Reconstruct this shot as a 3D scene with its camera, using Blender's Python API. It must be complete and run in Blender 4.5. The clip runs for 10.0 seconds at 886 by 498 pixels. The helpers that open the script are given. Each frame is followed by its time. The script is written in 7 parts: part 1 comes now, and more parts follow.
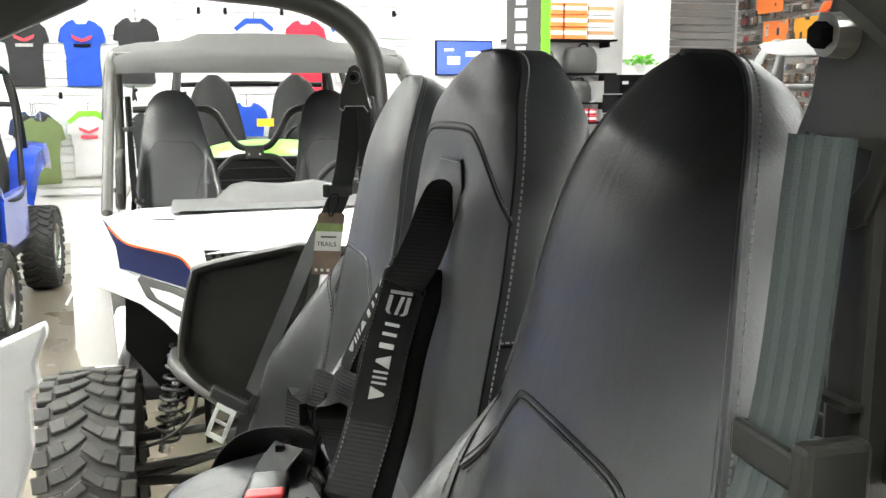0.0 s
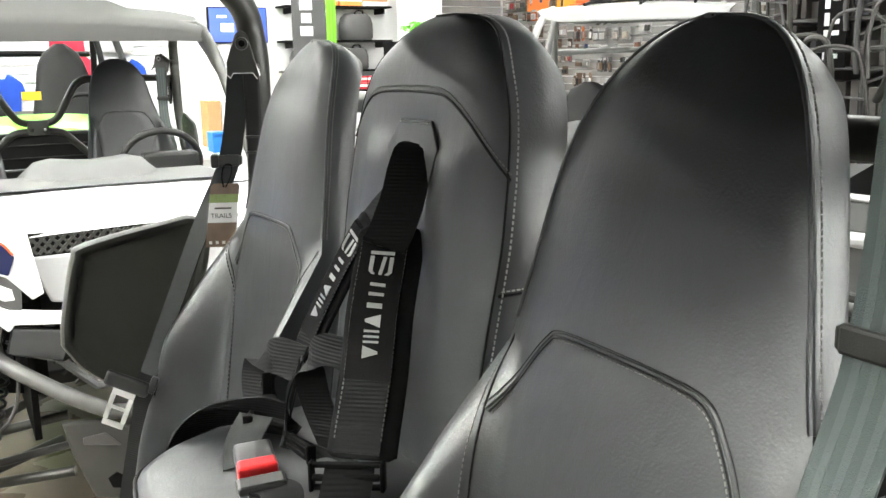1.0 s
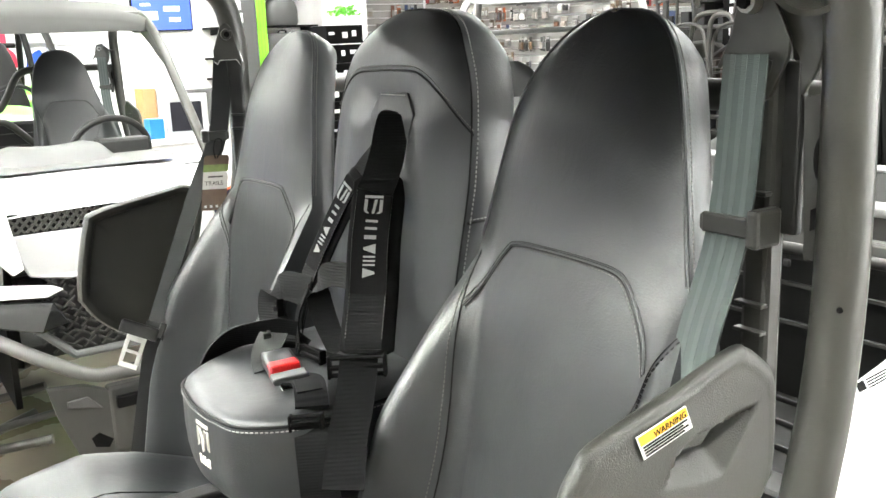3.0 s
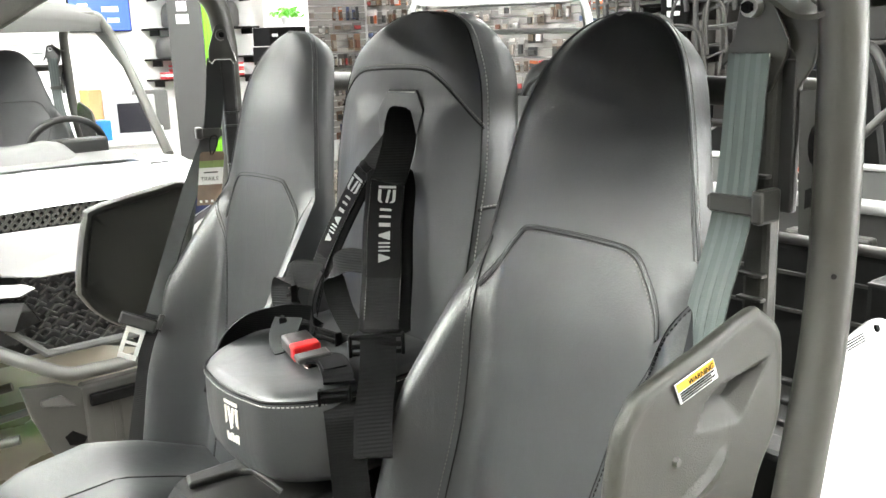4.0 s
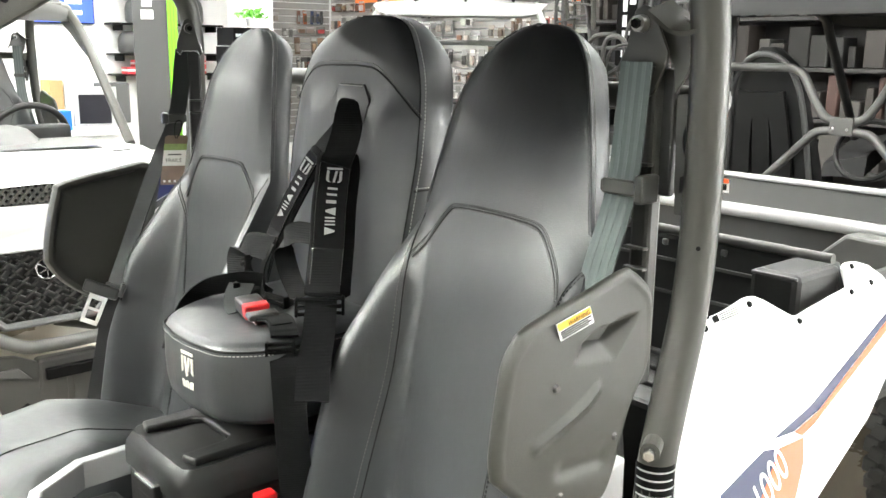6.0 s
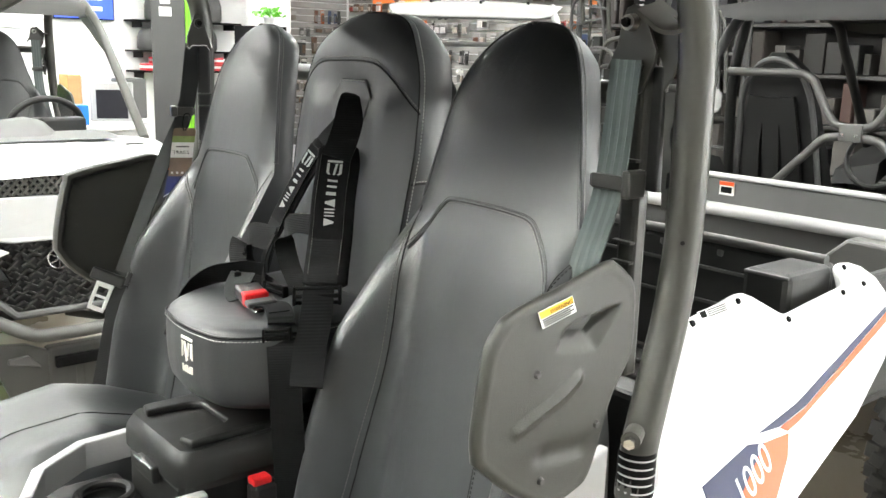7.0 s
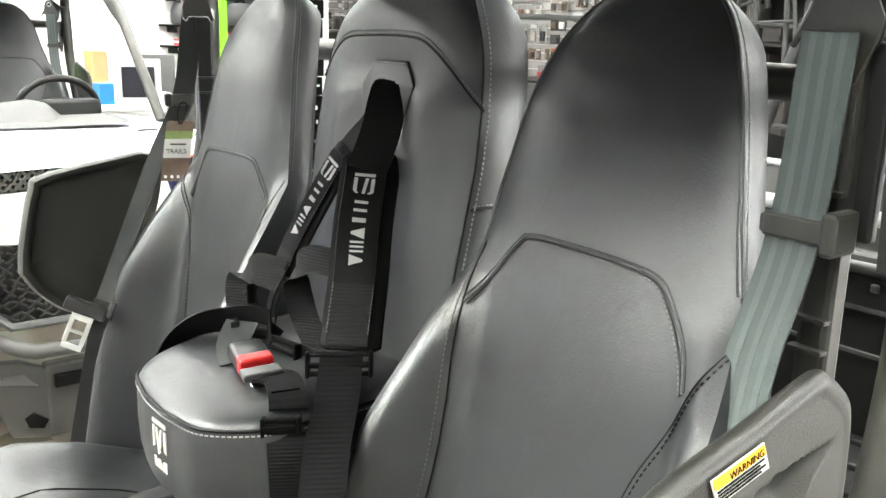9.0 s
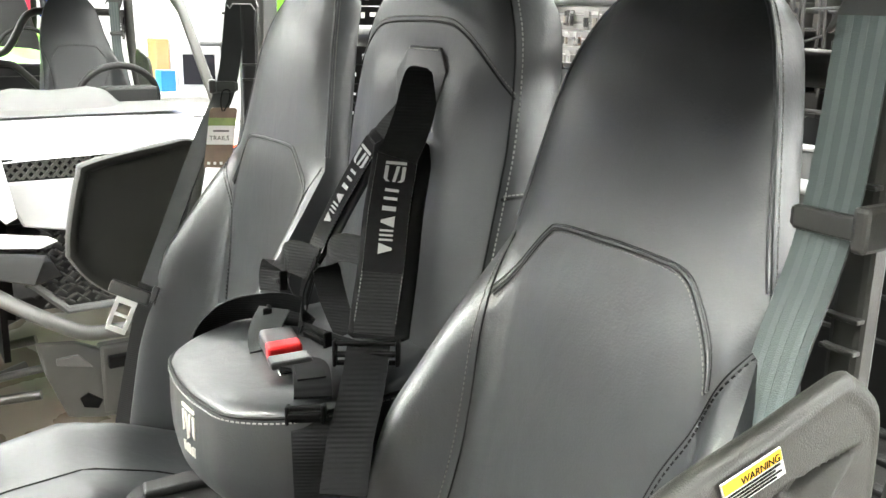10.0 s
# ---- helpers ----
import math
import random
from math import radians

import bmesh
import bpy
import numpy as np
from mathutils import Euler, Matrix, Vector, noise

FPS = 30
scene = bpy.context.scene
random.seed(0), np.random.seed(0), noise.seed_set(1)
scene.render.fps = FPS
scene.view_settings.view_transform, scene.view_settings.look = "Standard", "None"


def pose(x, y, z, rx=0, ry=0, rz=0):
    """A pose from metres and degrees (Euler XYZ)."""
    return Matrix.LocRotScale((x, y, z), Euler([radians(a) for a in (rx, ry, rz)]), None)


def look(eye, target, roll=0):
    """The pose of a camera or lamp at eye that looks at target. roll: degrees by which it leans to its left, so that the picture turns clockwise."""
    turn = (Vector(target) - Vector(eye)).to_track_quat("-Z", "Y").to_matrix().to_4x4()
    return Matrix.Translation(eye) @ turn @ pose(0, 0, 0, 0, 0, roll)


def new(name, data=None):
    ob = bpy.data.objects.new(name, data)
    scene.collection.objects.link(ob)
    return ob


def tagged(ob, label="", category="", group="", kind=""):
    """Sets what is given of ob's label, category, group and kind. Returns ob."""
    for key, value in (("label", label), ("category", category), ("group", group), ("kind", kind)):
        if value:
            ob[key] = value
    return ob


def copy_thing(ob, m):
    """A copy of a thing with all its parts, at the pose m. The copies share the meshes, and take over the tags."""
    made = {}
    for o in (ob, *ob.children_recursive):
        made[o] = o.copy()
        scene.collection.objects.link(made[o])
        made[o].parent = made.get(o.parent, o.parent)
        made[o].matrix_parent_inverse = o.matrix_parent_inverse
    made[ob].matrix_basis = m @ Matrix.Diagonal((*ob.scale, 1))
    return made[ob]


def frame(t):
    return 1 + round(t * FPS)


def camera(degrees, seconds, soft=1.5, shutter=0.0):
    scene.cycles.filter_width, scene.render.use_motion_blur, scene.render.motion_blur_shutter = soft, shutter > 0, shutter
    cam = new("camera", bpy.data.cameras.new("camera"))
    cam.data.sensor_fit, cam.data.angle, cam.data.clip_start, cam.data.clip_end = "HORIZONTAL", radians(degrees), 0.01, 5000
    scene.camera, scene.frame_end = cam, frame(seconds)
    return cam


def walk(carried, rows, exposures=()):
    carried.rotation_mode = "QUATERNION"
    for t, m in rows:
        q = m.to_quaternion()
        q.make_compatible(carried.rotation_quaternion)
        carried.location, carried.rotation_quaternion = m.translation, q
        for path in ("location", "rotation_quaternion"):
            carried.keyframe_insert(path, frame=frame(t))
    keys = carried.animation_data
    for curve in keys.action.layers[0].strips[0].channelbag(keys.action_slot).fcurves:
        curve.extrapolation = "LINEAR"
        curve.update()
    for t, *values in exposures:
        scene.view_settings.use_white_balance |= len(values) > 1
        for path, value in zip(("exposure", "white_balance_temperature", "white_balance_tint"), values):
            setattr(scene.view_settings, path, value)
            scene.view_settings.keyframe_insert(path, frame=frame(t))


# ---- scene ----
cam = camera(51.9, 10.0)
PATH = [
    (0, (0.962, -0.293, 1.482), (-0.942, 0.218, 1.147), -0.3),
    (0.5, (0.924, -0.37, 1.477), (-0.909, 0.341, 1.11), 0.3),
    (1, (0.915, -0.508, 1.48), (-0.788, 0.458, 1.072), -1.0),
    (1.5, (0.923, -0.588, 1.481), (-0.714, 0.476, 1.049), -0.9),
    (2, (0.975, -0.623, 1.485), (-0.651, 0.455, 1.044), -1.6),
    (2.5, (1.081, -0.672, 1.488), (-0.533, 0.423, 1.044), -2.1),
    (3, (1.131, -0.713, 1.486), (-0.482, 0.381, 1.037), -2.3),
    (4.5, (1.148, -0.905, 1.488), (-0.34, 0.353, 1.04), -1.7),
    (5, (1.163, -0.919, 1.483), (-0.314, 0.353, 1.035), -1.4),
    (5.5, (1.216, -0.927, 1.475), (-0.255, 0.354, 1.031), -0.3),
    (5.7, (1.254, -0.934, 1.477), (-0.217, 0.349, 1.038), 0.2),
    (6.8, (1.370, -0.950, 1.465), (-0.117, 0.319, 1.045), 1.6),
    (7, (1.35, -0.94, 1.467), (-0.145, 0.318, 1.041), 1.6),
    (7.5, (1.202, -0.879, 1.459), (-0.297, 0.372, 1.029), 1.6),
    (8, (1.082, -0.828, 1.462), (-0.407, 0.433, 1.027), 1.6),
    (8.5, (1.025, -0.764, 1.455), (-0.46, 0.492, 0.989), 1.3),
    (9, (0.992, -0.692, 1.462), (-0.546, 0.492, 0.98), 1.3),
    (9.5, (0.994, -0.658, 1.461), (-0.606, 0.431, 0.958), 1.0),
    (10, (1.001, -0.655, 1.461), (-0.607, 0.419, 0.951), 1.1),
]
walk(cam, [(t, look(eye, target, roll)) for t, eye, target, roll in PATH], exposures=((0.0, 0.98), (0.5, 0.96), (1.0, 1.25), (1.5, 1.36), (2.5, 1.58), (5.5, 1.6), (7.0, 1.28), (7.5, 1.29), (8.0, 1.35), (8.5, 1.5), (10.0, 1.62)))

# ---- world and lamps ----
world = bpy.data.worlds.new("world")
world.use_nodes = True
world.node_tree.nodes["Background"].inputs[0].default_value = (0.9, 0.95, 1.0, 1)
world.node_tree.nodes["Background"].inputs[1].default_value = 0.4
scene.world = world
LAMP = 29.0
# strength of the added panel that lights the seat fronts
FRONT_FILL = 0.4
# strength of the added panels that brighten the seats' side bands
SIDE_FILL = 4.0

# ---- materials ----


def mat(name, color, rough=0.5, metal=0.0, grain=0.0, scale=300.0, bump=0.0, spot=0.0, spot_scale=6.0, coat=0.0, rvar=0.0, emit=0.0, spec=0.5, ribs=0.0, wrinkle=0.0):
    """A surface with fine grain (bump) and a broad variation in colour and gloss."""
    m = bpy.data.materials.new(name)
    m.use_nodes = True
    nt = m.node_tree
    b = nt.nodes["Principled BSDF"]
    b.inputs["Base Color"].default_value = (*color, 1)
    b.inputs["Roughness"].default_value = rough
    b.inputs["Metallic"].default_value = metal
    b.inputs["Coat Weight"].default_value = coat
    b.inputs["Specular IOR Level"].default_value = spec
    if emit:
        b.inputs["Emission Color"].default_value = (*color, 1)
        b.inputs["Emission Strength"].default_value = emit
    co = nt.nodes.new("ShaderNodeTexCoord")
    if spot or rvar:
        n = nt.nodes.new("ShaderNodeTexNoise")
        n.inputs["Scale"].default_value, n.inputs["Detail"].default_value = spot_scale, 6
        nt.links.new(co.outputs["Object"], n.inputs["Vector"])
        if spot:
            mix = nt.nodes.new("ShaderNodeMix")
            mix.data_type = "RGBA"
            mix.inputs[6].default_value = (*[c * (1 - spot) for c in color], 1)
            mix.inputs[7].default_value = (*[min(1, c * (1 + spot)) for c in color], 1)
            nt.links.new(n.outputs["Fac"], mix.inputs[0])
            nt.links.new(mix.outputs[2], b.inputs["Base Color"])
        if rvar:
            r = nt.nodes.new("ShaderNodeMapRange")
            r.inputs["To Min"].default_value, r.inputs["To Max"].default_value = rough - rvar, rough + rvar
            nt.links.new(n.outputs["Fac"], r.inputs["Value"])
            nt.links.new(r.outputs[0], b.inputs["Roughness"])
    if ribs:
        g = nt.nodes.new("ShaderNodeTexWave")
        g.bands_direction = "Z"
        g.inputs["Scale"].default_value, g.inputs["Distortion"].default_value = 0.314 / ribs, 0.4
        nt.links.new(co.outputs["Object"], g.inputs["Vector"])
        bp = nt.nodes.new("ShaderNodeBump")
        bp.inputs["Strength"].default_value, bp.inputs["Distance"].default_value = 0.6, 0.0005
        nt.links.new(g.outputs["Fac"], bp.inputs["Height"])
        nt.links.new(bp.outputs[0], b.inputs["Normal"])
    elif bump:
        g = nt.nodes.new("ShaderNodeTexNoise")
        g.inputs["Scale"].default_value, g.inputs["Detail"].default_value = scale, 3
        nt.links.new(co.outputs["Object"], g.inputs["Vector"])
        bp = nt.nodes.new("ShaderNodeBump")
        bp.inputs["Strength"].default_value, bp.inputs["Distance"].default_value = bump, 0.001
        nt.links.new(g.outputs["Fac"], bp.inputs["Height"])
        nt.links.new(bp.outputs[0], b.inputs["Normal"])
        if wrinkle:
            # broad soft creases, longer than they are wide
            mp = nt.nodes.new("ShaderNodeMapping")
            mp.inputs["Scale"].default_value, mp.inputs["Rotation"].default_value = (26, 26, 9), (0, 0.35, 0)
            nt.links.new(co.outputs["Object"], mp.inputs["Vector"])
            w = nt.nodes.new("ShaderNodeTexNoise")
            w.inputs["Scale"].default_value, w.inputs["Detail"].default_value, w.inputs["Distortion"].default_value = 1.0, 2, 1.2
            nt.links.new(mp.outputs[0], w.inputs["Vector"])
            wb = nt.nodes.new("ShaderNodeBump")
            wb.inputs["Strength"].default_value, wb.inputs["Distance"].default_value = wrinkle, 0.006
            nt.links.new(w.outputs["Fac"], wb.inputs["Height"])
            nt.links.new(wb.outputs[0], bp.inputs["Normal"])
    return m


VINYL = mat("black vinyl", (0.0252, 0.0273, 0.0286), 0.41, spec=0.7, bump=0.25, scale=420, wrinkle=0.1, spot=0.15, spot_scale=9, rvar=0.05)
CASE = mat("grey buckle plastic", (0.03, 0.03, 0.03), 0.3)
PIPING = mat("black piping", (0.003, 0.003, 0.003), 0.5, spec=0.2)
THREAD = mat("pale thread", (0.36, 0.36, 0.34), 0.7)
DARKTHREAD = mat("grey thread", (0.14, 0.14, 0.13), 0.7)
PLASTIC = mat("black moulded plastic", (0.011, 0.011, 0.0105), 0.45, spec=0.4, bump=0.35, scale=900, rvar=0.06, spot=0.1)
GUIDE = mat("dark grey smooth plastic", (0.026, 0.026, 0.023), 0.3, bump=0.2, scale=900)
DOORPLASTIC = mat("dark grey textured plastic", (0.031, 0.031, 0.026), 0.42, bump=0.5, scale=700, rvar=0.05, spot=0.1)
SCREENBLACK = mat("gloss black lens", (0.008, 0.008, 0.008), 0.08, coat=0.5)
SKID = mat("grey skid plate", (0.034, 0.033, 0.030), 0.5, bump=0.3, scale=200, spot=0.15, spot_scale=12)
TUBEGREY = mat("grey satin steel paint", (0.062, 0.061, 0.058), 0.42, bump=0.2, scale=700, rvar=0.06, spot=0.08)
TUBEPAINT = mat("satin black tube paint", (0.038, 0.0376, 0.032), 0.36, bump=0.15, scale=900, rvar=0.05)
BOLTGREY = mat("worn grey bolt steel", (0.30, 0.30, 0.28), 0.35, 0.6)
TONGUE = mat("brushed bright steel", (0.8, 0.8, 0.79), 0.4, 0.55)
HARDWARE = mat("black coated steel", (0.024, 0.024, 0.020), 0.33, bump=0.15, scale=700, rvar=0.05)
STEEL = mat("bright steel", (0.62, 0.62, 0.62), 0.25, 1.0, rvar=0.05)
WEBGREY = mat("grey green webbing", (0.046, 0.060, 0.057), 0.6, bump=0.5, scale=900)
WEBPALE = mat("pale webbing stripe", (0.068, 0.085, 0.081), 0.6, bump=0.5, scale=900)
WEBDARK = mat("dark grey webbing", (0.022, 0.024, 0.0235), 0.65, spec=0.3, bump=0.5, scale=900)
PADBLACK = mat("black padded cloth", (0.0022, 0.0022, 0.0023), 0.7, spec=0.10, bump=0.4, scale=700)
WEBBLACK = mat("black webbing", (0.0045, 0.0046, 0.0048), 0.58, spec=0.14, ribs=0.0038)
WHITE = mat("white body plastic", (0.82, 0.82, 0.82), 0.25, spot=0.02, coat=0.3)
NAVY = mat("navy body plastic", (0.010, 0.014, 0.055), 0.4, spec=0.3)
ORANGE = mat("orange decal", (0.72, 0.09, 0.02), 0.4, spec=0.3)
GREYBODY = mat("grey body plastic", (0.09, 0.09, 0.089), 0.6, spec=0.3, bump=0.2, spot=0.06)
ROOFGREY = mat("grey roof plastic", (0.065, 0.065, 0.062), 0.6, spec=0.3, bump=0.2, spot=0.05)
PALEGREY = mat("pale grey plastic", (0.42, 0.42, 0.42), 0.45, bump=0.2, spot=0.05)
RED = mat("red button", (0.5, 0.012, 0.014), 0.35)
RUBBER = mat("tyre rubber", (0.048, 0.047, 0.044), 0.75, bump=0.6, scale=120, spot=0.25, spot_scale=14)
WALLPAINT = mat("white wall paint", (0.82, 0.82, 0.82), 0.6, bump=0.1, scale=60, spot=0.03)
# dark so that the seat tops have little to reflect
DARKWALL = mat("dark grey of the unseen wall and frames", (0.06, 0.06, 0.065), 0.5, bump=0.1, scale=60, spot=0.05)
FLOORMAT = mat("stained concrete floor", (0.18, 0.155, 0.12), 0.28, bump=0.15, scale=40, spot=0.15, spot_scale=1.6, rvar=0.1)
CEIL = mat("dark open ceiling", (0.10, 0.10, 0.10), 0.8, bump=0.3, scale=90, spot=0.04)
GLOW = mat("lamp diffuser", (0.99, 1.0, 0.95), 0.5, emit=LAMP)
# added glowing panel beyond the unseen south windows
FRONT_PANEL = mat("added glow for the seat fronts", (0.99, 1.0, 0.97), 0.8, emit=FRONT_FILL)
# added glowing panel beyond the unseen east and north windows
SIDE_PANEL = mat("added glow for the seat sides", (0.99, 1.0, 0.97), 0.8, emit=SIDE_FILL)
GLASS = mat("clear window glass", (1, 1, 1), 0.0)
GLASS.node_tree.nodes["Principled BSDF"].inputs["Transmission Weight"].default_value = 1.0
GLASS.node_tree.nodes["Principled BSDF"].inputs["IOR"].default_value = 1.05
LOGO = mat("pale print", (0.33, 0.33, 0.32), 0.5)
YELLOW = mat("yellow label", (0.9, 0.5, 0.02), 0.4)
LABELWHITE = mat("white label", (0.75, 0.75, 0.75), 0.4)
# also painted on where holes and slots are dark with shade
FLATBLACK = mat("flat black for print, parts and hole shade", (0.002, 0.002, 0.002), 0.6, spec=0.1)
GREEN = mat("lime green", (0.17, 0.50, 0.012), 0.4)
BLUE = mat("blue cotton", (0.008, 0.06, 0.42), 0.8, bump=0.4, spot=0.15)
COIL = mat("black coil paint", (0.01, 0.01, 0.01), 0.3)

# ---- mesh helpers ----


def link(name, verts, faces, material, parent=None, label="", smooth=True):
    me = bpy.data.meshes.new(name)
    me.from_pydata([tuple(v) for v in verts], [], faces)
    me.materials.append(material)
    if smooth:
        me.shade_smooth()
        me.set_sharp_from_angle(angle=radians(42))
    ob = new(name, me)
    if parent is not None:
        ob.parent = parent
    if label:
        tagged(ob, label)
    return ob


def part(name, bm, material, parent=None, label="", smooth=False):
    me = bpy.data.meshes.new(name)
    bmesh.ops.recalc_face_normals(bm, faces=bm.faces)
    bm.to_mesh(me)
    bm.free()
    me.materials.append(material)
    if smooth:
        me.shade_smooth()
        me.set_sharp_from_angle(angle=radians(42))
    ob = new(name, me)
    if parent is not None:
        ob.parent = parent
    if label:
        tagged(ob, label)
    return ob


def thing(name, m, label, category, group="", kind=""):
    ob = new(name)
    ob.matrix_basis = m
    return tagged(ob, label, category, group, kind)


def add_box(bm, c, s, m=None, bevel=0.0, seg=2):
    """A box of size s round c, turned by m, with bevelled edges."""
    t = bmesh.new()
    bmesh.ops.create_cube(t, size=1)
    bmesh.ops.scale(t, vec=s, verts=t.verts)
    if bevel:
        bmesh.ops.bevel(t, geom=t.edges[:], offset=min(bevel, min(s) * 0.45), segments=seg, affect="EDGES", profile=0.5)
    mm = Matrix.Translation(c) @ (m.to_4x4() if m else Matrix())
    bmesh.ops.transform(t, matrix=mm, verts=t.verts)
    merge(bm, t)
    return bm


def merge(bm, t):
    off = [bm.verts.new(v.co) for v in t.verts]
    t.verts.index_update()
    for f in t.faces:
        bm.faces.new([off[v.index] for v in f.verts])
    t.free()
    return bm


def box(name, c, s, material, parent=None, label="", m=None, bevel=0.0):
    return part(name, add_box(bmesh.new(), c, s, m, bevel), material, parent, label)


def smooth_line(pts, n=6):
    """Catmull-Rom through the points."""
    p = [Vector(q) for q in pts]
    p = [2 * p[0] - p[1], *p, 2 * p[-1] - p[-2]]
    out = []
    for i in range(1, len(p) - 2):
        a, b, c, d = p[i - 1:i + 3]
        for k in range(n):
            t = k / n
            out.append(0.5 * (2 * b + (c - a) * t + (2 * a - 5 * b + 4 * c - d) * t * t + (3 * b - a - 3 * c + d) * t ** 3))
    out.append(p[-2])
    return out


def sweep(bm, pts, r, seg=12, closed=False, r2=None):
    """A round tube along the points; r2: its radius at the end."""
    pts = [Vector(q) for q in pts]
    n = len(pts)
    rings = []
    ref = None
    for i, p in enumerate(pts):
        a = pts[(i - 1) % n] if closed or i else p
        b = pts[(i + 1) % n] if closed or i < n - 1 else p
        d = (b - a).normalized()
        if ref is None:
            ref = d.orthogonal().normalized()
        ref = (ref - ref.dot(d) * d).normalized()
        s = d.cross(ref)
        rr = r if r2 is None else r + (r2 - r) * i / (n - 1)
        rings.append([bm.verts.new(p + rr * (math.cos(2 * math.pi * k / seg) * ref + math.sin(2 * math.pi * k / seg) * s)) for k in range(seg)])
    for i in range(n if closed else n - 1):
        u, v = rings[i], rings[(i + 1) % n]
        for k in range(seg):
            bm.faces.new((u[k], u[(k + 1) % seg], v[(k + 1) % seg], v[k]))
    if not closed:
        bm.faces.new(rings[0][::-1])
        bm.faces.new(rings[-1])
    return bm


def tube(name, pts, r, material, parent=None, label="", seg=14, n=6, closed=False):
    return part(name, sweep(bmesh.new(), smooth_line(pts, n) if n else pts, r, seg, closed), material, parent, label, True)


def strip(bm, pts, side, width, thick=0.0022, n=5, lo=-0.5, hi=0.5):
    """A band of webbing along the points; side: the way of its width (one for all points or one each). lo, hi: the share of the width."""
    line = smooth_line(pts, n) if n else [Vector(p) for p in pts]
    sides = smooth_line(side, n) if isinstance(side[0], (tuple, list, Vector)) else [Vector(side)] * len(line)
    rows = []
    for i, p in enumerate(line):
        d = (line[min(i + 1, len(line) - 1)] - line[max(i - 1, 0)]).normalized()
        s = sides[i]
        s = (s - s.dot(d) * d).normalized()
        nn = d.cross(s) * thick / 2
        rows.append([bm.verts.new(q) for q in (p + s * lo * width + nn, p + s * hi * width + nn, p + s * hi * width - nn, p + s * lo * width - nn)])
    for a, b in zip(rows, rows[1:]):
        for k in range(4):
            bm.faces.new((a[k], a[(k + 1) % 4], b[(k + 1) % 4], b[k]))
    bm.faces.new(rows[0][::-1])
    bm.faces.new(rows[-1])
    return bm


def slab(bm, outline, lay, thick, bevel=0.0, seg=2):
    """A plate from an outline (pairs), laid by the function lay(a, b, h) -> place, h from 0 to thick."""
    t = bmesh.new()
    lo = [t.verts.new((a, b, 0)) for a, b in outline]
    f = t.faces.new(lo)
    up = bmesh.ops.extrude_face_region(t, geom=[f])
    bmesh.ops.translate(t, vec=(0, 0, thick), verts=[v for v in up["geom"] if isinstance(v, bmesh.types.BMVert)])
    bmesh.ops.recalc_face_normals(t, faces=t.faces)
    if bevel:
        bmesh.ops.bevel(t, geom=t.edges[:], offset=bevel, segments=seg, affect="EDGES", profile=0.5)
    for v in t.verts:
        v.co = lay(*v.co)
    return merge(bm, t)


def loft(name, rows, material, parent=None, label="", closed=False, caps=True, sharp=()):
    """A skin over rows of points; sharp: the columns that stay a hard edge."""
    n = len(rows[0])
    verts = [p for r in rows for p in r]
    faces = []
    for i in range(len(rows) - 1):
        for k in range(n if closed else n - 1):
            faces.append((i * n + k, i * n + (k + 1) % n, (i + 1) * n + (k + 1) % n, (i + 1) * n + k))
    if caps and closed:
        faces.append(tuple(range(n))[::-1])
        faces.append(tuple(range((len(rows) - 1) * n, len(rows) * n)))
    ob = link(name, verts, faces, material, parent, label)
    bm = bmesh.new()
    bm.from_mesh(ob.data)
    bmesh.ops.recalc_face_normals(bm, faces=bm.faces)
    bm.to_mesh(ob.data)
    bm.free()
    ob.data.set_sharp_from_angle(angle=radians(50))
    for e in ob.data.edges:
        a, b = e.vertices
        if a % n == b % n and a % n in sharp:
            e.use_edge_sharp = True
    return ob


def ease(a, b, x):
    t = min(1, max(0, (x - a) / (b - a)))
    return t * t * (3 - 2 * t)


def lerp(table, x):
    """Linear reading of a table of (x, value)."""
    if x <= table[0][0]:
        return table[0][1]
    for (a, u), (b, v) in zip(table, table[1:]):
        if x <= b:
            return u + (v - u) * (x - a) / (b - a)
    return table[-1][1]

FLOOR = -0.2

# ---- the room ----


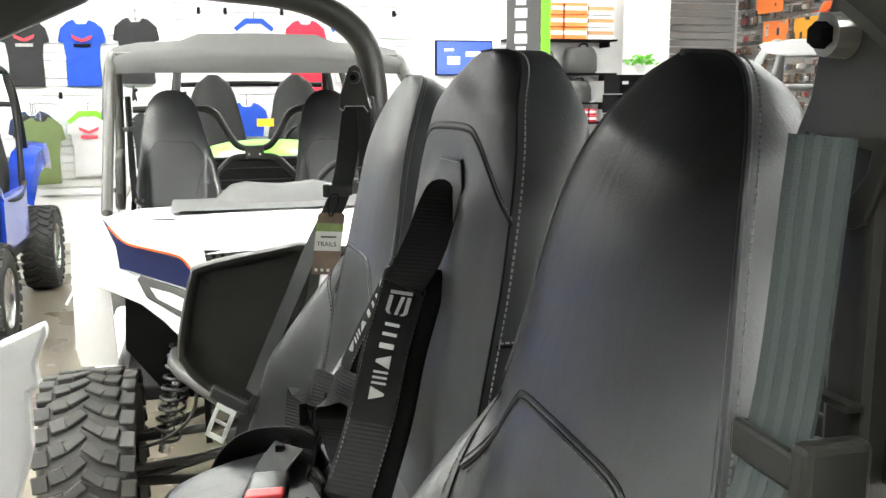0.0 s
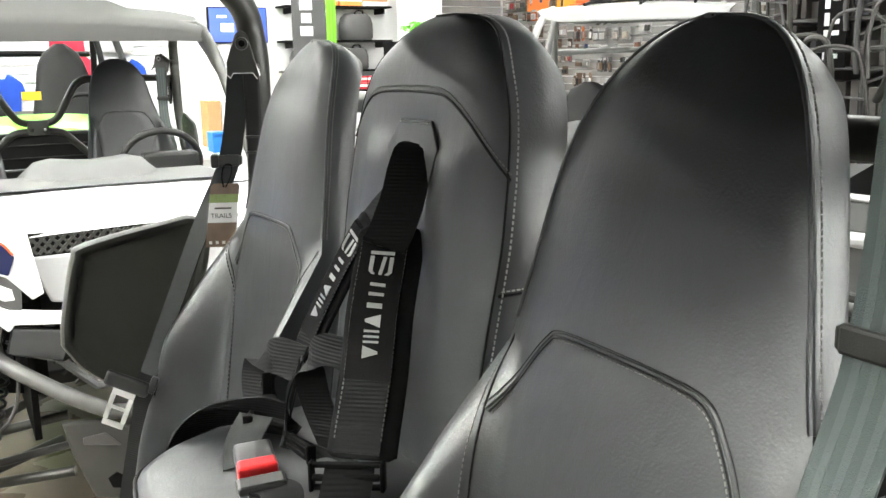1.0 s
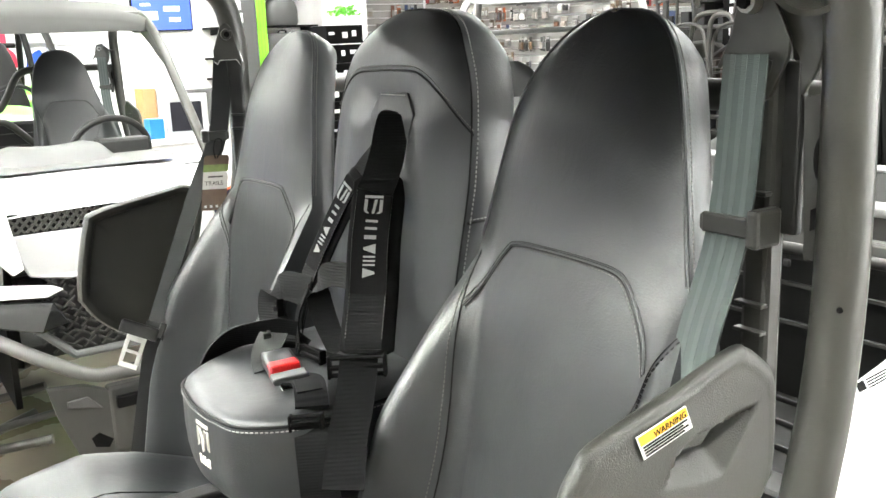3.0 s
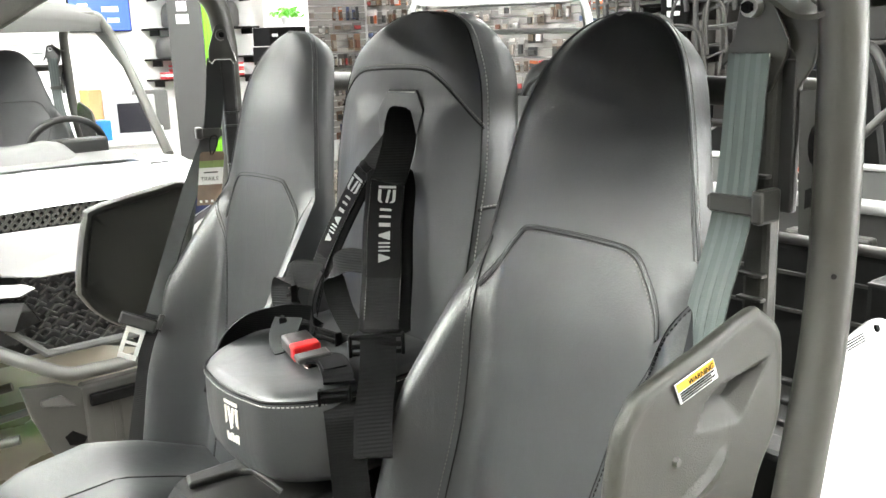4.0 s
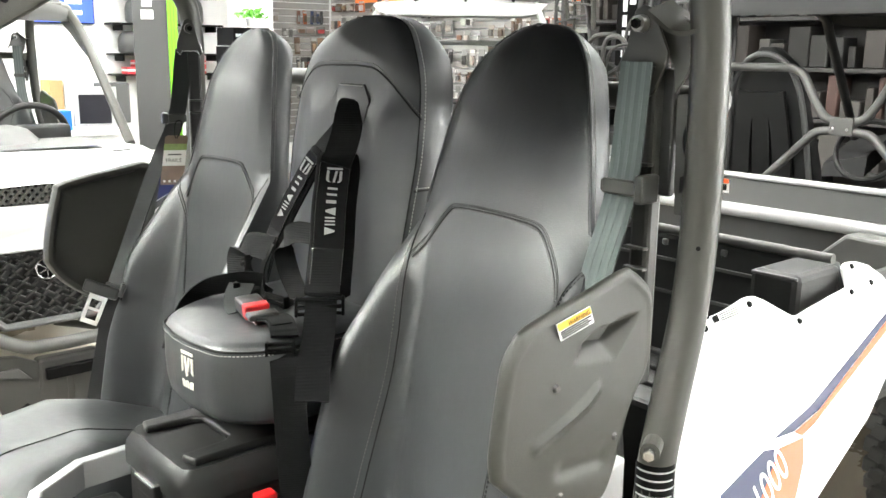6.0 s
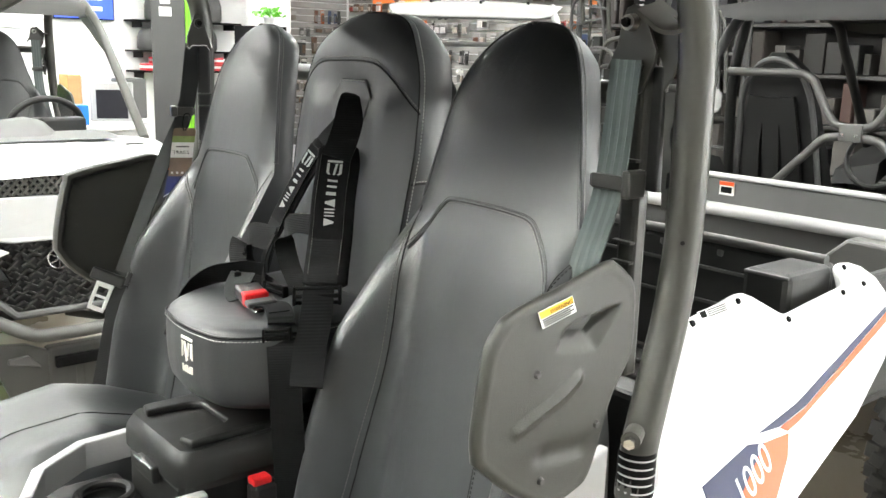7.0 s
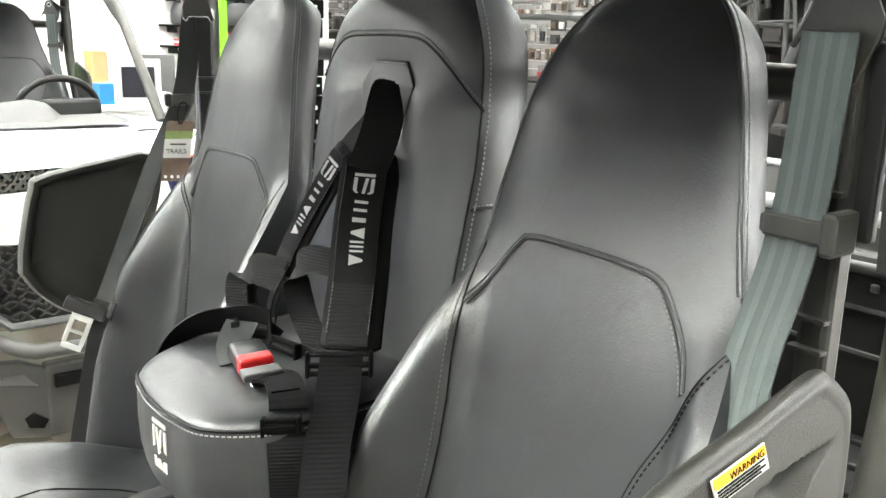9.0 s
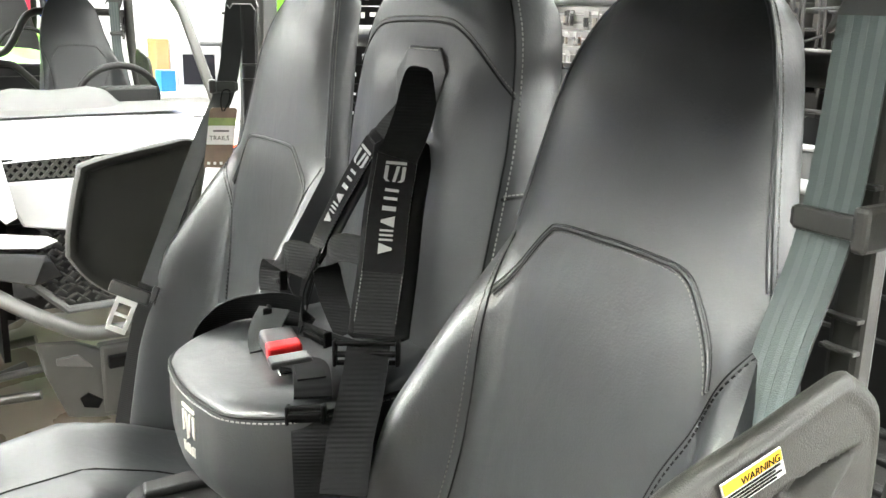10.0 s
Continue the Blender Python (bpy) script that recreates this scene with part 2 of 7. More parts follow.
def room():
    x0, x1, y0, y1, top = -10.3, 8.0, -7.0, 6.9, 3.7
    tagged(box("floor", ((x0 + x1) / 2, (y0 + y1) / 2, FLOOR - 0.05), (x1 - x0 + 0.4, y1 - y0 + 0.4, 0.1), FLOORMAT), "tan stained polished concrete showroom floor", "floor", kind="structure")
    tagged(box("ceiling", ((x0 + x1) / 2, (y0 + y1) / 2, top + 0.05), (x1 - x0 + 0.4, y1 - y0 + 0.4, 0.1), CEIL), "dark open showroom ceiling", "ceiling", kind="structure")
    h = top - FLOOR
    zc = (top + FLOOR) / 2
    for name, c, s in (("wall_west", (x0 - 0.1, (y0 + y1) / 2, zc), (0.2, y1 - y0 + 0.4, h)), ("wall_east", (x1 + 0.1, (y0 + y1) / 2, zc), (0.2, y1 - y0 + 0.4, h)),
                       ("wall_north", ((x0 + x1) / 2, y1 + 0.1, zc), (x1 - x0, 0.2, h)), ("wall_south", ((x0 + x1) / 2, y0 - 0.1, zc), (x1 - x0, 0.2, h))):
        if name == "wall_east":
            w = thing(name, pose(0, 0, 0), "unseen white wall with tall windows added for light", "wall", kind="structure")
            box("sill_wall", (x1 + 0.1, (y0 + y1) / 2, FLOOR + 0.2), (0.2, y1 - y0 + 0.4, 0.4), WALLPAINT, w)
            box("head_wall", (x1 + 0.1, (y0 + y1) / 2, 3.2), (0.2, y1 - y0 + 0.4, 1.0), WALLPAINT, w)
            for k in (6, 7):
                y = y0 + (y1 - y0) * k / 7
                box("pier", (x1 + 0.1, y, 1.45), (0.2, 0.16, 2.5), WALLPAINT, w)
            box("middle_wall", (x1 + 0.1, y0 + (y1 - y0) * 2.5 / 7, 1.45), (0.2, (y1 - y0) * 5 / 7 + 0.16, 2.5), WALLPAINT, w)
            continue
        if name == "wall_south":
            # unseen wall: dark above, low openings added to light the lower seat backs
            w = thing(name, pose(0, 0, 0), "unseen wall kept dark for reflections, above added windows", "wall", kind="structure")
            box("sill_wall", ((x0 + x1) / 2, y0 - 0.1, FLOOR + 0.05), (x1 - x0, 0.2, 0.1), DARKWALL, w)
            box("head_wall", ((x0 + x1) / 2, y0 - 0.1, 2.7), (x1 - x0, 0.2, 2.0), DARKWALL, w)
            for k in range(5):
                box("pier", (-6.5 + 2.0 * k, y0 - 0.1, 0.8), (0.12, 0.2, 1.8), DARKWALL, w)
            box("side_wall", ((x0 - 6.56) / 2, y0 - 0.1, 0.8), (-6.56 - x0, 0.2, 1.8), DARKWALL, w)
            box("side_wall", ((x1 + 1.56) / 2, y0 - 0.1, 0.8), (x1 - 1.56, 0.2, 1.8), DARKWALL, w)
            continue
        if name == "wall_north":
            w = thing(name, pose(0, 0, 0), "white painted wall with unseen windows added at one end", "wall", kind="structure")
            box("plain_wall", ((x0 + 3.0) / 2, y1 + 0.1, zc), (3.0 - x0, 0.2, h), WALLPAINT, w)
            box("sill_wall", ((x1 + 3.0) / 2, y1 + 0.1, FLOOR + 0.2), (x1 - 3.0, 0.2, 0.4), WALLPAINT, w)
            box("head_wall", ((x1 + 3.0) / 2, y1 + 0.1, 3.2), (x1 - 3.0, 0.2, 1.0), WALLPAINT, w)
            for x in (3.06, 5.5, 7.94):
                box("pier", (x, y1 + 0.1, 1.45), (0.12, 0.2, 2.5), WALLPAINT, w)
            continue
        tagged(box(name, c, s, WALLPAINT), "white painted showroom wall", "wall", kind="structure")
    # unseen north windows, added to give the side bands their sheen
    for k, x in enumerate((4.28, 6.72)):
        win = thing("window_%d" % (k + 13), pose(x, y1 + 0.1, 1.45, 0, 0, 90), "unseen tall window added to let in side light", "window", kind="structure")
        for q in (-1, 1):
            box("window_frame", (0, q * 1.13, 0), (0.08, 0.06, 2.5), DARKWALL, win)
            box("window_frame", (0, 0, q * 1.22), (0.08, 2.2, 0.06), DARKWALL, win)
        box("pane", (0, 0, 0), (0.008, 2.2, 2.38), GLASS, win).visible_shadow = False
    tagged(box("backdrop", (6.0, y1 + 3.0, 2.0), (12, 0.05, 7.0), SIDE_PANEL), "unseen glowing panel added behind the windows", "backdrop", kind="structure")
    # unseen south windows, added to shape the reflections on the seats
    for k in range(4):
        win = thing("window_%d" % (k + 8), pose(-5.5 + 2.0 * k, y0 - 0.1, 0.8, 0, 0, 90), "unseen wide window added to light the seat fronts", "window", kind="structure")
        wd = 2.0 - 0.12
        for q in (-1, 1):
            box("window_frame", (0, q * (wd / 2 - 0.03), 0), (0.08, 0.06, 1.8), DARKWALL, win)
            box("window_frame", (0, 0, q * 0.87), (0.08, wd - 0.12, 0.06), DARKWALL, win)
        box("pane", (0, 0, 0), (0.008, wd - 0.12, 1.68), GLASS, win).visible_shadow = False
    # unseen east windows, added for the same side light
    for k in (5, 6):
        y = y0 + (y1 - y0) * (k + 0.5) / 7
        win = thing("window_%d" % (k + 1), pose(x1 + 0.1, y, 1.45), "unseen tall window added to let in side light", "window", kind="structure")
        wd = (y1 - y0) / 7 - 0.16
        for q in (-1, 1):
            box("window_frame", (0, q * (wd / 2 - 0.03), 0), (0.08, 0.06, 2.5), DARKWALL, win)
            box("window_frame", (0, 0, q * 1.22), (0.08, wd - 0.12, 0.06), DARKWALL, win)
        pane = box("pane", (0, 0, 0), (0.008, wd - 0.12, 2.38), GLASS, win)
        pane.visible_shadow = False
    tagged(box("backdrop", (x1 + 4.0, (y0 + y1) / 2, 2.0), (0.05, 30, 7.0), SIDE_PANEL), "unseen glowing panel added behind the windows", "backdrop", kind="structure")
    tagged(box("backdrop", ((x0 + x1) / 2, y0 - 4.0, 2.0), (34, 0.05, 7.0), FRONT_PANEL), "unseen glowing panel added behind the windows", "backdrop", kind="structure")
    # unseen tube rows, added closest together before the near vehicle to light its seats
    first = None
    for x in (-8.6, -7.3, -6.0, -4.7, -3.4, -2.1, -0.8, 0.5, 1.8):
        for y in (-4.8, -4.0, -3.3, -0.9, 1.6, 4.3):
            if x in (-7.3, -4.7, -2.1, 0.5) and y > -3.0 or x < -3.5 and y in (-4.8, -3.3):
                continue
            m = pose(x, y, top - 0.06)
            if first is None:
                first = thing("ceiling_light", m, "unseen white ceiling light with a glowing diffuser", "light", "ceiling lights")
                b = add_box(bmesh.new(), (0, 0, 0.02), (0.34, 1.7, 0.06), bevel=0.01)
                part("housing", b, WALLPAINT, first)
                part("diffuser", add_box(bmesh.new(), (0, 0, -0.025), (0.28, 1.62, 0.03), bevel=0.008), GLOW, first, "glowing diffuser")
            else:
                copy_thing(first, m)


room()

def stitches(line, pitch, length, r, material, parent):
    """Short threads in a row along a line, as one part."""
    line = [Vector(p) for p in line]
    bm = bmesh.new()
    run, nxt = 0.0, pitch / 2
    for a, b in zip(line, line[1:]):
        d = (b - a).length
        if d < 1e-6:
            continue
        while nxt < run + d:
            p = a + (b - a) * ((nxt - run) / d)
            w = (b - a).normalized()
            q = w.to_track_quat("X", "Z").to_matrix()
            add_box(bm, p, (length, r * 2, r * 2), q)
            nxt += pitch
        run += d
    return tagged(part("stitching", bm, material, parent), kind="stuff")


# ---- seats ----


def seat_width(z):
    if z > 1.25:
        w = 0.164 - 0.215 * (z - 1.25)
        if z > 1.34:
            w *= max(0, 1 - ((z - 1.34) / 0.17) ** 3.1) ** (1 / 2.5)
        return w
    return lerp(((0.6, 0.20), (0.8, 0.212), (0.95, 0.212), (1.05, 0.203), (1.15, 0.188), (1.25, 0.164)), z)


def seat_front(x, z):
    """The y of the front face of a seat, x from its middle."""
    w = max(seat_width(z), 0.02)
    f = -0.06 + 0.2 * (z - 1.25)
    b = lerp(((0.6, 0.12), (0.85, 0.12), (1.03, 0.10), (1.13, 0.05), (1.22, 0.0)), z)
    u = abs(x)
    f -= b * ease(0.125, w * 0.95, u)
    f += 0.017 * (u / w) ** 3.6
    f -= 0.006 * (1 - min(1, (u / 0.15)) ** 2)
    f += 0.034 * (max(0, z - 1.36) / 0.15) ** 2.4
    return f


def bucket_seat(m, label, group, shift=1.0):
    """A high-backed bucket seat, its base at the floor of the cab."""
    seat = thing("bucket_seat", m, label, "seat", group)
    rows, edge = [], []

    def lean(p):
        k = ease(1.12, 1.32, p.z)
        return Vector((p.x - 0.017 * k * shift, p.y + 0.015 * k * abs(shift), p.z))
    zs = [0.62 + 0.88 * i / 44 for i in range(42)] + [1.455, 1.468, 1.48, 1.49, 1.498, 1.504, 1.508, 1.51]
    zs = sorted(set(round(z, 4) for z in zs if z <= 1.51))
    for z in zs:
        w = max(seat_width(min(z, 1.5095)), 0.012)
        n = 24
        front = [Vector((w * math.sin(math.pi / 2 * k / n * 1.0), 0, z)) for k in range(-n, n + 1)]
        for p in front:
            p.y = seat_front(p.x * 0.985, z)
        d = 0.062 + 0.11 * ease(1.25, 0.7, z)
        ye = front[0].y
        yf = -0.06 + 0.2 * (z - 1.25) + 0.03 * (max(0, z - 1.36) / 0.15) ** 2.4
        back = []
        for k, (q, dy) in enumerate(((1.0, 0.35), (1.0, 0.75), (0.965, 0.95), (0.8, 1.05), (0.4, 1.15), (0, 1.18), (-0.4, 1.15), (-0.8, 1.05), (-0.965, 0.95), (-1.0, 0.75), (-1.0, 0.35))):
            back.append(Vector((w * q, ye + (yf + d - ye) * min(1, dy) + d * max(0, dy - 1), z - 0.028 * ease(1.43, 1.51, z) * min(1, dy) ** 2)))
        rows.append([lean(p) for p in front + back])
    loft("backrest", rows, VINYL, seat, "black vinyl backrest", closed=True, sharp=(0, 48))
    # piping round the edge, and the seams of the middle panel
    line = []
    for s in (1, -1):
        half = [Vector((s * seat_width(z) * 1.0, seat_front(s * seat_width(z), z) - 0.001, z)) for z in zs if z >= 1.235]
        line += [lean(p) for p in (half if s == 1 else half[::-1])]
    part("piping", sweep(bmesh.new(), line, 0.0026, 8), VINYL, seat, smooth=True)
    part("seam", sweep(bmesh.new(), [p + Vector((-0.0035 if p.x > 0 else 0.0035, -0.0002, 0)) for p in line], 0.0011, 6), PIPING, seat, smooth=True)
    for off in (0.0055, -0.0055):
        stitches([p + Vector((0.003 * (1 if p.x > 0 else -1) * (1 if off > 0 else -2.0), off if off > 0 else 0.0, 0)) for p in line], 0.0048, 0.0032, 0.0006, DARKTHREAD, seat)

    def on(x, z, up=0.0012):
        return lean(Vector((x, seat_front(x, z) - up, z)))

    def seam(pts, r=0.0026, up=0.0008):
        dense = smooth_line([(a, 0, b) for a, b in pts], 8)
        part("seam", sweep(bmesh.new(), [on(p.x, p.z, up) for p in dense], r, 6), PIPING, seat, smooth=True)
        return dense
    panel = ((-0.155, 1.165), (-0.13, 1.20), (-0.095, 1.238), (-0.075, 1.248), (-0.02, 1.25), (0.05, 1.248), (0.092, 1.241), (0.113, 1.216), (0.128, 1.185), (0.137, 1.155))
    welt = smooth_line([(a, 0, b) for a, b in panel], 8)
    part("welt", sweep(bmesh.new(), [on(p.x, p.z, 0.0) for p in welt], 0.0017, 8), VINYL, seat, smooth=True)
    seam([(a * 0.98, b - 0.0026) for a, b in panel], 0.0009, 0.0003)
    seam([(a * 1.02, b + 0.0026) for a, b in panel], 0.0006, 0.0003)
    stitches([on(p.x * 0.965, p.z - 0.0046, 0.0004) for p in welt], 0.005, 0.0032, 0.0005, DARKTHREAD, seat)
    side = ((-0.163, 1.225), (-0.152, 1.12), (-0.146, 1.02), (-0.15, 0.9), (-0.155, 0.75), (-0.155, 0.64))
    run = seam(side, 0.0010, 0.0001)
    stitches([on(p.x - 0.005, p.z, 0.0003) for p in run], 0.006, 0.0035, 0.0005, DARKTHREAD, seat)
    run = seam([(0.192, 1.248), (0.182, 1.215), (0.150, 1.162), (0.125, 1.11), (0.103, 1.06), (0.085, 0.99), (0.074, 0.93), (0.072, 0.8), (0.08, 0.64)], 0.0008, 0.0001)
    stitches([on(p.x + 0.004, p.z - 0.002, 0.0004) for p in run], 0.007, 0.004, 0.0008, PIPING, seat)
    # base cushion, highest in the middle of its length
    crest = ((-0.68, 0.60), (-0.66, 0.66), (-0.60, 0.715), (-0.52, 0.750), (-0.40, 0.768), (-0.30, 0.742), (-0.20, 0.70), (-0.08, 0.65))

    def cushion(x, y):
        w = 0.225 - 0.05 * max(0, (-0.5 - y) / 0.18) ** 2
        u = min(1, abs(x) / w)
        return lerp(crest, y) - 0.012 * (1 - ease(0.0, 0.55, u)) - 0.10 * max(0, u - 0.55) ** 2.2 / 0.45 ** 2.2
    rows = []
    for i in range(25):
        y = -0.68 + 0.60 * i / 24
        w = 0.225 - 0.05 * max(0, (-0.5 - y) / 0.18) ** 2
        row = [Vector((w * math.sin(math.pi / 2 * k / 14), y, cushion(w * math.sin(math.pi / 2 * k / 14), y))) for k in range(-14, 15)]
        row += [Vector((w * 0.98, y, 0.52)), Vector((-w * 0.98, y, 0.52))]
        rows.append(row)
    loft("cushion", rows, VINYL, seat, "black vinyl base cushion", closed=True)
    part("cushion_seam", sweep(bmesh.new(), [Vector((0.02 - 0.10 * k / 20, -0.64 + 0.46 * k / 20, cushion(0.02 - 0.10 * k / 20, -0.64 + 0.46 * k / 20) + 0.0004)) for k in range(21)], 0.0018, 6), PIPING, seat, smooth=True)
    return seat


SX = 0.402
near_seat = bucket_seat(pose(SX, 0, 0), "black vinyl high-back bucket seat beside a grey shoulder belt", "bucket seats of the white vehicle")
far_seat = bucket_seat(pose(-SX, 0, 0) @ Matrix.Diagonal((-1, 1, 1, 1)), "black vinyl high-back bucket seat with a hang tag beside it", "bucket seats of the white vehicle", 0.0)


def mid_width(z):
    w = lerp(((0.9, 0.165), (1.15, 0.172), (1.3, 0.182), (1.36, 0.178), (1.45, 0.165), (1.53, 0.15)), z)
    if z > 1.38:
        w *= max(0, 1 - ((z - 1.38) / 0.148) ** 2.8) ** (1 / 2.6)
    return w


def mid_front(x, z):
    w = max(mid_width(z), 0.03)
    f = -0.045 + 0.16 * (z - 1.3)
    f += 0.012 * min(1, abs(x) / w) ** 6 + 0.02 * ease(1.44, 1.53, z) ** 2
    f -= 0.008 * ease(1.40, 1.37, z) * ease(0.15, 0.09, abs(x))
    f += 0.012 * math.exp(-((x - 0.015) / 0.05) ** 2 - ((z - 1.36) / 0.035) ** 2)
    return f


def center_seat():
    seat = thing("center_seat", pose(0.012, 0, 0), "black vinyl padded middle seat with white stitching between the bucket seats", "seat")
    zs = [0.86 + 0.6 * i / 36 for i in range(37)] + [1.47, 1.48, 1.49, 1.50, 1.508, 1.515, 1.52, 1.524, 1.5265, 1.5278]
    rows = []
    for z in zs:
        w = max(mid_width(z), 0.02)
        n = 24
        front = [Vector((w * math.sin(math.pi / 2 * k / n), 0, z)) for k in range(-n, n + 1)]
        for p in front:
            p.y = mid_front(p.x * 0.985, z)
        ye = front[0].y
        d = 0.075 * (1 if z < 1.45 else 1 - 0.5 * ease(1.45, 1.53, z))
        back = [Vector((w * q, ye + d * s, z)) for q, s in ((1.005, 0.2), (1.012, 0.5), (1.0, 0.85), (0.96, 1.0), (0.5, 1.12), (0, 1.15), (-0.5, 1.12), (-0.96, 1.0), (-1.0, 0.85), (-1.012, 0.5), (-1.005, 0.2))]
        rows.append(front + back)
    loft("backrest", rows, VINYL, seat, "black vinyl backrest", closed=True, sharp=(0, 48))

    def on(x, z, up=0.001):
        return Vector((x, mid_front(x, z) - up, z))
    edge = []
    for s in (1, -1):
        half = [Vector((s * mid_width(z), mid_front(s * mid_width(z), z) - 0.0005, z)) for z in zs]
        edge += half if s == 1 else half[::-1]
    part("seam", sweep(bmesh.new(), edge, 0.0014, 6), PIPING, seat, smooth=True)
    dash = [p + Vector((0.006 * (1 if p.x > 0 else -1), 0.006, 0)) for p in edge]
    stitches(dash, 0.006, 0.0036, 0.0007, THREAD, seat)
    brow = smooth_line([(a, 0, b) for a, b in ((-0.18, 1.385), (-0.15, 1.42), (-0.115, 1.44), (-0.06, 1.445), (0.03, 1.445), (0.07, 1.437), (0.12, 1.41), (0.18, 1.365))], 10)
    part("seam", sweep(bmesh.new(), [on(p.x, p.z, 0.0) for p in brow], 0.0018, 6), PIPING, seat, smooth=True)
    stitches([on(p.x, p.z + 0.006, 0.0006) for p in brow], 0.006, 0.004, 0.0007, DARKTHREAD, seat)
    # side band seam
    for s in (1, -1):
        z = 1.252
        w = mid_width(z)
        y = mid_front(w, z)
        stitches([Vector((s * w * 1.014, y + 0.006 + 0.06 * k / 12, z + 0.004)) for k in range(13)], 0.006, 0.0036, 0.0007, THREAD, seat)
        part("seam", sweep(bmesh.new(), [Vector((s * w * 1.013, y + 0.004 + 0.062 * k / 12, z)) for k in range(13)], 0.0018, 6), PIPING, seat, smooth=True)
    # six-sided patch that frames the harness slot
    hexa = [(-0.054, 1.384), (-0.036, 1.415), (0.036, 1.415), (0.058, 1.386), (0.046, 1.345), (-0.040, 1.345)]
    bm = slab(bmesh.new(), hexa, lambda a, b, h: Vector((a, mid_front(a, b) - h + 0.001, b)), 0.0035, 0.0015)
    part("slot_patch", bm, VINYL, seat)
    stitches([on(a, b, 0.0046) for a, b in ((-0.031, 1.412), (0.033, 1.412))], 0.006, 0.004, 0.0007, THREAD, seat)
    # black plate laid on for the shadow in the slot's opening
    bm = slab(bmesh.new(), [(-0.034, 1.362), (-0.024, 1.384), (0.026, 1.386), (0.042, 1.364), (0.036, 1.352), (-0.028, 1.352)], lambda a, b, h: Vector((a, mid_front(a, b) - h - 0.0015, b)), 0.0015)
    part("slot", bm, FLATBLACK, seat)
    # front cushion, D-shaped in plan
    plan = smooth_line([(-0.158, -0.06, 0), (-0.16, -0.18, 0), (-0.152, -0.275, 0), (-0.105, -0.338, 0), (-0.05, -0.354, 0), (0, -0.358, 0), (0.05, -0.354, 0), (0.105, -0.338, 0), (0.152, -0.275, 0), (0.16, -0.18, 0), (0.158, -0.06, 0)], 7)
    rows = []
    for z, k in ((0.903, 0.86), (0.908, 0.93), (0.92, 0.97), (0.945, 0.992), (0.975, 1.0), (1.005, 0.998), (1.022, 0.99), (1.031, 0.97), (1.037, 0.91), (1.042, 0.7), (1.044, 0.4), (1.045, 0.05)):
        rows.append([Vector((p.x * k, -0.15 + (p.y + 0.15) * k, z + 0.05 * (p.y + 0.36) * (z > 1.0))) for p in plan])
    loft("front_cushion", rows, VINYL, seat, "black vinyl front cushion", closed=True)
    rim = [Vector((p.x * 0.993, -0.15 + (p.y + 0.15) * 0.993, 1.026 + 0.05 * (p.y + 0.36))) for p in plan]
    part("seam", sweep(bmesh.new(), rim, 0.0022, 6), PIPING, seat, smooth=True)
    stitches([p + Vector((0, -0.0018, -0.006)) for p in rim], 0.0065, 0.004, 0.0007, THREAD, seat)
    return seat


center_seat()

# ---- the white side-by-side vehicles ----


def wheel(parent, x, y, z, r=0.37, w=0.25, lug=True):
    """A wheel whose axle lies along x: rim, and a tyre with blocks of tread."""
    s = 1 if x > 0 else -1
    def ring(radius, off, n=40):
        return [Vector((x + off, y + radius * math.cos(2 * math.pi * k / n), z + radius * math.sin(2 * math.pi * k / n))) for k in range(n)]
    prof = [(0.06, 0.02), (0.10, 0.03), (0.16, 0.0), (0.185, 0.07), (0.19, w / 2 - 0.01), (0.20, w / 2 - 0.005), (0.18, w / 2 - 0.03)]
    rim = loft("wheel", [ring(a, s * b) for a, b in prof], STEEL, parent, "machined alloy wheel", closed=True)
    bm = bmesh.new()
    for k in range(8):
        a = 2 * math.pi * k / 8
        add_box(bm, (x + s * 0.06, y + 0.11 * math.cos(a), z + 0.11 * math.sin(a)), (0.03, 0.13, 0.03), Matrix.Rotation(a, 3, "X"), 0.006)
    part("spoke", bm, TUBEPAINT, rim)
    tp = [(0.19, -w / 2 + 0.02), (0.24, -w / 2), (0.30, -w / 2), (r - 0.05, -w / 2 + 0.01), (r - 0.025, -w / 2 + 0.03), (r - 0.018, 0), (r - 0.025, w / 2 - 0.03), (r - 0.05, w / 2 - 0.01), (0.30, w / 2), (0.24, w / 2), (0.19, w / 2 - 0.02)]
    loft("tyre", [ring(a, b) for a, b in tp], RUBBER, rim, "black knobbly tyre", closed=True, caps=False)
    if lug:
        bm = bmesh.new()
        n = 28
        for k in range(n):
            for j, (off, ang, sx, sy) in enumerate(((-0.028, 0.65, 0.074, 0.036), (0.030, -0.65, 0.074, 0.036), (-0.080, 0.3, 0.050, 0.046), (0.082, -0.3, 0.050, 0.046), (-w / 2 + 0.018, 0.1, 0.050, 0.054), (w / 2 - 0.018, -0.1, 0.050, 0.054))):
                a = 2 * math.pi * (k + 0.5 * (j % 2) + 0.3 * (j // 2)) / n
                rr = r - 0.018 - (0.012 if j > 3 else 0)
                m = Matrix.Rotation(a, 3, "X") @ Matrix.Rotation(ang, 3, "Z")
                c = Vector((off, 0, rr))
                c.rotate(Matrix.Rotation(a, 3, "X"))
                add_box(bm, c + Vector((x, y, z)), (sx, sy, 0.028), m, 0.004, 1)
        tagged(part("tread", bm, RUBBER, rim), kind="stuff")
    return rim


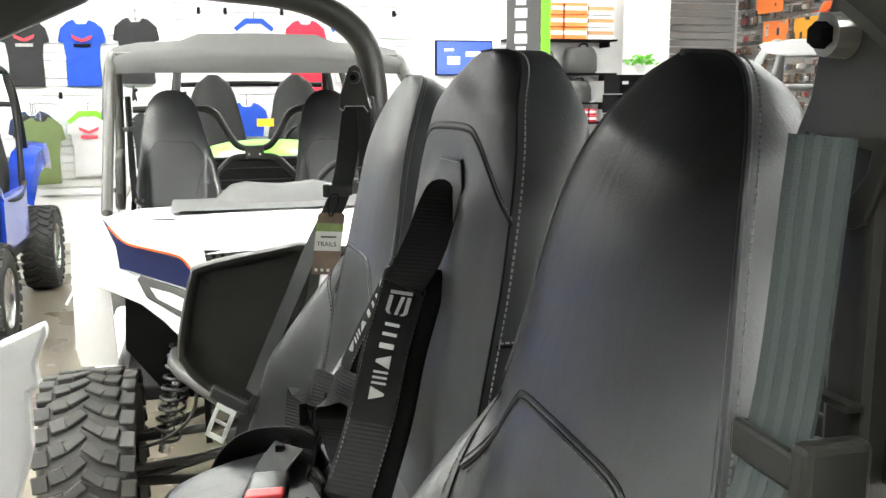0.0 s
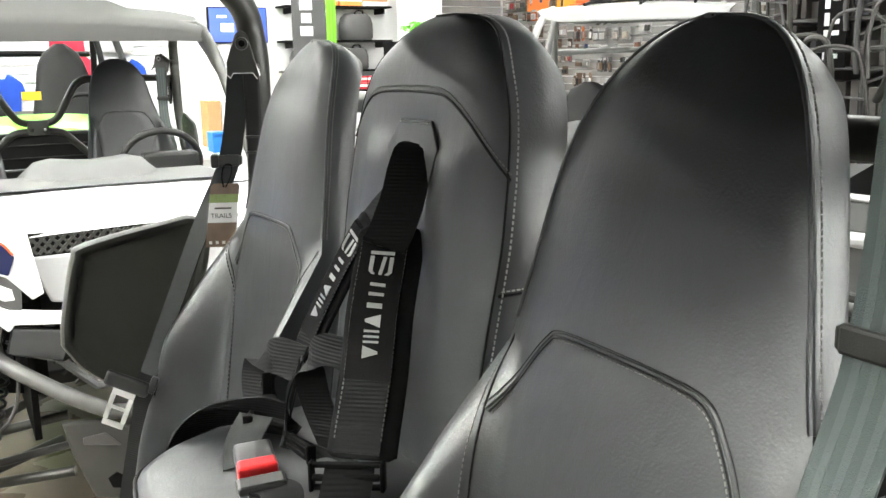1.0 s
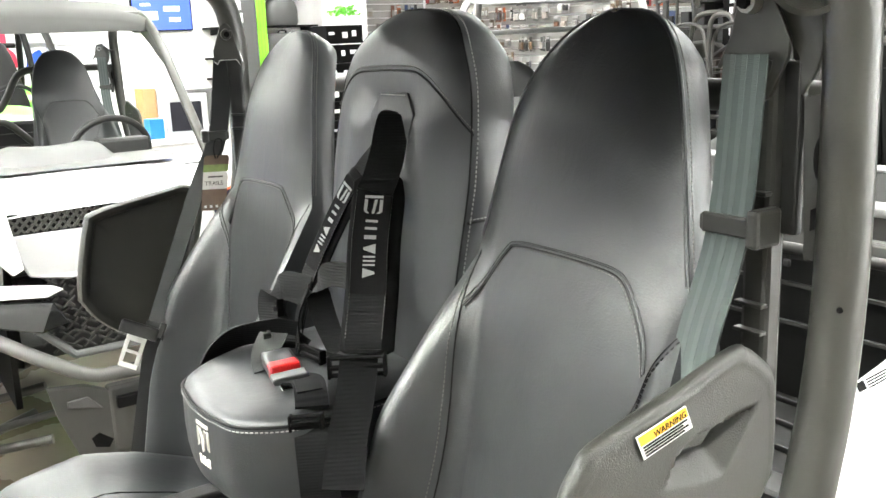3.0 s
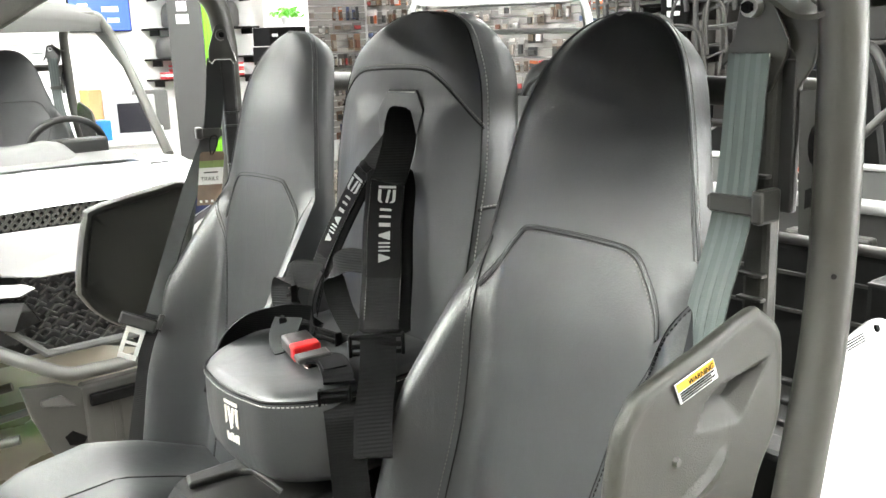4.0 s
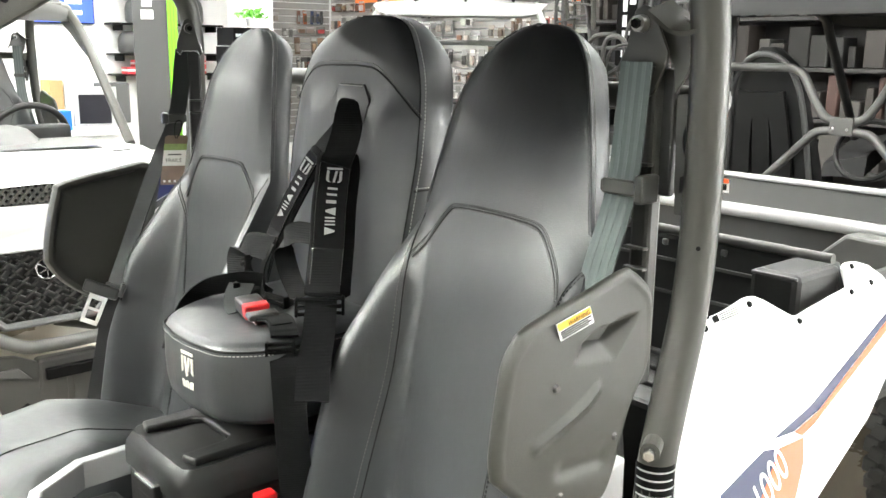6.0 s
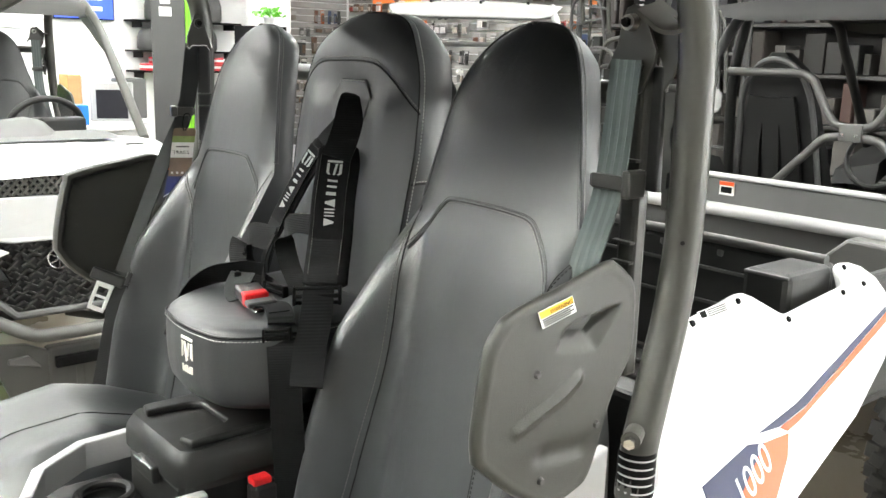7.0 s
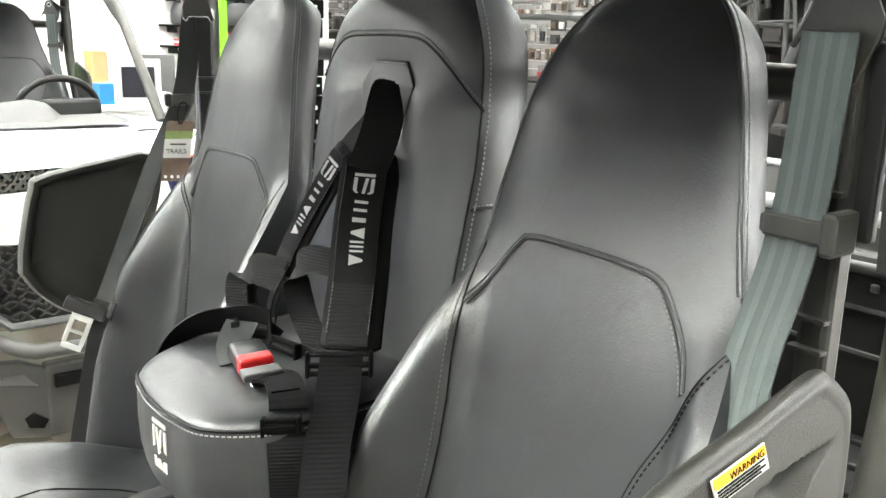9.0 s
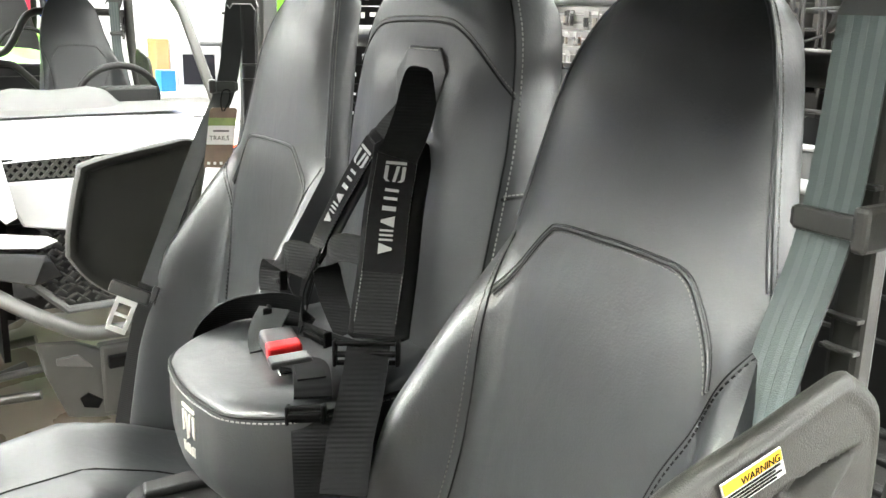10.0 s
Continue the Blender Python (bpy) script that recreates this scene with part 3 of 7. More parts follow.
def polyline_gap(a, b, line):
    """The distance from the point (a, b) to a line of points."""
    best = 9.0
    for (x0, y0), (x1, y1) in zip(line, line[1:]):
        dx, dy = x1 - x0, y1 - y0
        t = min(1, max(0, ((a - x0) * dx + (b - y0) * dy) / (dx * dx + dy * dy)))
        best = min(best, math.hypot(a - x0 - t * dx, b - y0 - t * dy))
    return best


def inside(a, b, poly):
    odd = False
    for (x0, y0), (x1, y1) in zip(poly, poly[1:] + poly[:1]):
        if (y0 > b) != (y1 > b) and a < x0 + (b - y0) / (y1 - y0) * (x1 - x0):
            odd = not odd
    return odd


POCKET_LOW = [(-0.217, 1.140), (-0.147, 1.131), (-0.098, 1.178)]
POCKET_TOP = [(-0.217, 1.140), (-0.199, 1.165), (-0.176, 1.173), (-0.098, 1.178)]


def guard_relief(a, b):
    """How far the outer face of a guard stands out or is sunk: a pocket, a ridge and a dent."""
    h = 0.006 * math.exp(-((a + 0.2) / 0.08) ** 2 - ((b - 1.09) / 0.09) ** 2)
    if inside(a, b, POCKET_LOW + POCKET_TOP[:0:-1]):
        h -= min(0.020, 0.85 * polyline_gap(a, b, POCKET_LOW), 2.4 * polyline_gap(a, b, POCKET_TOP))
    d = polyline_gap(a, b, [(-0.272, 1.060), (-0.20, 1.090), (-0.180, 1.103)])
    h += 0.0035 * max(0, 1 - d / 0.011)
    d = polyline_gap(a, b, [(-0.228, 1.020), (-0.165, 1.015)])
    return h - 0.004 * math.exp(-(d / 0.012) ** 2)


def door_panel(parent, s, sticker):
    """The moulded shoulder guard at the side of a seat; s: the side."""
    if s < 0:
        shape, mid = ((-0.345, 1.02), (-0.34, 1.07), (-0.318, 1.165), (-0.296, 1.19), (-0.16, 1.215), (-0.115, 1.22), (-0.09, 1.2), (-0.088, 1.155), (-0.118, 1.04), (-0.145, 0.97), (-0.19, 0.925), (-0.262, 0.935), (-0.315, 0.975)), (-0.215, 1.09)
        rim = ((0.60, 0.008), (0.84, 0.006), (0.885, -0.002), (0.93, -0.004), (0.975, -0.003), (1.0, 0.004), (1.0, 0.020), (0.985, 0.026), (0.955, 0.0285))
    else:
        shape, mid = ((-0.329, 1.033), (-0.331, 1.065), (-0.321, 1.127), (-0.313, 1.160), (-0.300, 1.178), (-0.280, 1.193), (-0.20, 1.212), (-0.125, 1.231), (-0.108, 1.228), (-0.089, 1.215), (-0.075, 1.199), (-0.071, 1.165), (-0.075, 1.112), (-0.109, 1.060), (-0.142, 0.975), (-0.168, 0.956), (-0.212, 0.950), (-0.257, 0.972), (-0.294, 1.0)), (-0.2, 1.09)
        rim = ((0.90, 0.014), (0.97, 0.0135), (0.985, 0.0145), (0.996, 0.0175), (1.0, 0.021), (0.993, 0.0245), (0.978, 0.0272), (0.955, 0.0290), (0.925, 0.0298))
    out = [(p.x, p.y) for p in smooth_line([(a, b, 0) for a, b in shape + shape[:1]], 8)][:-1]

    def lay(a, b, h):
        return Vector((s * (0.660 + h - 0.018 * (b - 1.1)), a, b))
    rows = []
    for k, h in rim:
        rows.append([lay(mid[0] + (a - mid[0]) * k, mid[1] + (b - mid[1]) * k, h) for a, b in out])
    for i in range(34):
        k = 0.905 - 0.89 * i / 33
        ring = [(mid[0] + (a - mid[0]) * k, mid[1] + (b - mid[1]) * k) for a, b in out]
        rows.append([lay(a, b, 0.0286 + guard_relief(a, b)) for a, b in ring])
    p = loft("shoulder_guard", rows, DOORPLASTIC, parent, "dark grey moulded plastic shoulder guard", closed=True)
    for a, b in ((-0.246, 1.121), (-0.232, 0.990), (-0.141, 1.037)):
        bm = bmesh.new()
        bmesh.ops.create_cone(bm, segments=12, radius1=0.0052, radius2=0.0035, depth=0.004, cap_ends=True, matrix=Matrix.Translation(lay(a, b, 0.0305 + guard_relief(a, b))) @ pose(0, 0, 0, 0, 90 * s))
        part("screw", bm, TUBEGREY, p)
    if sticker:
        def flat(u, v, h):
            a = -0.248 + 0.054 * u + 0.0075 * v
            b = 1.192 + 0.011 * u - 0.0195 * v
            return lay(a, b, 0.0303 + guard_relief(a, b) + h)
        bm = slab(bmesh.new(), [(0, 0), (1, 0), (1, 1), (0, 1)], lambda u, v, h: flat(u, v, h), 0.001)
        part("label_plate", bm, LABELWHITE, p, "warning label")
        bm = slab(bmesh.new(), [(0.02, 0.03), (0.98, 0.03), (0.98, 0.42), (0.02, 0.42)], lambda u, v, h: flat(u, v, 0.001 + h), 0.0006)
        part("label_band", bm, YELLOW, p)
        for k in range(4):
            bm = slab(bmesh.new(), [(0.05, 0.5 + 0.12 * k), (0.94 - 0.1 * (k % 2), 0.5 + 0.12 * k), (0.94 - 0.1 * (k % 2), 0.56 + 0.12 * k), (0.05, 0.56 + 0.12 * k)], lambda u, v, h: flat(u, v, 0.001 + h), 0.0006)
            part("label_line", bm, FLATBLACK, p)
        cu = bpy.data.curves.new("label_text", "FONT")
        cu.body, cu.size, cu.extrude = "WARNING", 0.0075, 0.0002
        cu.materials.append(FLATBLACK)
        t = new("label_text", cu)
        o, ux, uy = flat(0.28, 0.38, 0.0019), (flat(1, 0.3, 0) - flat(0, 0.3, 0)).normalized(), (flat(0.3, 0, 0) - flat(0.3, 1, 0)).normalized()
        uz = ux.cross(uy).normalized()
        uy = uz.cross(ux)
        t.matrix_basis = Matrix((ux, uy, uz)).transposed().to_4x4()
        t.matrix_basis.translation = o
        t.parent = p
    return p


def cage(v, near=True):
    """Roll cage tubes and roof."""
    for s in (1, -1):
        tube("cage_tube", [(s * 0.66, -0.30, 1.665), (s * 0.665, -0.11, 1.645), (s * 0.672, -0.01, 1.59), (s * 0.677, 0.018, 1.51), (s * 0.68, 0.021, 1.40), (s * 0.682, 0.018, 1.25), (s * 0.686, 0.0, 1.15), (s * 0.69, -0.028, 1.065), (s * 0.695, -0.056, 0.985), (s * 0.695, -0.062, 0.93), (s * 0.695, -0.062, 0.922)], 0.0235, TUBEPAINT, v, "satin black roll cage tube")
        tube("cage_tube", [(s * 0.66, -0.30, 1.665), (s * 0.65, -0.6, 1.655), (s * 0.645, -0.74, 1.60), (s * 0.642, -0.92, 1.48), (s * 0.64, -1.37, 1.05)], 0.021, TUBEPAINT, v, "satin black roll cage tube")
        # gusset between windscreen post and roof rail
        out = [(-1.0, 1.385), (-0.96, 1.388), (-0.78, 1.474), (-0.718, 1.511), (-0.45, 1.635), (-0.45, 1.66), (-0.6, 1.66), (-0.74, 1.605), (-0.9, 1.49)]
        part("gusset", slab(bmesh.new(), out, lambda a, b, h: Vector((s * (0.645 + h), a, b)), 0.03, 0.008, 2), TUBEPAINT, v, "", True)
        # black discs on the uncut gusset and tube, for the dark inside of holes
        bm = bmesh.new()
        bmesh.ops.create_cone(bm, segments=14, radius1=0.0024, radius2=0.0024, depth=0.003, cap_ends=True, matrix=Matrix.Translation((s * 0.6745, -0.763, 1.502)) @ pose(0, 0, 0, 0, 90, 0))
        part("drilled_hole_shade", bm, FLATBLACK, v)
        bm = bmesh.new()
        bmesh.ops.create_cone(bm, segments=14, radius1=0.0028, radius2=0.0028, depth=0.003, cap_ends=True, matrix=Matrix.Translation((s * 0.6955, -0.0018, 1.242)) @ pose(0, 0, 0, 90, 0, 32 * s))
        part("drain_hole_shade", bm, FLATBLACK, v)
    for y, z in ((-0.62, 1.72), (0.15, 1.70)) if near else ((-0.62, 1.655), (0.15, 1.645)):
        tube("cross_tube", [(-0.66, y, z), (0, y, z + 0.0), (0.66, y, z)], 0.0175, TUBEPAINT, v)


def roof(v, material, front, up=0.0):
    rows = []
    lip = 1.625 if material is ROOFGREY else 1.69
    for y, z, w in ((front - 0.02, lip, 0.65), (front, 1.66, 0.66), (front + 0.10, 1.68, 0.66), (front + 0.16, 1.715, 0.67), (front + 0.3, 1.725, 0.68), (0.1, 1.73, 0.70), (0.3, 1.70, 0.66), (0.32, 1.66, 0.62)):
        k = 1 if y > front + 0.12 else 0.25
        z += up
        rows.append([Vector((w * q, y, z - 0.02 + 0.06 * dz)) for q, dz in ((-1, -0.5), (-0.96, 0), (-0.8, 0.35), (-0.6, 0.5), (-0.52, 0.55), (-0.40, 0.55 + 0.55 * k), (0, 0.55 + 0.6 * k), (0.40, 0.55 + 0.55 * k), (0.52, 0.55), (0.6, 0.5), (0.8, 0.35), (0.96, 0), (1, -0.5))] + [Vector((w * q, y, min(z - 0.045, 1.675) if up else z - 0.045)) for q in (0.8, 0.4, 0, -0.4, -0.8)])
    loft("roof", rows, material, v, "grey moulded plastic roof", closed=True)


def brace(v, material=None, y=0.15, dx=0.0):
    """The tubes that meet at a plate between the seats, behind them."""
    material = material or TUBEPAINT
    tube("brace_tube", [(dx + a, y, b) for a, b in ((-0.62, 1.41), (-0.30, 1.412), (-0.235, 1.405), (-0.19, 1.375), (-0.145, 1.294), (-0.10, 1.225), (-0.06, 1.20), (0, 1.195), (0.06, 1.20), (0.10, 1.225), (0.145, 1.294), (0.19, 1.375), (0.235, 1.405), (0.30, 1.412), (0.62, 1.41))], 0.0185, material, v, "bent brace tube behind the seats", n=3)
    tube("brace_tube", [(dx + a, y, b) for a, b in ((-0.36, 0.90), (-0.20, 1.065), (-0.13, 1.135), (-0.085, 1.152), (0, 1.155), (0.085, 1.152), (0.13, 1.135), (0.20, 1.065), (0.36, 0.90))], 0.0185, material, v, "bent brace tube behind the seats", n=3)
    pl = box("brace_plate", (dx, y + 0.0, 1.175), (0.10, 0.05, 0.075), material, v, bevel=0.004)
    for q in (-1, 1):
        box("bolt_head", (dx + q * 0.03, y - 0.028, 1.165), (0.014, 0.008, 0.014), STEEL, pl, bevel=0.002)
        box("bolt_head", (dx + q * 0.03, y + 0.028, 1.165), (0.014, 0.008, 0.014), STEEL, pl, bevel=0.002)


def steering(v):
    c, r = Vector((0.39, -0.80, 1.05)), 0.172
    t = radians(32)
    ring = [c + Vector((r * math.cos(a), -r * math.sin(a) * math.sin(t) * 0.45, r * math.sin(a) * math.cos(t) * 1.0)) for a in [2 * math.pi * k / 40 for k in range(40)]]
    w = part("steering_wheel", sweep(bmesh.new(), ring, 0.0155, 12, True), PLASTIC, v, "black steering wheel", True)
    for a in (0.3, math.pi - 0.3, -math.pi / 2):
        e = c + Vector((r * math.cos(a), -r * math.sin(a) * math.sin(t) * 0.45, r * math.sin(a) * math.cos(t)))
        tube("spoke", [c + Vector((0, -0.03, 0)), e], 0.012, PLASTIC, w, n=0)
    tube("column", [c + Vector((0, -0.02, 0)), c + Vector((0, -0.45, -0.16))], 0.03, PLASTIC, w, n=0)


def front_end(v):
    """Dash, hood, nose, bumper and front suspension."""
    rows = []
    for y, z in ((-1.0, 0.86), (-1.02, 0.98), (-1.08, 1.015), (-1.25, 1.03), (-1.42, 1.04)):
        rows.append([Vector((x, y, z + 0.02 * math.cos(x * 2.2))) for x in [-0.64 + 1.28 * k / 16 for k in range(17)]])
    loft("dash", rows, PLASTIC, v, "black moulded dash")
    d = box("display", (0.372, -1.05, 1.085), (0.225, 0.09, 0.078), PLASTIC, v, bevel=0.012)
    box("display_face", (0.372, -1.003, 1.087), (0.18, 0.004, 0.05), GREYBODY, d)
    # white hood
    prof = ((-1.40, 1.075, 0.655), (-1.6, 1.09, 0.66), (-1.8, 1.085, 0.62), (-1.98, 1.065, 0.54), (-2.12, 1.04, 0.46), (-2.19, 1.02, 0.40))
    rows = []
    for y, z, w in prof:
        rows.append([Vector((w * q, y + 0.05 * abs(q) ** 3, z - dz)) for q, dz in ((-1, 0.13), (-0.985, 0.07), (-0.93, 0.03), (-0.8, 0.012), (-0.55, 0.004), (-0.3, 0.0), (0, -0.003), (0.3, 0.0), (0.55, 0.004), (0.8, 0.012), (0.93, 0.03), (0.985, 0.07), (1, 0.13))])
    hood = loft("hood", rows, WHITE, v, "glossy white hood")
    for s in (1, -1):
        part("hood_vent", slab(bmesh.new(), [(0.36, -1.84), (0.43, -1.86), (0.50, -1.74), (0.43, -1.72)], lambda a, b, h: Vector((s * a, b, 1.074 + h - 0.1 * (a - 0.36) - 0.06 * max(0, -1.75 - b))), 0.004, 0.001), GREYBODY, hood, "grey hood vent")
        for k in range(4):
            part("vent_bar", add_box(bmesh.new(), (s * (0.42 + 0.012 * k), -1.82 + 0.028 * k, 1.0755 - 0.003 * k), (0.07, 0.006, 0.004)), FLATBLACK, hood)
    rows = []
    for y, z, w in ((-1.36, 1.12, 0.19), (-1.40, 1.155, 0.185), (-1.52, 1.155, 0.175), (-1.62, 1.125, 0.165), (-1.66, 1.10, 0.16)):
        rows.append([Vector((w * q, y + 0.02 * abs(q), z + dz)) for q, dz in ((-1.3, -0.06), (-1, -0.01), (-0.7, 0.002), (-0.4, -0.004), (0, -0.008), (0.4, -0.004), (0.7, 0.002), (1, -0.01), (1.3, -0.06))])
    loft("hood_scoop", rows, GREYBODY, v, "grey hood scoop")
    rows = [[Vector((x, y, z)) for x in [-0.40 + 0.8 * k / 8 for k in range(9)]] for y, z in ((-1.42, 1.098), (-1.6, 1.102), (-1.78, 1.096))]
    loft("hood_center", rows, GREYBODY, v, "grey hood centre panel")
    # nose panels
    nose = part("nose", slab(bmesh.new(), [(-0.30, 0.955), (0.30, 0.955), (0.25, 0.82), (0.14, 0.80), (-0.14, 0.80), (-0.25, 0.82)], lambda a, b, h: Vector((a, -2.185 - h + 0.10 * abs(a) + 0.12 * (0.95 - b), b)), 0.025, 0.006), PALEGREY, v, "pale grey nose panel")
    back = box("vent_backing", (0, -2.15, 0.985), (0.72, 0.03, 0.07), FLATBLACK, v)
    bm = bmesh.new()
    for k in range(27):
        x = -0.351 + 0.027 * k
        for sg in (1, -1):
            add_box(bm, (x, -2.178 + 0.06 * abs(x), 0.988), (0.008, 0.012, 0.075), Matrix.Rotation(sg * 0.75, 3, "Y"))
    tagged(part("vent_mesh", bm, TUBEPAINT, back, "black vent mesh"), kind="stuff")
    # grille
    g = part("grille_backing", slab(bmesh.new(), [(-0.12, 0.83), (0.12, 0.83), (0.24, 0.76), (0.26, 0.66), (0.13, 0.565), (-0.13, 0.565), (-0.26, 0.66), (-0.24, 0.76)], lambda a, b, h: Vector((a, -2.12 - h, b)), 0.02), PLASTIC, v)
    bm = bmesh.new()
    rnd = random.Random(4)
    for k in range(11):
        for jj in range(7):
            x, z = -0.24 + 0.048 * k + 0.024 * (jj % 2), 0.578 + 0.037 * jj
            if abs(x) > 0.25 - 0.6 * max(0, 0.66 - z) - 0.9 * max(0, z - 0.76):
                continue
            for ang in (0.62, -0.62):
                add_box(bm, (x + rnd.uniform(-0.004, 0.004), -2.155, z + rnd.uniform(-0.004, 0.004)), (0.05, 0.016, 0.006), Matrix.Rotation(ang + rnd.uniform(-0.15, 0.15), 3, "Y"))
    tagged(part("grille", bm, SKID, g, "black angular mesh grille"), kind="stuff")
    bm = bmesh.new()
    bmesh.ops.create_cone(bm, segments=28, radius1=0.036, radius2=0.036, depth=0.008, cap_ends=True, matrix=Matrix.Translation((0.0, -2.17, 0.735)) @ pose(0, 0, 0, 90))
    badge = part("badge", bm, FLATBLACK, v, "round badge")
    part("badge_ring", sweep(bmesh.new(), [Vector((0.036 * math.cos(2 * math.pi * k / 28), -2.175, 0.735 + 0.036 * math.sin(2 * math.pi * k / 28))) for k in range(28)], 0.004, 8, True), STEEL, badge, "", True)
    for k in range(3):
        part("badge_bar", add_box(bmesh.new(), (0, -2.176, 0.735), (0.066, 0.004, 0.005), Matrix.Rotation(math.pi * k / 3 + math.pi / 2, 3, "Y")), STEEL, badge)
    tube("grille_trim", [(-0.29, -2.15, 0.69), (-0.15, -2.18, 0.553), (0.15, -2.18, 0.553), (0.29, -2.15, 0.69)], 0.014, GREYBODY, v, n=0, seg=8)
    for s in (1, -1):
        def on(a, b, h):
            return Vector((s * a, -2.20 - h + 0.62 * (a - 0.28) ** 1.3 * (a > 0.28) + 0.1 * (0.95 - b) if a > 0.28 else -2.20 - h, b))
        part("cheek", slab(bmesh.new(), [(0.30, 1.04), (0.50, 1.10), (0.58, 1.12), (0.54, 0.97), (0.36, 0.91), (0.30, 0.84), (0.27, 0.86)], lambda a, b, h: on(a, b, h), 0.02, 0.004), WHITE, v, "white nose cheek")
        part("side_trim", slab(bmesh.new(), [(0.587, 1.126), (0.552, 1.04), (0.545, 0.971), (0.523, 0.967), (0.354, 0.916), (0.335, 0.969), (0.365, 1.008), (0.523, 1.048), (0.565, 1.098)], lambda a, b, h: on(a, b, h + 0.012), 0.014, 0.003), NAVY, v, "navy trim panel")
        tube("trim_line", [on(0.338, 0.975, 0.025), on(0.37, 1.012, 0.025), on(0.45, 1.033, 0.025), on(0.523, 1.052, 0.025), on(0.57, 1.10, 0.025)], 0.0035, ORANGE, v, "orange trim line", seg=6)
        part("headlight", slab(bmesh.new(), [(0.496, 0.94), (0.474, 0.886), (0.375, 0.822), (0.33, 0.80), (0.325, 0.885), (0.355, 0.905), (0.483, 0.953)], lambda a, b, h: on(a, b, h + 0.004), 0.012, 0.003), GREYBODY, v, "dark framed headlight")
        part("lens", slab(bmesh.new(), [(0.46, 0.915), (0.44, 0.88), (0.37, 0.842), (0.345, 0.845), (0.35, 0.875), (0.40, 0.90)], lambda a, b, h: on(a, b, h + 0.017), 0.004), LABELWHITE, v, "pale headlight lens")
        part("fender_lip", slab(bmesh.new(), [(0.614, 1.10), (0.689, 1.026), (0.696, 0.936), (0.587, 0.898), (0.489, 0.859), (0.425, 0.807), (0.402, 0.781), (0.367, 0.747), (0.33, 0.795), (0.375, 0.82), (0.471, 0.877), (0.496, 0.935), (0.483, 0.951), (0.523, 0.967), (0.545, 0.971), (0.552, 1.032), (0.587, 1.126)], lambda a, b, h: on(a, b, h - 0.004), 0.02, 0.005), WHITE, v, "white fender lip")
        part("tusk", slab(bmesh.new(), [(0.17, 0.785), (0.20, 0.80), (0.36, 0.815), (0.36, 0.77), (0.22, 0.765)], lambda a, b, h: Vector((s * a, -2.22 - h + 0.35 * max(0, a - 0.2), b)), 0.02, 0.004), WHITE, v, "white nose blade")
        part("fog_lamp", slab(bmesh.new(), [(0.16, 0.67), (0.20, 0.745), (0.36, 0.76), (0.38, 0.68), (0.24, 0.645)], lambda a, b, h: Vector((s * a, -2.19 - h + 0.3 * max(0, a - 0.2), b)), 0.02, 0.005), SCREENBLACK, v, "glossy black lamp")
        # fender with its mud guard
        rows = []
        for y, z, x in ((-1.99, 0.92, 0.69), (-1.95, 1.0, 0.70), (-1.75, 1.03, 0.71), (-1.5, 1.0, 0.71), (-1.2, 0.9, 0.71), (-1.1, 0.75, 0.71)):
            rows.append([Vector((s * (x - 0.10), y + 0.01, z + 0.03)), Vector((s * (x - 0.035), y - 0.005, z + 0.025)), Vector((s * x, y, z + 0.01)), Vector((s * (x + 0.008), y + 0.05, z - 0.03)), Vector((s * (x - 0.01), y + 0.05, z - 0.04)), Vector((s * (x - 0.095), y + 0.035, z))])
        loft("fender", rows, WHITE, v, "white front fender", closed=True)
        part("mudguard", slab(bmesh.new(), [(0.578, 0.635), (0.582, 0.90), (0.69, 0.935), (0.70, 0.70), (0.69, 0.635)], lambda a, b, h: Vector((s * a, -2.035 - h + 0.25 * (0.9 - b) * (b < 0.9), b)), 0.012, 0.004), WHITE, v, "white mudguard")
        part("inner_fender", slab(bmesh.new(), [(0.24, 0.40), (0.24, 0.80), (0.40, 0.80), (0.56, 0.89), (0.575, 0.62), (0.45, 0.45)], lambda a, b, h: Vector((s * a, -1.72 - h, b)), 0.015), FLATBLACK, v, "black inner fender")
        part("wheel_well", slab(bmesh.new(), [(-2.0, 0.35), (-2.05, 0.8), (-1.9, 0.98), (-1.3, 0.95), (-1.2, 0.4)], lambda a, b, h: Vector((s * (0.30 + h), a, b)), 0.02), FLATBLACK, v)
        tube("bumper_tube", [(s * 0.06, -2.34, 0.52), (s * 0.14, -2.335, 0.525), (s * 0.24, -2.30, 0.575), (s * 0.35, -2.21, 0.635), (s * 0.40, -2.10, 0.655), (s * 0.40, -1.95, 0.65)], 0.0225, TUBEGREY, v, "grey bumper tube")
        part("tow_plate", slab(bmesh.new(), [(0.01, 0.42), (0.16, 0.49), (0.27, 0.50), (0.25, 0.40), (0.20, 0.26), (0.10, 0.24), (0.01, 0.24)], lambda a, b, h: Vector((s * a, -2.30 - h + 0.1 * a, b)), 0.03, 0.006), SKID, v, "grey tow plate")
        # black plate on the uncut tow plate, for the dark of a slot
        part("tow_slot_shade", slab(bmesh.new(), [(0.10, 0.30), (0.14, 0.33), (0.165, 0.315), (0.155, 0.285), (0.115, 0.275)], lambda a, b, h: Vector((s * a, -2.328 - h + 0.1 * a, b)), 0.006, 0.001), FLATBLACK, v)
        part("skid_rib", slab(bmesh.new(), [(0.12, 0.41), (0.22, 0.43), (0.22, 0.45), (0.16, 0.455)], lambda a, b, h: Vector((s * a, -2.328 - h + 0.1 * a, b)), 0.01, 0.003), TUBEGREY, v)
        for y in (-1.55, -1.85):
            tube("arm", [(s * 0.20, y, 0.16), (s * 0.58, -1.70, 0.12)], 0.018, TUBEPAINT, v, n=0)
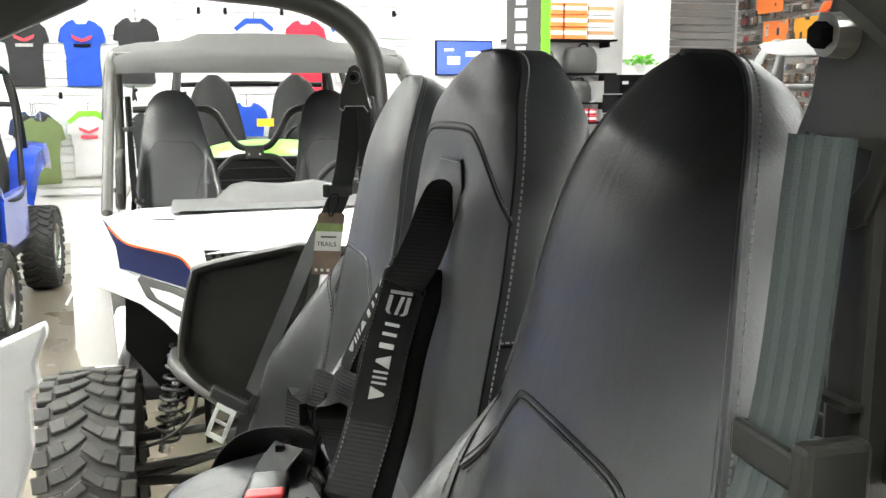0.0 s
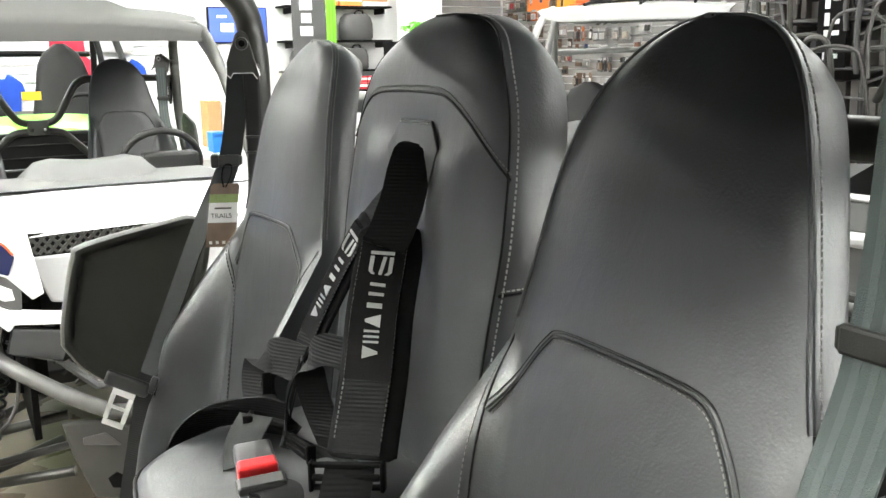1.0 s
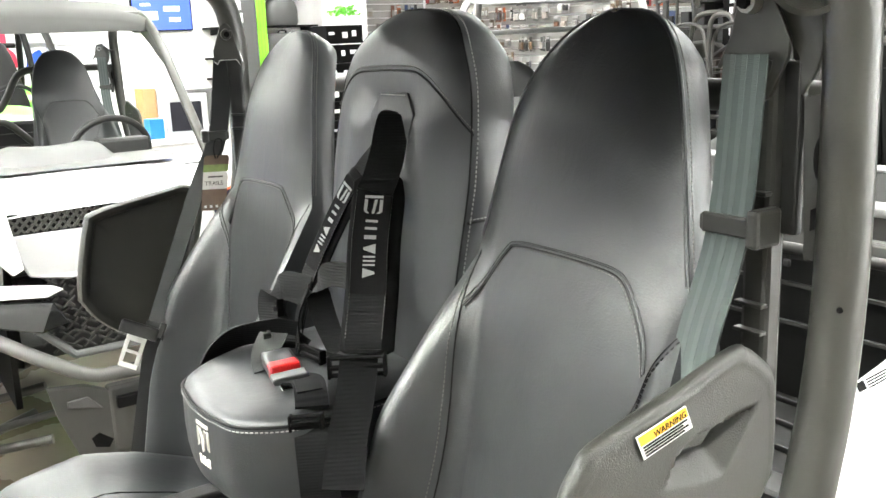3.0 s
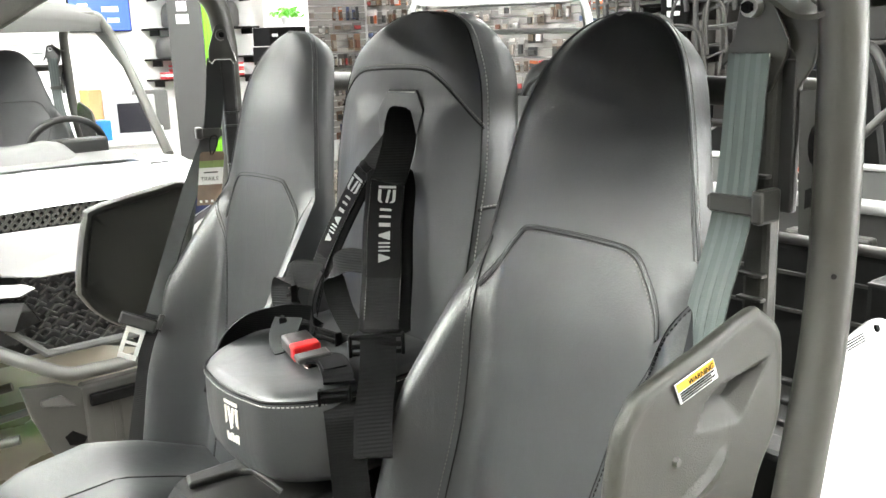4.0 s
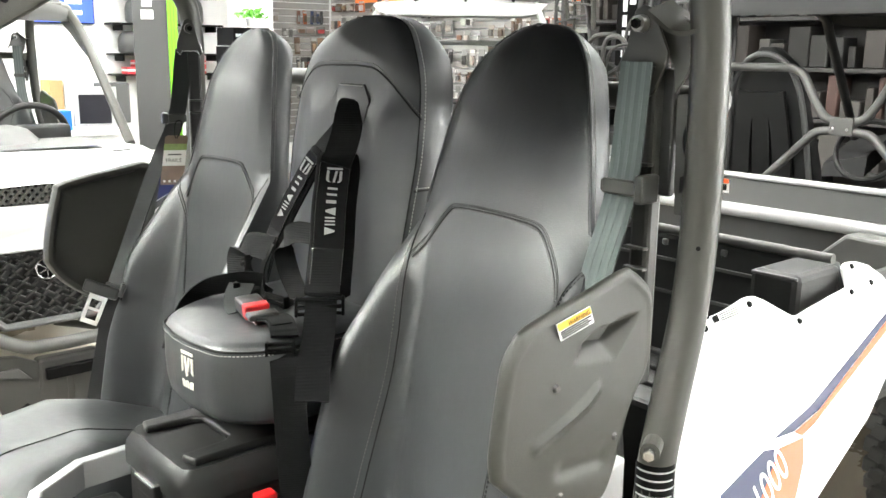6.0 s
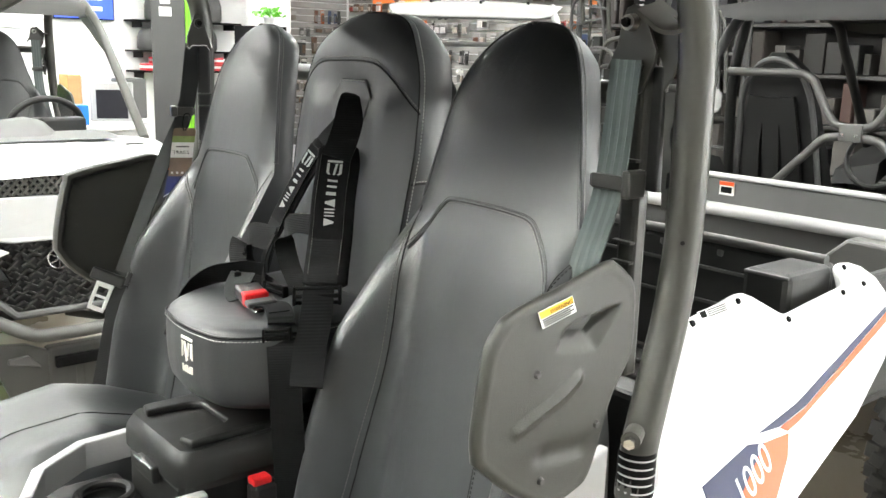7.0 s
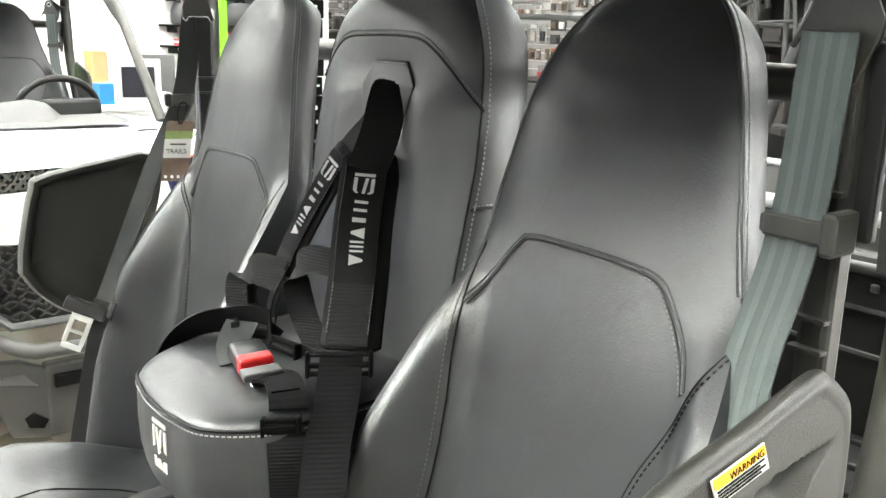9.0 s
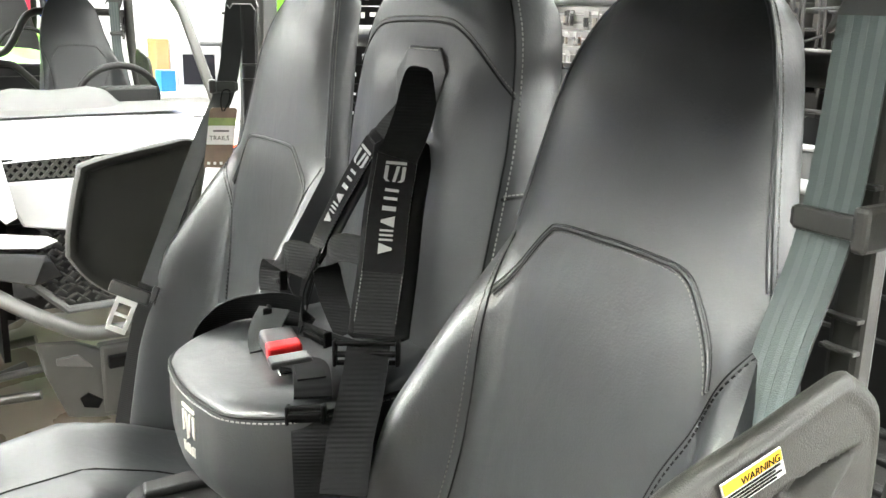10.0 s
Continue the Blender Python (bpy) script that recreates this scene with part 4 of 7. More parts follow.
            tube("arm", [(s * 0.20, y, 0.36), (s * 0.56, -1.70, 0.28)], 0.016, TUBEPAINT, v, n=0)
        tube("half_shaft", [(s * 0.12, -1.70, 0.20), (s * 0.58, -1.70, 0.17)], 0.014, TUBEGREY, v, n=0)
        tube("brake_hose", [(s * 0.33, -1.86, 0.62), (s * 0.36, -1.88, 0.42), (s * 0.45, -1.86, 0.33), (s * 0.54, -1.80, 0.28)], 0.006, TUBEGREY, v)
        a, b = Vector((s * 0.37, -1.82, 0.68)), Vector((s * 0.465, -1.80, 0.26))
        sh = tube("shock", [a, b], 0.02, STEEL, v, n=0)
        d = b - a
        ux = d.normalized().orthogonal().normalized()
        uy = d.normalized().cross(ux)
        tube("spring", [a + d * (0.10 + 0.78 * k / 100) + 0.044 * (math.cos(k * 0.56) * ux + math.sin(k * 0.56) * uy) for k in range(101)], 0.0065, COIL, sh, n=0, seg=7)
        wheel(v, s * 0.70, -1.70, FLOOR + 0.37, w=0.30)
        wheel(v, s * 0.70, 0.62, FLOOR + 0.37, lug=s > 0)
    tube("bumper_tube", [(-0.07, -2.34, 0.52), (0, -2.342, 0.518), (0.07, -2.34, 0.52)], 0.0225, TUBEGREY, v, "grey bumper tube")
    box("skid_plate", (0, -2.30, 0.36), (0.20, 0.05, 0.22), SKID, v, bevel=0.01)
    box("fairlead", (0, -2.335, 0.42), (0.16, 0.02, 0.04), FLATBLACK, v, bevel=0.005)


def tub(v):
    """Floor pan, rockers, rear body and cargo bed."""
    box("floor_pan", (0, -0.55, 0.28), (1.30, 1.30, 0.06), PLASTIC, v, bevel=0.01)
    box("firewall", (0, 0.14, 0.62), (1.30, 0.06, 0.70), PLASTIC, v, bevel=0.01)
    for s in (1, -1):
        # rear fender panel, leaning in towards its top
        def skin(a, b, h):
            return Vector((s * (0.607 + 0.57 * (1.11 - b) + 0.87 * h), a, b + 0.5 * h))
        out = [(-0.16, 0.45), (-0.155, 0.90), (-0.145, 0.924), (-0.03, 0.926), (0.005, 0.985), (0.06, 1.05), (0.10, 1.082), (0.143, 1.098), (0.21, 1.106), (0.28, 1.115), (0.298, 1.114), (0.318, 1.106), (0.376, 1.074), (0.392, 1.070), (0.48, 1.078), (0.588, 1.086), (0.598, 1.115), (0.61, 1.121), (0.64, 1.118), (0.674, 1.108), (0.71, 1.085), (0.724, 1.06), (0.715, 1.02), (0.631, 0.962), (0.477, 0.905), (0.247, 0.846), (0.15, 0.77), (0.05, 0.62), (0.0, 0.45)]
        part("rear_fender", slab(bmesh.new(), out, lambda a, b, h: skin(a, b, h - 0.016), 0.016, 0.005), WHITE, v, "glossy white rear fender")
        if s > 0:
            part("inner_panel", slab(bmesh.new(), [(-0.32, 0.45), (-0.32, 0.84), (-0.2, 0.92), (-0.06, 0.97), (-0.06, 0.45)], lambda a, b, h: Vector((s * (0.635 + h), a, b)), 0.015, 0.003), WHITE, v, "white inner body panel")

        for nm, mt, out in (("decal_navy", NAVY, [(0.206, 0.938), (0.326, 0.954), (0.698, 1.037), (0.694, 1.029), (0.345, 0.946), (0.259, 0.935)]), ("decal_orange", ORANGE, [(0.262, 0.934), (0.345, 0.9445), (0.694, 1.028), (0.688, 1.016), (0.318, 0.932), (0.278, 0.926)]),
                            ("decal_navy", NAVY, [(0.050, 0.909), (0.175, 0.931), (0.213, 0.925), (0.130, 0.885), (0.090, 0.855), (0.050, 0.865)]), ("decal_orange", ORANGE, [(0.215, 0.925), (0.278, 0.9235), (0.255, 0.897), (0.20, 0.862), (0.15, 0.835), (0.093, 0.855), (0.132, 0.885)])):
            part(nm, slab(bmesh.new(), out, lambda a, b, h: skin(a, b, 0.0004 + h), 0.0012), mt, v)
        bl = part("body_label", slab(bmesh.new(), [(0.168, 1.104), (0.245, 1.108), (0.250, 1.098), (0.174, 1.093)], lambda a, b, h: skin(a, b, 0.0004 + h), 0.001), LABELWHITE, v, "small printed label")
        for k in range(4):
            part("label_line", slab(bmesh.new(), [(0.192, 1.1035 - 0.0026 * k), (0.240, 1.1058 - 0.0026 * k), (0.240, 1.1045 - 0.0026 * k), (0.192, 1.1022 - 0.0026 * k)], lambda a, b, h: skin(a, b, 0.0014 + h), 0.0005), FLATBLACK, bl)
        part("label_mark", slab(bmesh.new(), [(0.172, 1.103), (0.187, 1.1038), (0.188, 1.095), (0.174, 1.0945)], lambda a, b, h: skin(a, b, 0.0014 + h), 0.0005), FLATBLACK, bl)
        for a, b in ((0.275, 1.104), (0.150, 1.092), (0.388, 1.062), (0.577, 1.076), (0.612, 1.112), (0.655, 1.080)):
            bm = bmesh.new()
            bmesh.ops.create_cone(bm, segments=12, radius1=0.0055, radius2=0.0045, depth=0.004, cap_ends=True, matrix=Matrix.Translation(skin(a, b, 0.001)) @ pose(0, 0, 0, 0, 60 * s))
            part("rivet", bm, FLATBLACK, v)
        if s > 0:
            cu = bpy.data.curves.new("decal_text", "FONT")
            cu.body, cu.size, cu.extrude, cu.shear = "1000", 0.055, 0.0003, 0.3
            cu.materials.append(LABELWHITE)
            tx = new("decal_text", cu)
            ux, uz = Vector((-0.18, 0.95, 0.31)).normalized(), Vector((0.87, 0, 0.5))
            uy = uz.cross(ux)
            mm = Matrix((ux, uy, uz)).transposed().to_4x4()
            mm.translation = skin(0.112, 0.862, 0.002)
            tx.matrix_basis = mm
            tx.parent = v
        bm = bmesh.new()
        bmesh.ops.create_cone(bm, segments=20, radius1=0.012, radius2=0.012, depth=0.03, cap_ends=True, matrix=Matrix.Translation((s * 0.708, -0.088, 1.012)) @ pose(0, 0, 0, 90, 0, 28 * s))
        bo = part("bolt_washer", bm, TUBEPAINT, v)
        bm = bmesh.new()
        bmesh.ops.create_cone(bm, segments=6, radius1=0.008, radius2=0.007, depth=0.012, cap_ends=True, matrix=Matrix.Translation((s * 0.7175, -0.106, 1.012)) @ pose(0, 0, 0, 90, 0, 28 * s))
        part("bolt_head", bm, STEEL, bo)
        wrap = [[Vector((s * 0.695 + 0.0245 * math.cos(t), -0.060 + 0.0245 * math.sin(t), z)) for t in [s * 0 + math.radians(a) for a in range(-130, 50, 12)]] for z in (0.985, 0.925)]
        lb = loft("tube_label", wrap, FLATBLACK, v, "black printed tube label")
        for k in range(5):
            ln = [[Vector((s * 0.695 + 0.0249 * math.cos(t), -0.060 + 0.0249 * math.sin(t), z)) for t in [math.radians(a) for a in range(-115, 30 - 20 * (k % 2), 12)]] for z in (0.978 - 0.011 * k, 0.9758 - 0.011 * k)]
            loft("label_line", ln, PALEGREY, lb)
        box("bed_corner", (s * 0.548, 0.53, 1.052), (0.09, 0.15, 0.125), PLASTIC, v, bevel=0.012)
        box("bed_corner_edge", (s * 0.548, 0.458, 1.108), (0.084, 0.006, 0.006), TUBEGREY, v, bevel=0.002)
        box("rocker", (s * 0.69, -0.75, 0.36), (0.10, 1.1, 0.16), WHITE, v, bevel=0.03)
    # cargo bed
    box("bed_floor", (0, 0.98, 0.80), (1.14, 0.70, 0.03), PLASTIC, v)
    for s in (1, -1):
        box("bed_side", (s * 0.575, 1.00, 0.94), (0.03, 0.66, 0.26), PLASTIC, v, bevel=0.01)
    box("bed_front", (0, 0.66, 0.95), (1.12, 0.04, 0.31), PLASTIC, v, bevel=0.012)
    for z in (1.050, 0.980):
        box("bed_ridge", (0, 0.637, z), (1.08, 0.010, 0.006), TUBEGREY, v)
    tube("bed_rim", [(-0.56, 0.64, 1.112), (0, 0.64, 1.112), (0.56, 0.64, 1.112)], 0.010, TUBEGREY, v, "grey bed rim tube", n=0)
    for x in (-0.20, 0.20, 0.34):
        box("bed_bolt", (x, 0.638, 1.085), (0.014, 0.008, 0.014), TUBEGREY, v, bevel=0.004)
    box("tailgate", (0, 1.34, 0.86), (1.12, 0.04, 0.14), PLASTIC, v, bevel=0.012)
    # engine cover between the seats and the bed
    box("engine_cover", (0, 0.40, 0.72), (1.05, 0.42, 0.30), PLASTIC, v, "black engine cover", bevel=0.03)
    for k in range(5):
        box("cover_rib", (0, 0.24 + 0.08 * k, 0.873), (0.96, 0.02, 0.012), PLASTIC, v, bevel=0.004)


def console(v):
    box("console", (0.0, -0.20, 0.62), (0.23, 0.42, 0.37), PLASTIC, v, "black centre console", bevel=0.02)
    rows = []
    for z, k in ((0.795, 1.0), (0.822, 1.0), (0.836, 0.985), (0.85, 0.93)):
        rows.append([Vector((a * k, -0.25 + (b + 0.25) * k, z)) for a, b in ((-0.115, -0.40), (-0.10, -0.415), (0.10, -0.415), (0.115, -0.40), (0.115, -0.05), (-0.115, -0.05))])
    lid = loft("console_lid", rows, PLASTIC, v, "black console lid", closed=True)
    # raised frame of the lid, open at the front
    part("lid_rim", slab(bmesh.new(), [(-0.098, -0.385), (-0.066, -0.392), (-0.058, -0.315), (-0.045, -0.30), (0.045, -0.30), (0.058, -0.315), (0.066, -0.392), (0.098, -0.385), (0.098, -0.075), (-0.098, -0.075)], lambda a, b, h: Vector((a * (1 - 1.5 * h), b, 0.8485 + h)), 0.013, 0.005, 3), PLASTIC, lid)
    box("latch", (0, -0.418, 0.79), (0.07, 0.014, 0.03), PLASTIC, v, bevel=0.004)
    box("latch_edge", (0, -0.427, 0.803), (0.064, 0.004, 0.004), STEEL, v)
    for s, pts in ((-1, ((-0.17, -0.385), (-0.165, -0.47), (-0.10, -0.56), (-0.02, -0.60))), (1, ((0.13, -0.385), (0.125, -0.47), (0.09, -0.55), (0.02, -0.60)))):
        bm = bmesh.new()
        n = len(pts)
        for (a, b), (c, d) in zip(pts, pts[1:]):
            e = Vector((c - a, d - b, 0))
            m = e.to_track_quat("X", "Z").to_matrix()
            add_box(bm, ((a + c) / 2, (b + d) / 2, 0.765), (e.length + 0.012, 0.02, 0.05), m, 0.003)
        part("tray_trim", bm, PALEGREY, v, "pale grey tray trim")
    box("tray", (-0.02, -0.50, 0.70), (0.29, 0.18, 0.04), PLASTIC, v, bevel=0.01)
    for x, y in ((-0.06, -0.47), (0.04, -0.51)):
        ring = [Vector((x + 0.042 * math.cos(2 * math.pi * k / 24), y + 0.042 * math.sin(2 * math.pi * k / 24), 0.735)) for k in range(24)]
        cup = part("cup_holder", sweep(bmesh.new(), ring, 0.008, 8, True), PLASTIC, v, "", True)
        bm = bmesh.new()
        bmesh.ops.create_circle(bm, cap_ends=True, segments=24, radius=0.04, matrix=Matrix.Translation((x, y, 0.7235)))
        part("cup_floor", bm, FLATBLACK, cup)
    # buckle stalk beside the seat
    for s in (1, -1):
        b = box("buckle_stalk", (s * 0.165, -0.30, 0.74), (0.03, 0.045, 0.12), PLASTIC, v, bevel=0.008)
        box("stalk_button", (s * 0.165, -0.305, 0.803), (0.024, 0.032, 0.012), RED, b, "red release button", bevel=0.003)


def white_vehicle(m, label, near):
    v = thing("side_by_side_vehicle", m, label, "vehicle", "white side-by-side vehicles")
    cage(v, near)
    roof(v, PLASTIC if near else ROOFGREY, -0.76 if near else -0.72, 0.06 if near else 0.0)
    brace(v)
    steering(v)
    front_end(v)
    tub(v)
    console(v)
    for s in (1, -1):
        door_panel(v, s, near and s > 0)
    return v


white_vehicle(pose(0, 0, 0), "white side-by-side vehicle with black roll cage and orange stripes", True)
M2 = pose(-4.0, 0.01, 0, 0, 0, 90)
white_vehicle(M2, "white side-by-side vehicle with grey roof and navy trim", False)
for s in (1, -1):
    copy_thing(near_seat, M2 @ pose(s * SX, 0, 0))

# ---- belts and harness ----


def belt_anchor(parent, bolt, u, flip=1):
    """A triangular plate with its bolt; u: the level way along the plate."""
    u = Vector(u).normalized()
    n = Vector((0, 0, 1)).cross(u)
    if n.y > 0:
        n = -n
    out = [(-0.018, 0.002), (-0.012, 0.018), (0.0, 0.023), (0.012, 0.019), (0.022, 0.002), (0.040, -0.034), (0.038, -0.050), (0.020, -0.086), (0.010, -0.090), (0.002, -0.082), (0.020, -0.062), (0.022, -0.052), (-0.024, -0.046), (-0.036, -0.060), (-0.040, -0.058), (-0.024, -0.028)]
    if flip < 0:
        out = [(-0.017, 0.0), (-0.012, 0.016), (0.0, 0.022), (0.012, 0.017), (0.020, 0.0), (0.033, -0.030), (0.033, -0.050), (0.026, -0.056), (0.020, -0.048), (-0.020, -0.048), (-0.028, -0.058), (-0.034, -0.052), (-0.028, -0.034)]
        out = [(a * 0.8, b) for a, b in out]
    pl = part("anchor_plate", slab(bmesh.new(), out, lambda a, b, h: Vector(bolt) + u * (a * flip) + n * (h - 0.002) + Vector((0, 0, b)), 0.005, 0.0015), HARDWARE, parent, "black steel anchor plate")
    bm = bmesh.new()
    rot = n.to_track_quat("Z", "Y").to_matrix().to_4x4()
    bmesh.ops.create_cone(bm, segments=20, radius1=0.011, radius2=0.010, depth=0.012, cap_ends=True, matrix=Matrix.Translation(Vector(bolt) + n * 0.008) @ rot)
    part("bolt_head", bm, BOLTGREY if flip > 0 else HARDWARE, pl)
    # black tip that stands for the shaded hex socket
    bm = bmesh.new()
    bmesh.ops.create_cone(bm, segments=6, radius1=0.0065, radius2=0.006, depth=0.01, cap_ends=True, matrix=Matrix.Translation(Vector(bolt) + n * 0.015) @ rot)
    part("bolt_socket_shade", bm, FLATBLACK, pl)
    if flip < 0:
        rim = [Vector(bolt) + u * (a * 0.8 * flip) + n * 0.004 + Vector((0, 0, b)) for a, b in ((-0.028, -0.034), (-0.034, -0.052), (-0.028, -0.058), (-0.020, -0.048), (0.020, -0.048), (0.026, -0.056), (0.033, -0.050))]
        part("slot_rim", sweep(bmesh.new(), rim, 0.0016, 6), STEEL, pl, "bright worn slot rim", True)
        return pl
    # folded flange that ties the plate to the roll cage
    def lay(a, b, h):
        return Vector(bolt) + u * (a * flip) - n * (0.006 + 0.25 * max(0, a) + h) + Vector((0, 0, b))
    part("flange", slab(bmesh.new(), [(-0.004, 0.02), (0.02, 0.024), (0.056, 0.002), (0.062, -0.02), (0.054, -0.06), (0.040, -0.085), (0.036, -0.05), (0.018, -0.02)], lay, 0.005, 0.0015), HARDWARE, pl, "black steel flange")
    part("lower_bracket", slab(bmesh.new(), [(0.040, -0.085), (0.072, -0.080), (0.074, -0.17), (0.066, -0.19), (0.060, -0.235), (0.046, -0.235)], lambda a, b, h: lay(a, b, h + 0.004), 0.004, 0.001), HARDWARE, pl, "black steel bracket")
    # black plates on the uncut bracket, for the dark inside its holes
    hole = [(0.060 + 0.008 * math.cos(2 * math.pi * k / 14), -0.140 + 0.022 * math.sin(2 * math.pi * k / 14)) for k in range(14)]
    part("bracket_hole_shade", slab(bmesh.new(), hole, lambda a, b, h: lay(a, b, 0.0035 - h), 0.0012), FLATBLACK, pl)
    neck = [(0.020, 0.030, 0.0), (0.036, 0.018, 0.004), (0.052, 0.006, 0.010), (0.068, 0.002, 0.018), (0.084, 0.006, 0.028)]
    part("neck", strip(bmesh.new(), [Vector(bolt) + u * a - n * q + Vector((0, 0, b - 0.01)) for a, b, q in neck], -n * 0.9 + u * 0.3, 0.05, 0.006), HARDWARE, pl, "curved steel neck", True)
    for a, b in ((0.066, -0.095), (0.056, -0.195)):
        part("bracket_hole_shade", slab(bmesh.new(), [(a - 0.004, b - 0.012), (a + 0.004, b - 0.008), (a + 0.004, b + 0.012), (a - 0.004, b + 0.008)], lambda a, b, h: lay(a, b, 0.0035 - h), 0.0012), FLATBLACK, pl)
    return pl


def seat_belt(label, bolt, path, side, flip, tongue, column):
    """A shoulder belt: anchor plate, ribbed column, guide, webbing and tongue."""
    b = thing("seat_belt", pose(0, 0, 0), label, "seat belt", "shoulder belts")
    level = side[0] if isinstance(side, list) else side
    belt_anchor(b, bolt, level, flip)
    u = Vector(level).normalized()
    n = Vector((0, 0, 1)).cross(u)
    n = -n if n.y > 0 else n
    grey = tongue is None
    # one belt in two colours: lit grey above the tongue, unlit black below
    if tongue:
        part("webbing", strip(bmesh.new(), path[3:], side[3:], 0.044), WEBBLACK, b, "woven webbing of the far belt, coloured dark as unlit", True)
        path, side = path[:4], side[:4]
    web = part("webbing", strip(bmesh.new(), path, side, 0.048 if grey else 0.036), WEBGREY if grey else WEBDARK, b, "grey green woven webbing" if grey else "woven webbing of the far belt, coloured lighter as lit", True)
    if grey:
        for k in (-0.27, 0.0, 0.27):
            part("stripe", strip(bmesh.new(), [Vector(p) + n * 0.0004 for p in path], side, 0.048, 0.0020, 5, k - 0.06, k + 0.06), WEBPALE, web, "", True)
    # guide round the webbing
    g = Vector(path[1])
    bm = bmesh.new()
    m = Matrix((u, n, Vector((0, 0, 1)))).transposed()
    add_box(bm, g + n * 0.006 + u * 0.005 * flip, (0.062 if grey else 0.046, 0.006, 0.020), m, 0.0028)
    add_box(bm, g + u * (0.034 if grey else 0.024) * flip - n * 0.006, (0.014, 0.036, 0.036 if flip > 0 else 0.024), m, 0.004)
    add_box(bm, g - u * (0.026 if grey else 0.019) * flip, (0.006, 0.016, 0.016), m, 0.0025)
    part("guide", bm, GUIDE, b, "dark grey plastic belt guide")
    # ribbed column behind
    c = Vector(column)
    col = part("column", add_box(bmesh.new(), c - n * 0.004, (0.030, 0.026, 0.42), m, 0.006), GUIDE if grey else PLASTIC, b, "dark ribbed plastic column")
    for k in (0, 1, 4, 5):
        box("rib", c + n * 0.012 + Vector((0, 0, 0.085 - 0.027 * k)), (0.032, 0.010, 0.004), GUIDE, col, m=m, bevel=0.001)
    if grey:
        # dark retractor rail beside the column
        part("rail", add_box(bmesh.new(), c + u * 0.022 - n * 0.012 + Vector((0, 0, 0.125)), (0.020, 0.012, 0.16), m, 0.003), PLASTIC, b, "black plastic rail")
    if tongue:
        t = Vector(tongue)
        w2 = Vector((0.42, 0.80, -0.38)).normalized()
        d = Vector((-0.10, -0.38, -0.92)).normalized()
        d = (d - d.dot(w2) * w2).normalized()
        t += d.cross(w2) * 0.012
        m2 = Matrix((w2, d.cross(w2), d)).transposed()
        bm = bmesh.new()
        add_box(bm, t, (0.074, 0.014, 0.026), m2, 0.005)
        add_box(bm, t + w2 * 0.04 - d * 0.012, (0.012, 0.01, 0.03), m2, 0.003)
        part("tongue_cover", bm, CASE, b, "grey belt tongue cover")
        q = t + d * 0.012
        bm = bmesh.new()
        for a0, a1, w0, w1 in ((0.0, 0.012, -0.019, 0.019), (0.012, 0.056, -0.019, -0.011), (0.012, 0.056, 0.011, 0.019), (0.030, 0.036, -0.019, 0.019), (0.056, 0.066, -0.018, 0.018)):
            add_box(bm, q + d * (a0 + a1) / 2 + w2 * (w0 + w1) / 2, (w1 - w0, 0.003, a1 - a0), m2, 0.001, 1)
        part("tongue", bm, TONGUE, b, "bright steel tongue")
    return b


driver_belt = seat_belt("grey green striped shoulder belt on a black anchor plate", (0.593, 0.003, 1.508), [(0.596, -0.012, 1.462), (0.594, -0.026, 1.308), (0.590, -0.062, 1.20), (0.598, -0.095, 1.116), (0.611, -0.15, 0.97), (0.613, -0.19, 0.80)], (0.999, -0.02, 0), 1, None, (0.602, 0.012, 1.25))
passenger_belt = seat_belt("dark grey shoulder belt with a bright steel tongue", (-0.599, -0.028, 1.511), [(-0.632, -0.026, 1.465), (-0.630, -0.052, 1.316), (-0.624, -0.114, 1.197), (-0.612, -0.22, 0.965), (-0.62, -0.283, 0.692), (-0.62, -0.30, 0.60)], [(0.30, 0.95, 0), (0.34, 0.94, 0), (0.76, 0.64, 0), (0.80, 0.6, 0), (0.91, 0.41, 0), (0.91, 0.41, 0)], -1, (-0.602, -0.254, 0.962), (-0.628, -0.005, 1.27))


for belt in (driver_belt, passenger_belt):
    copy_thing(belt, M2)


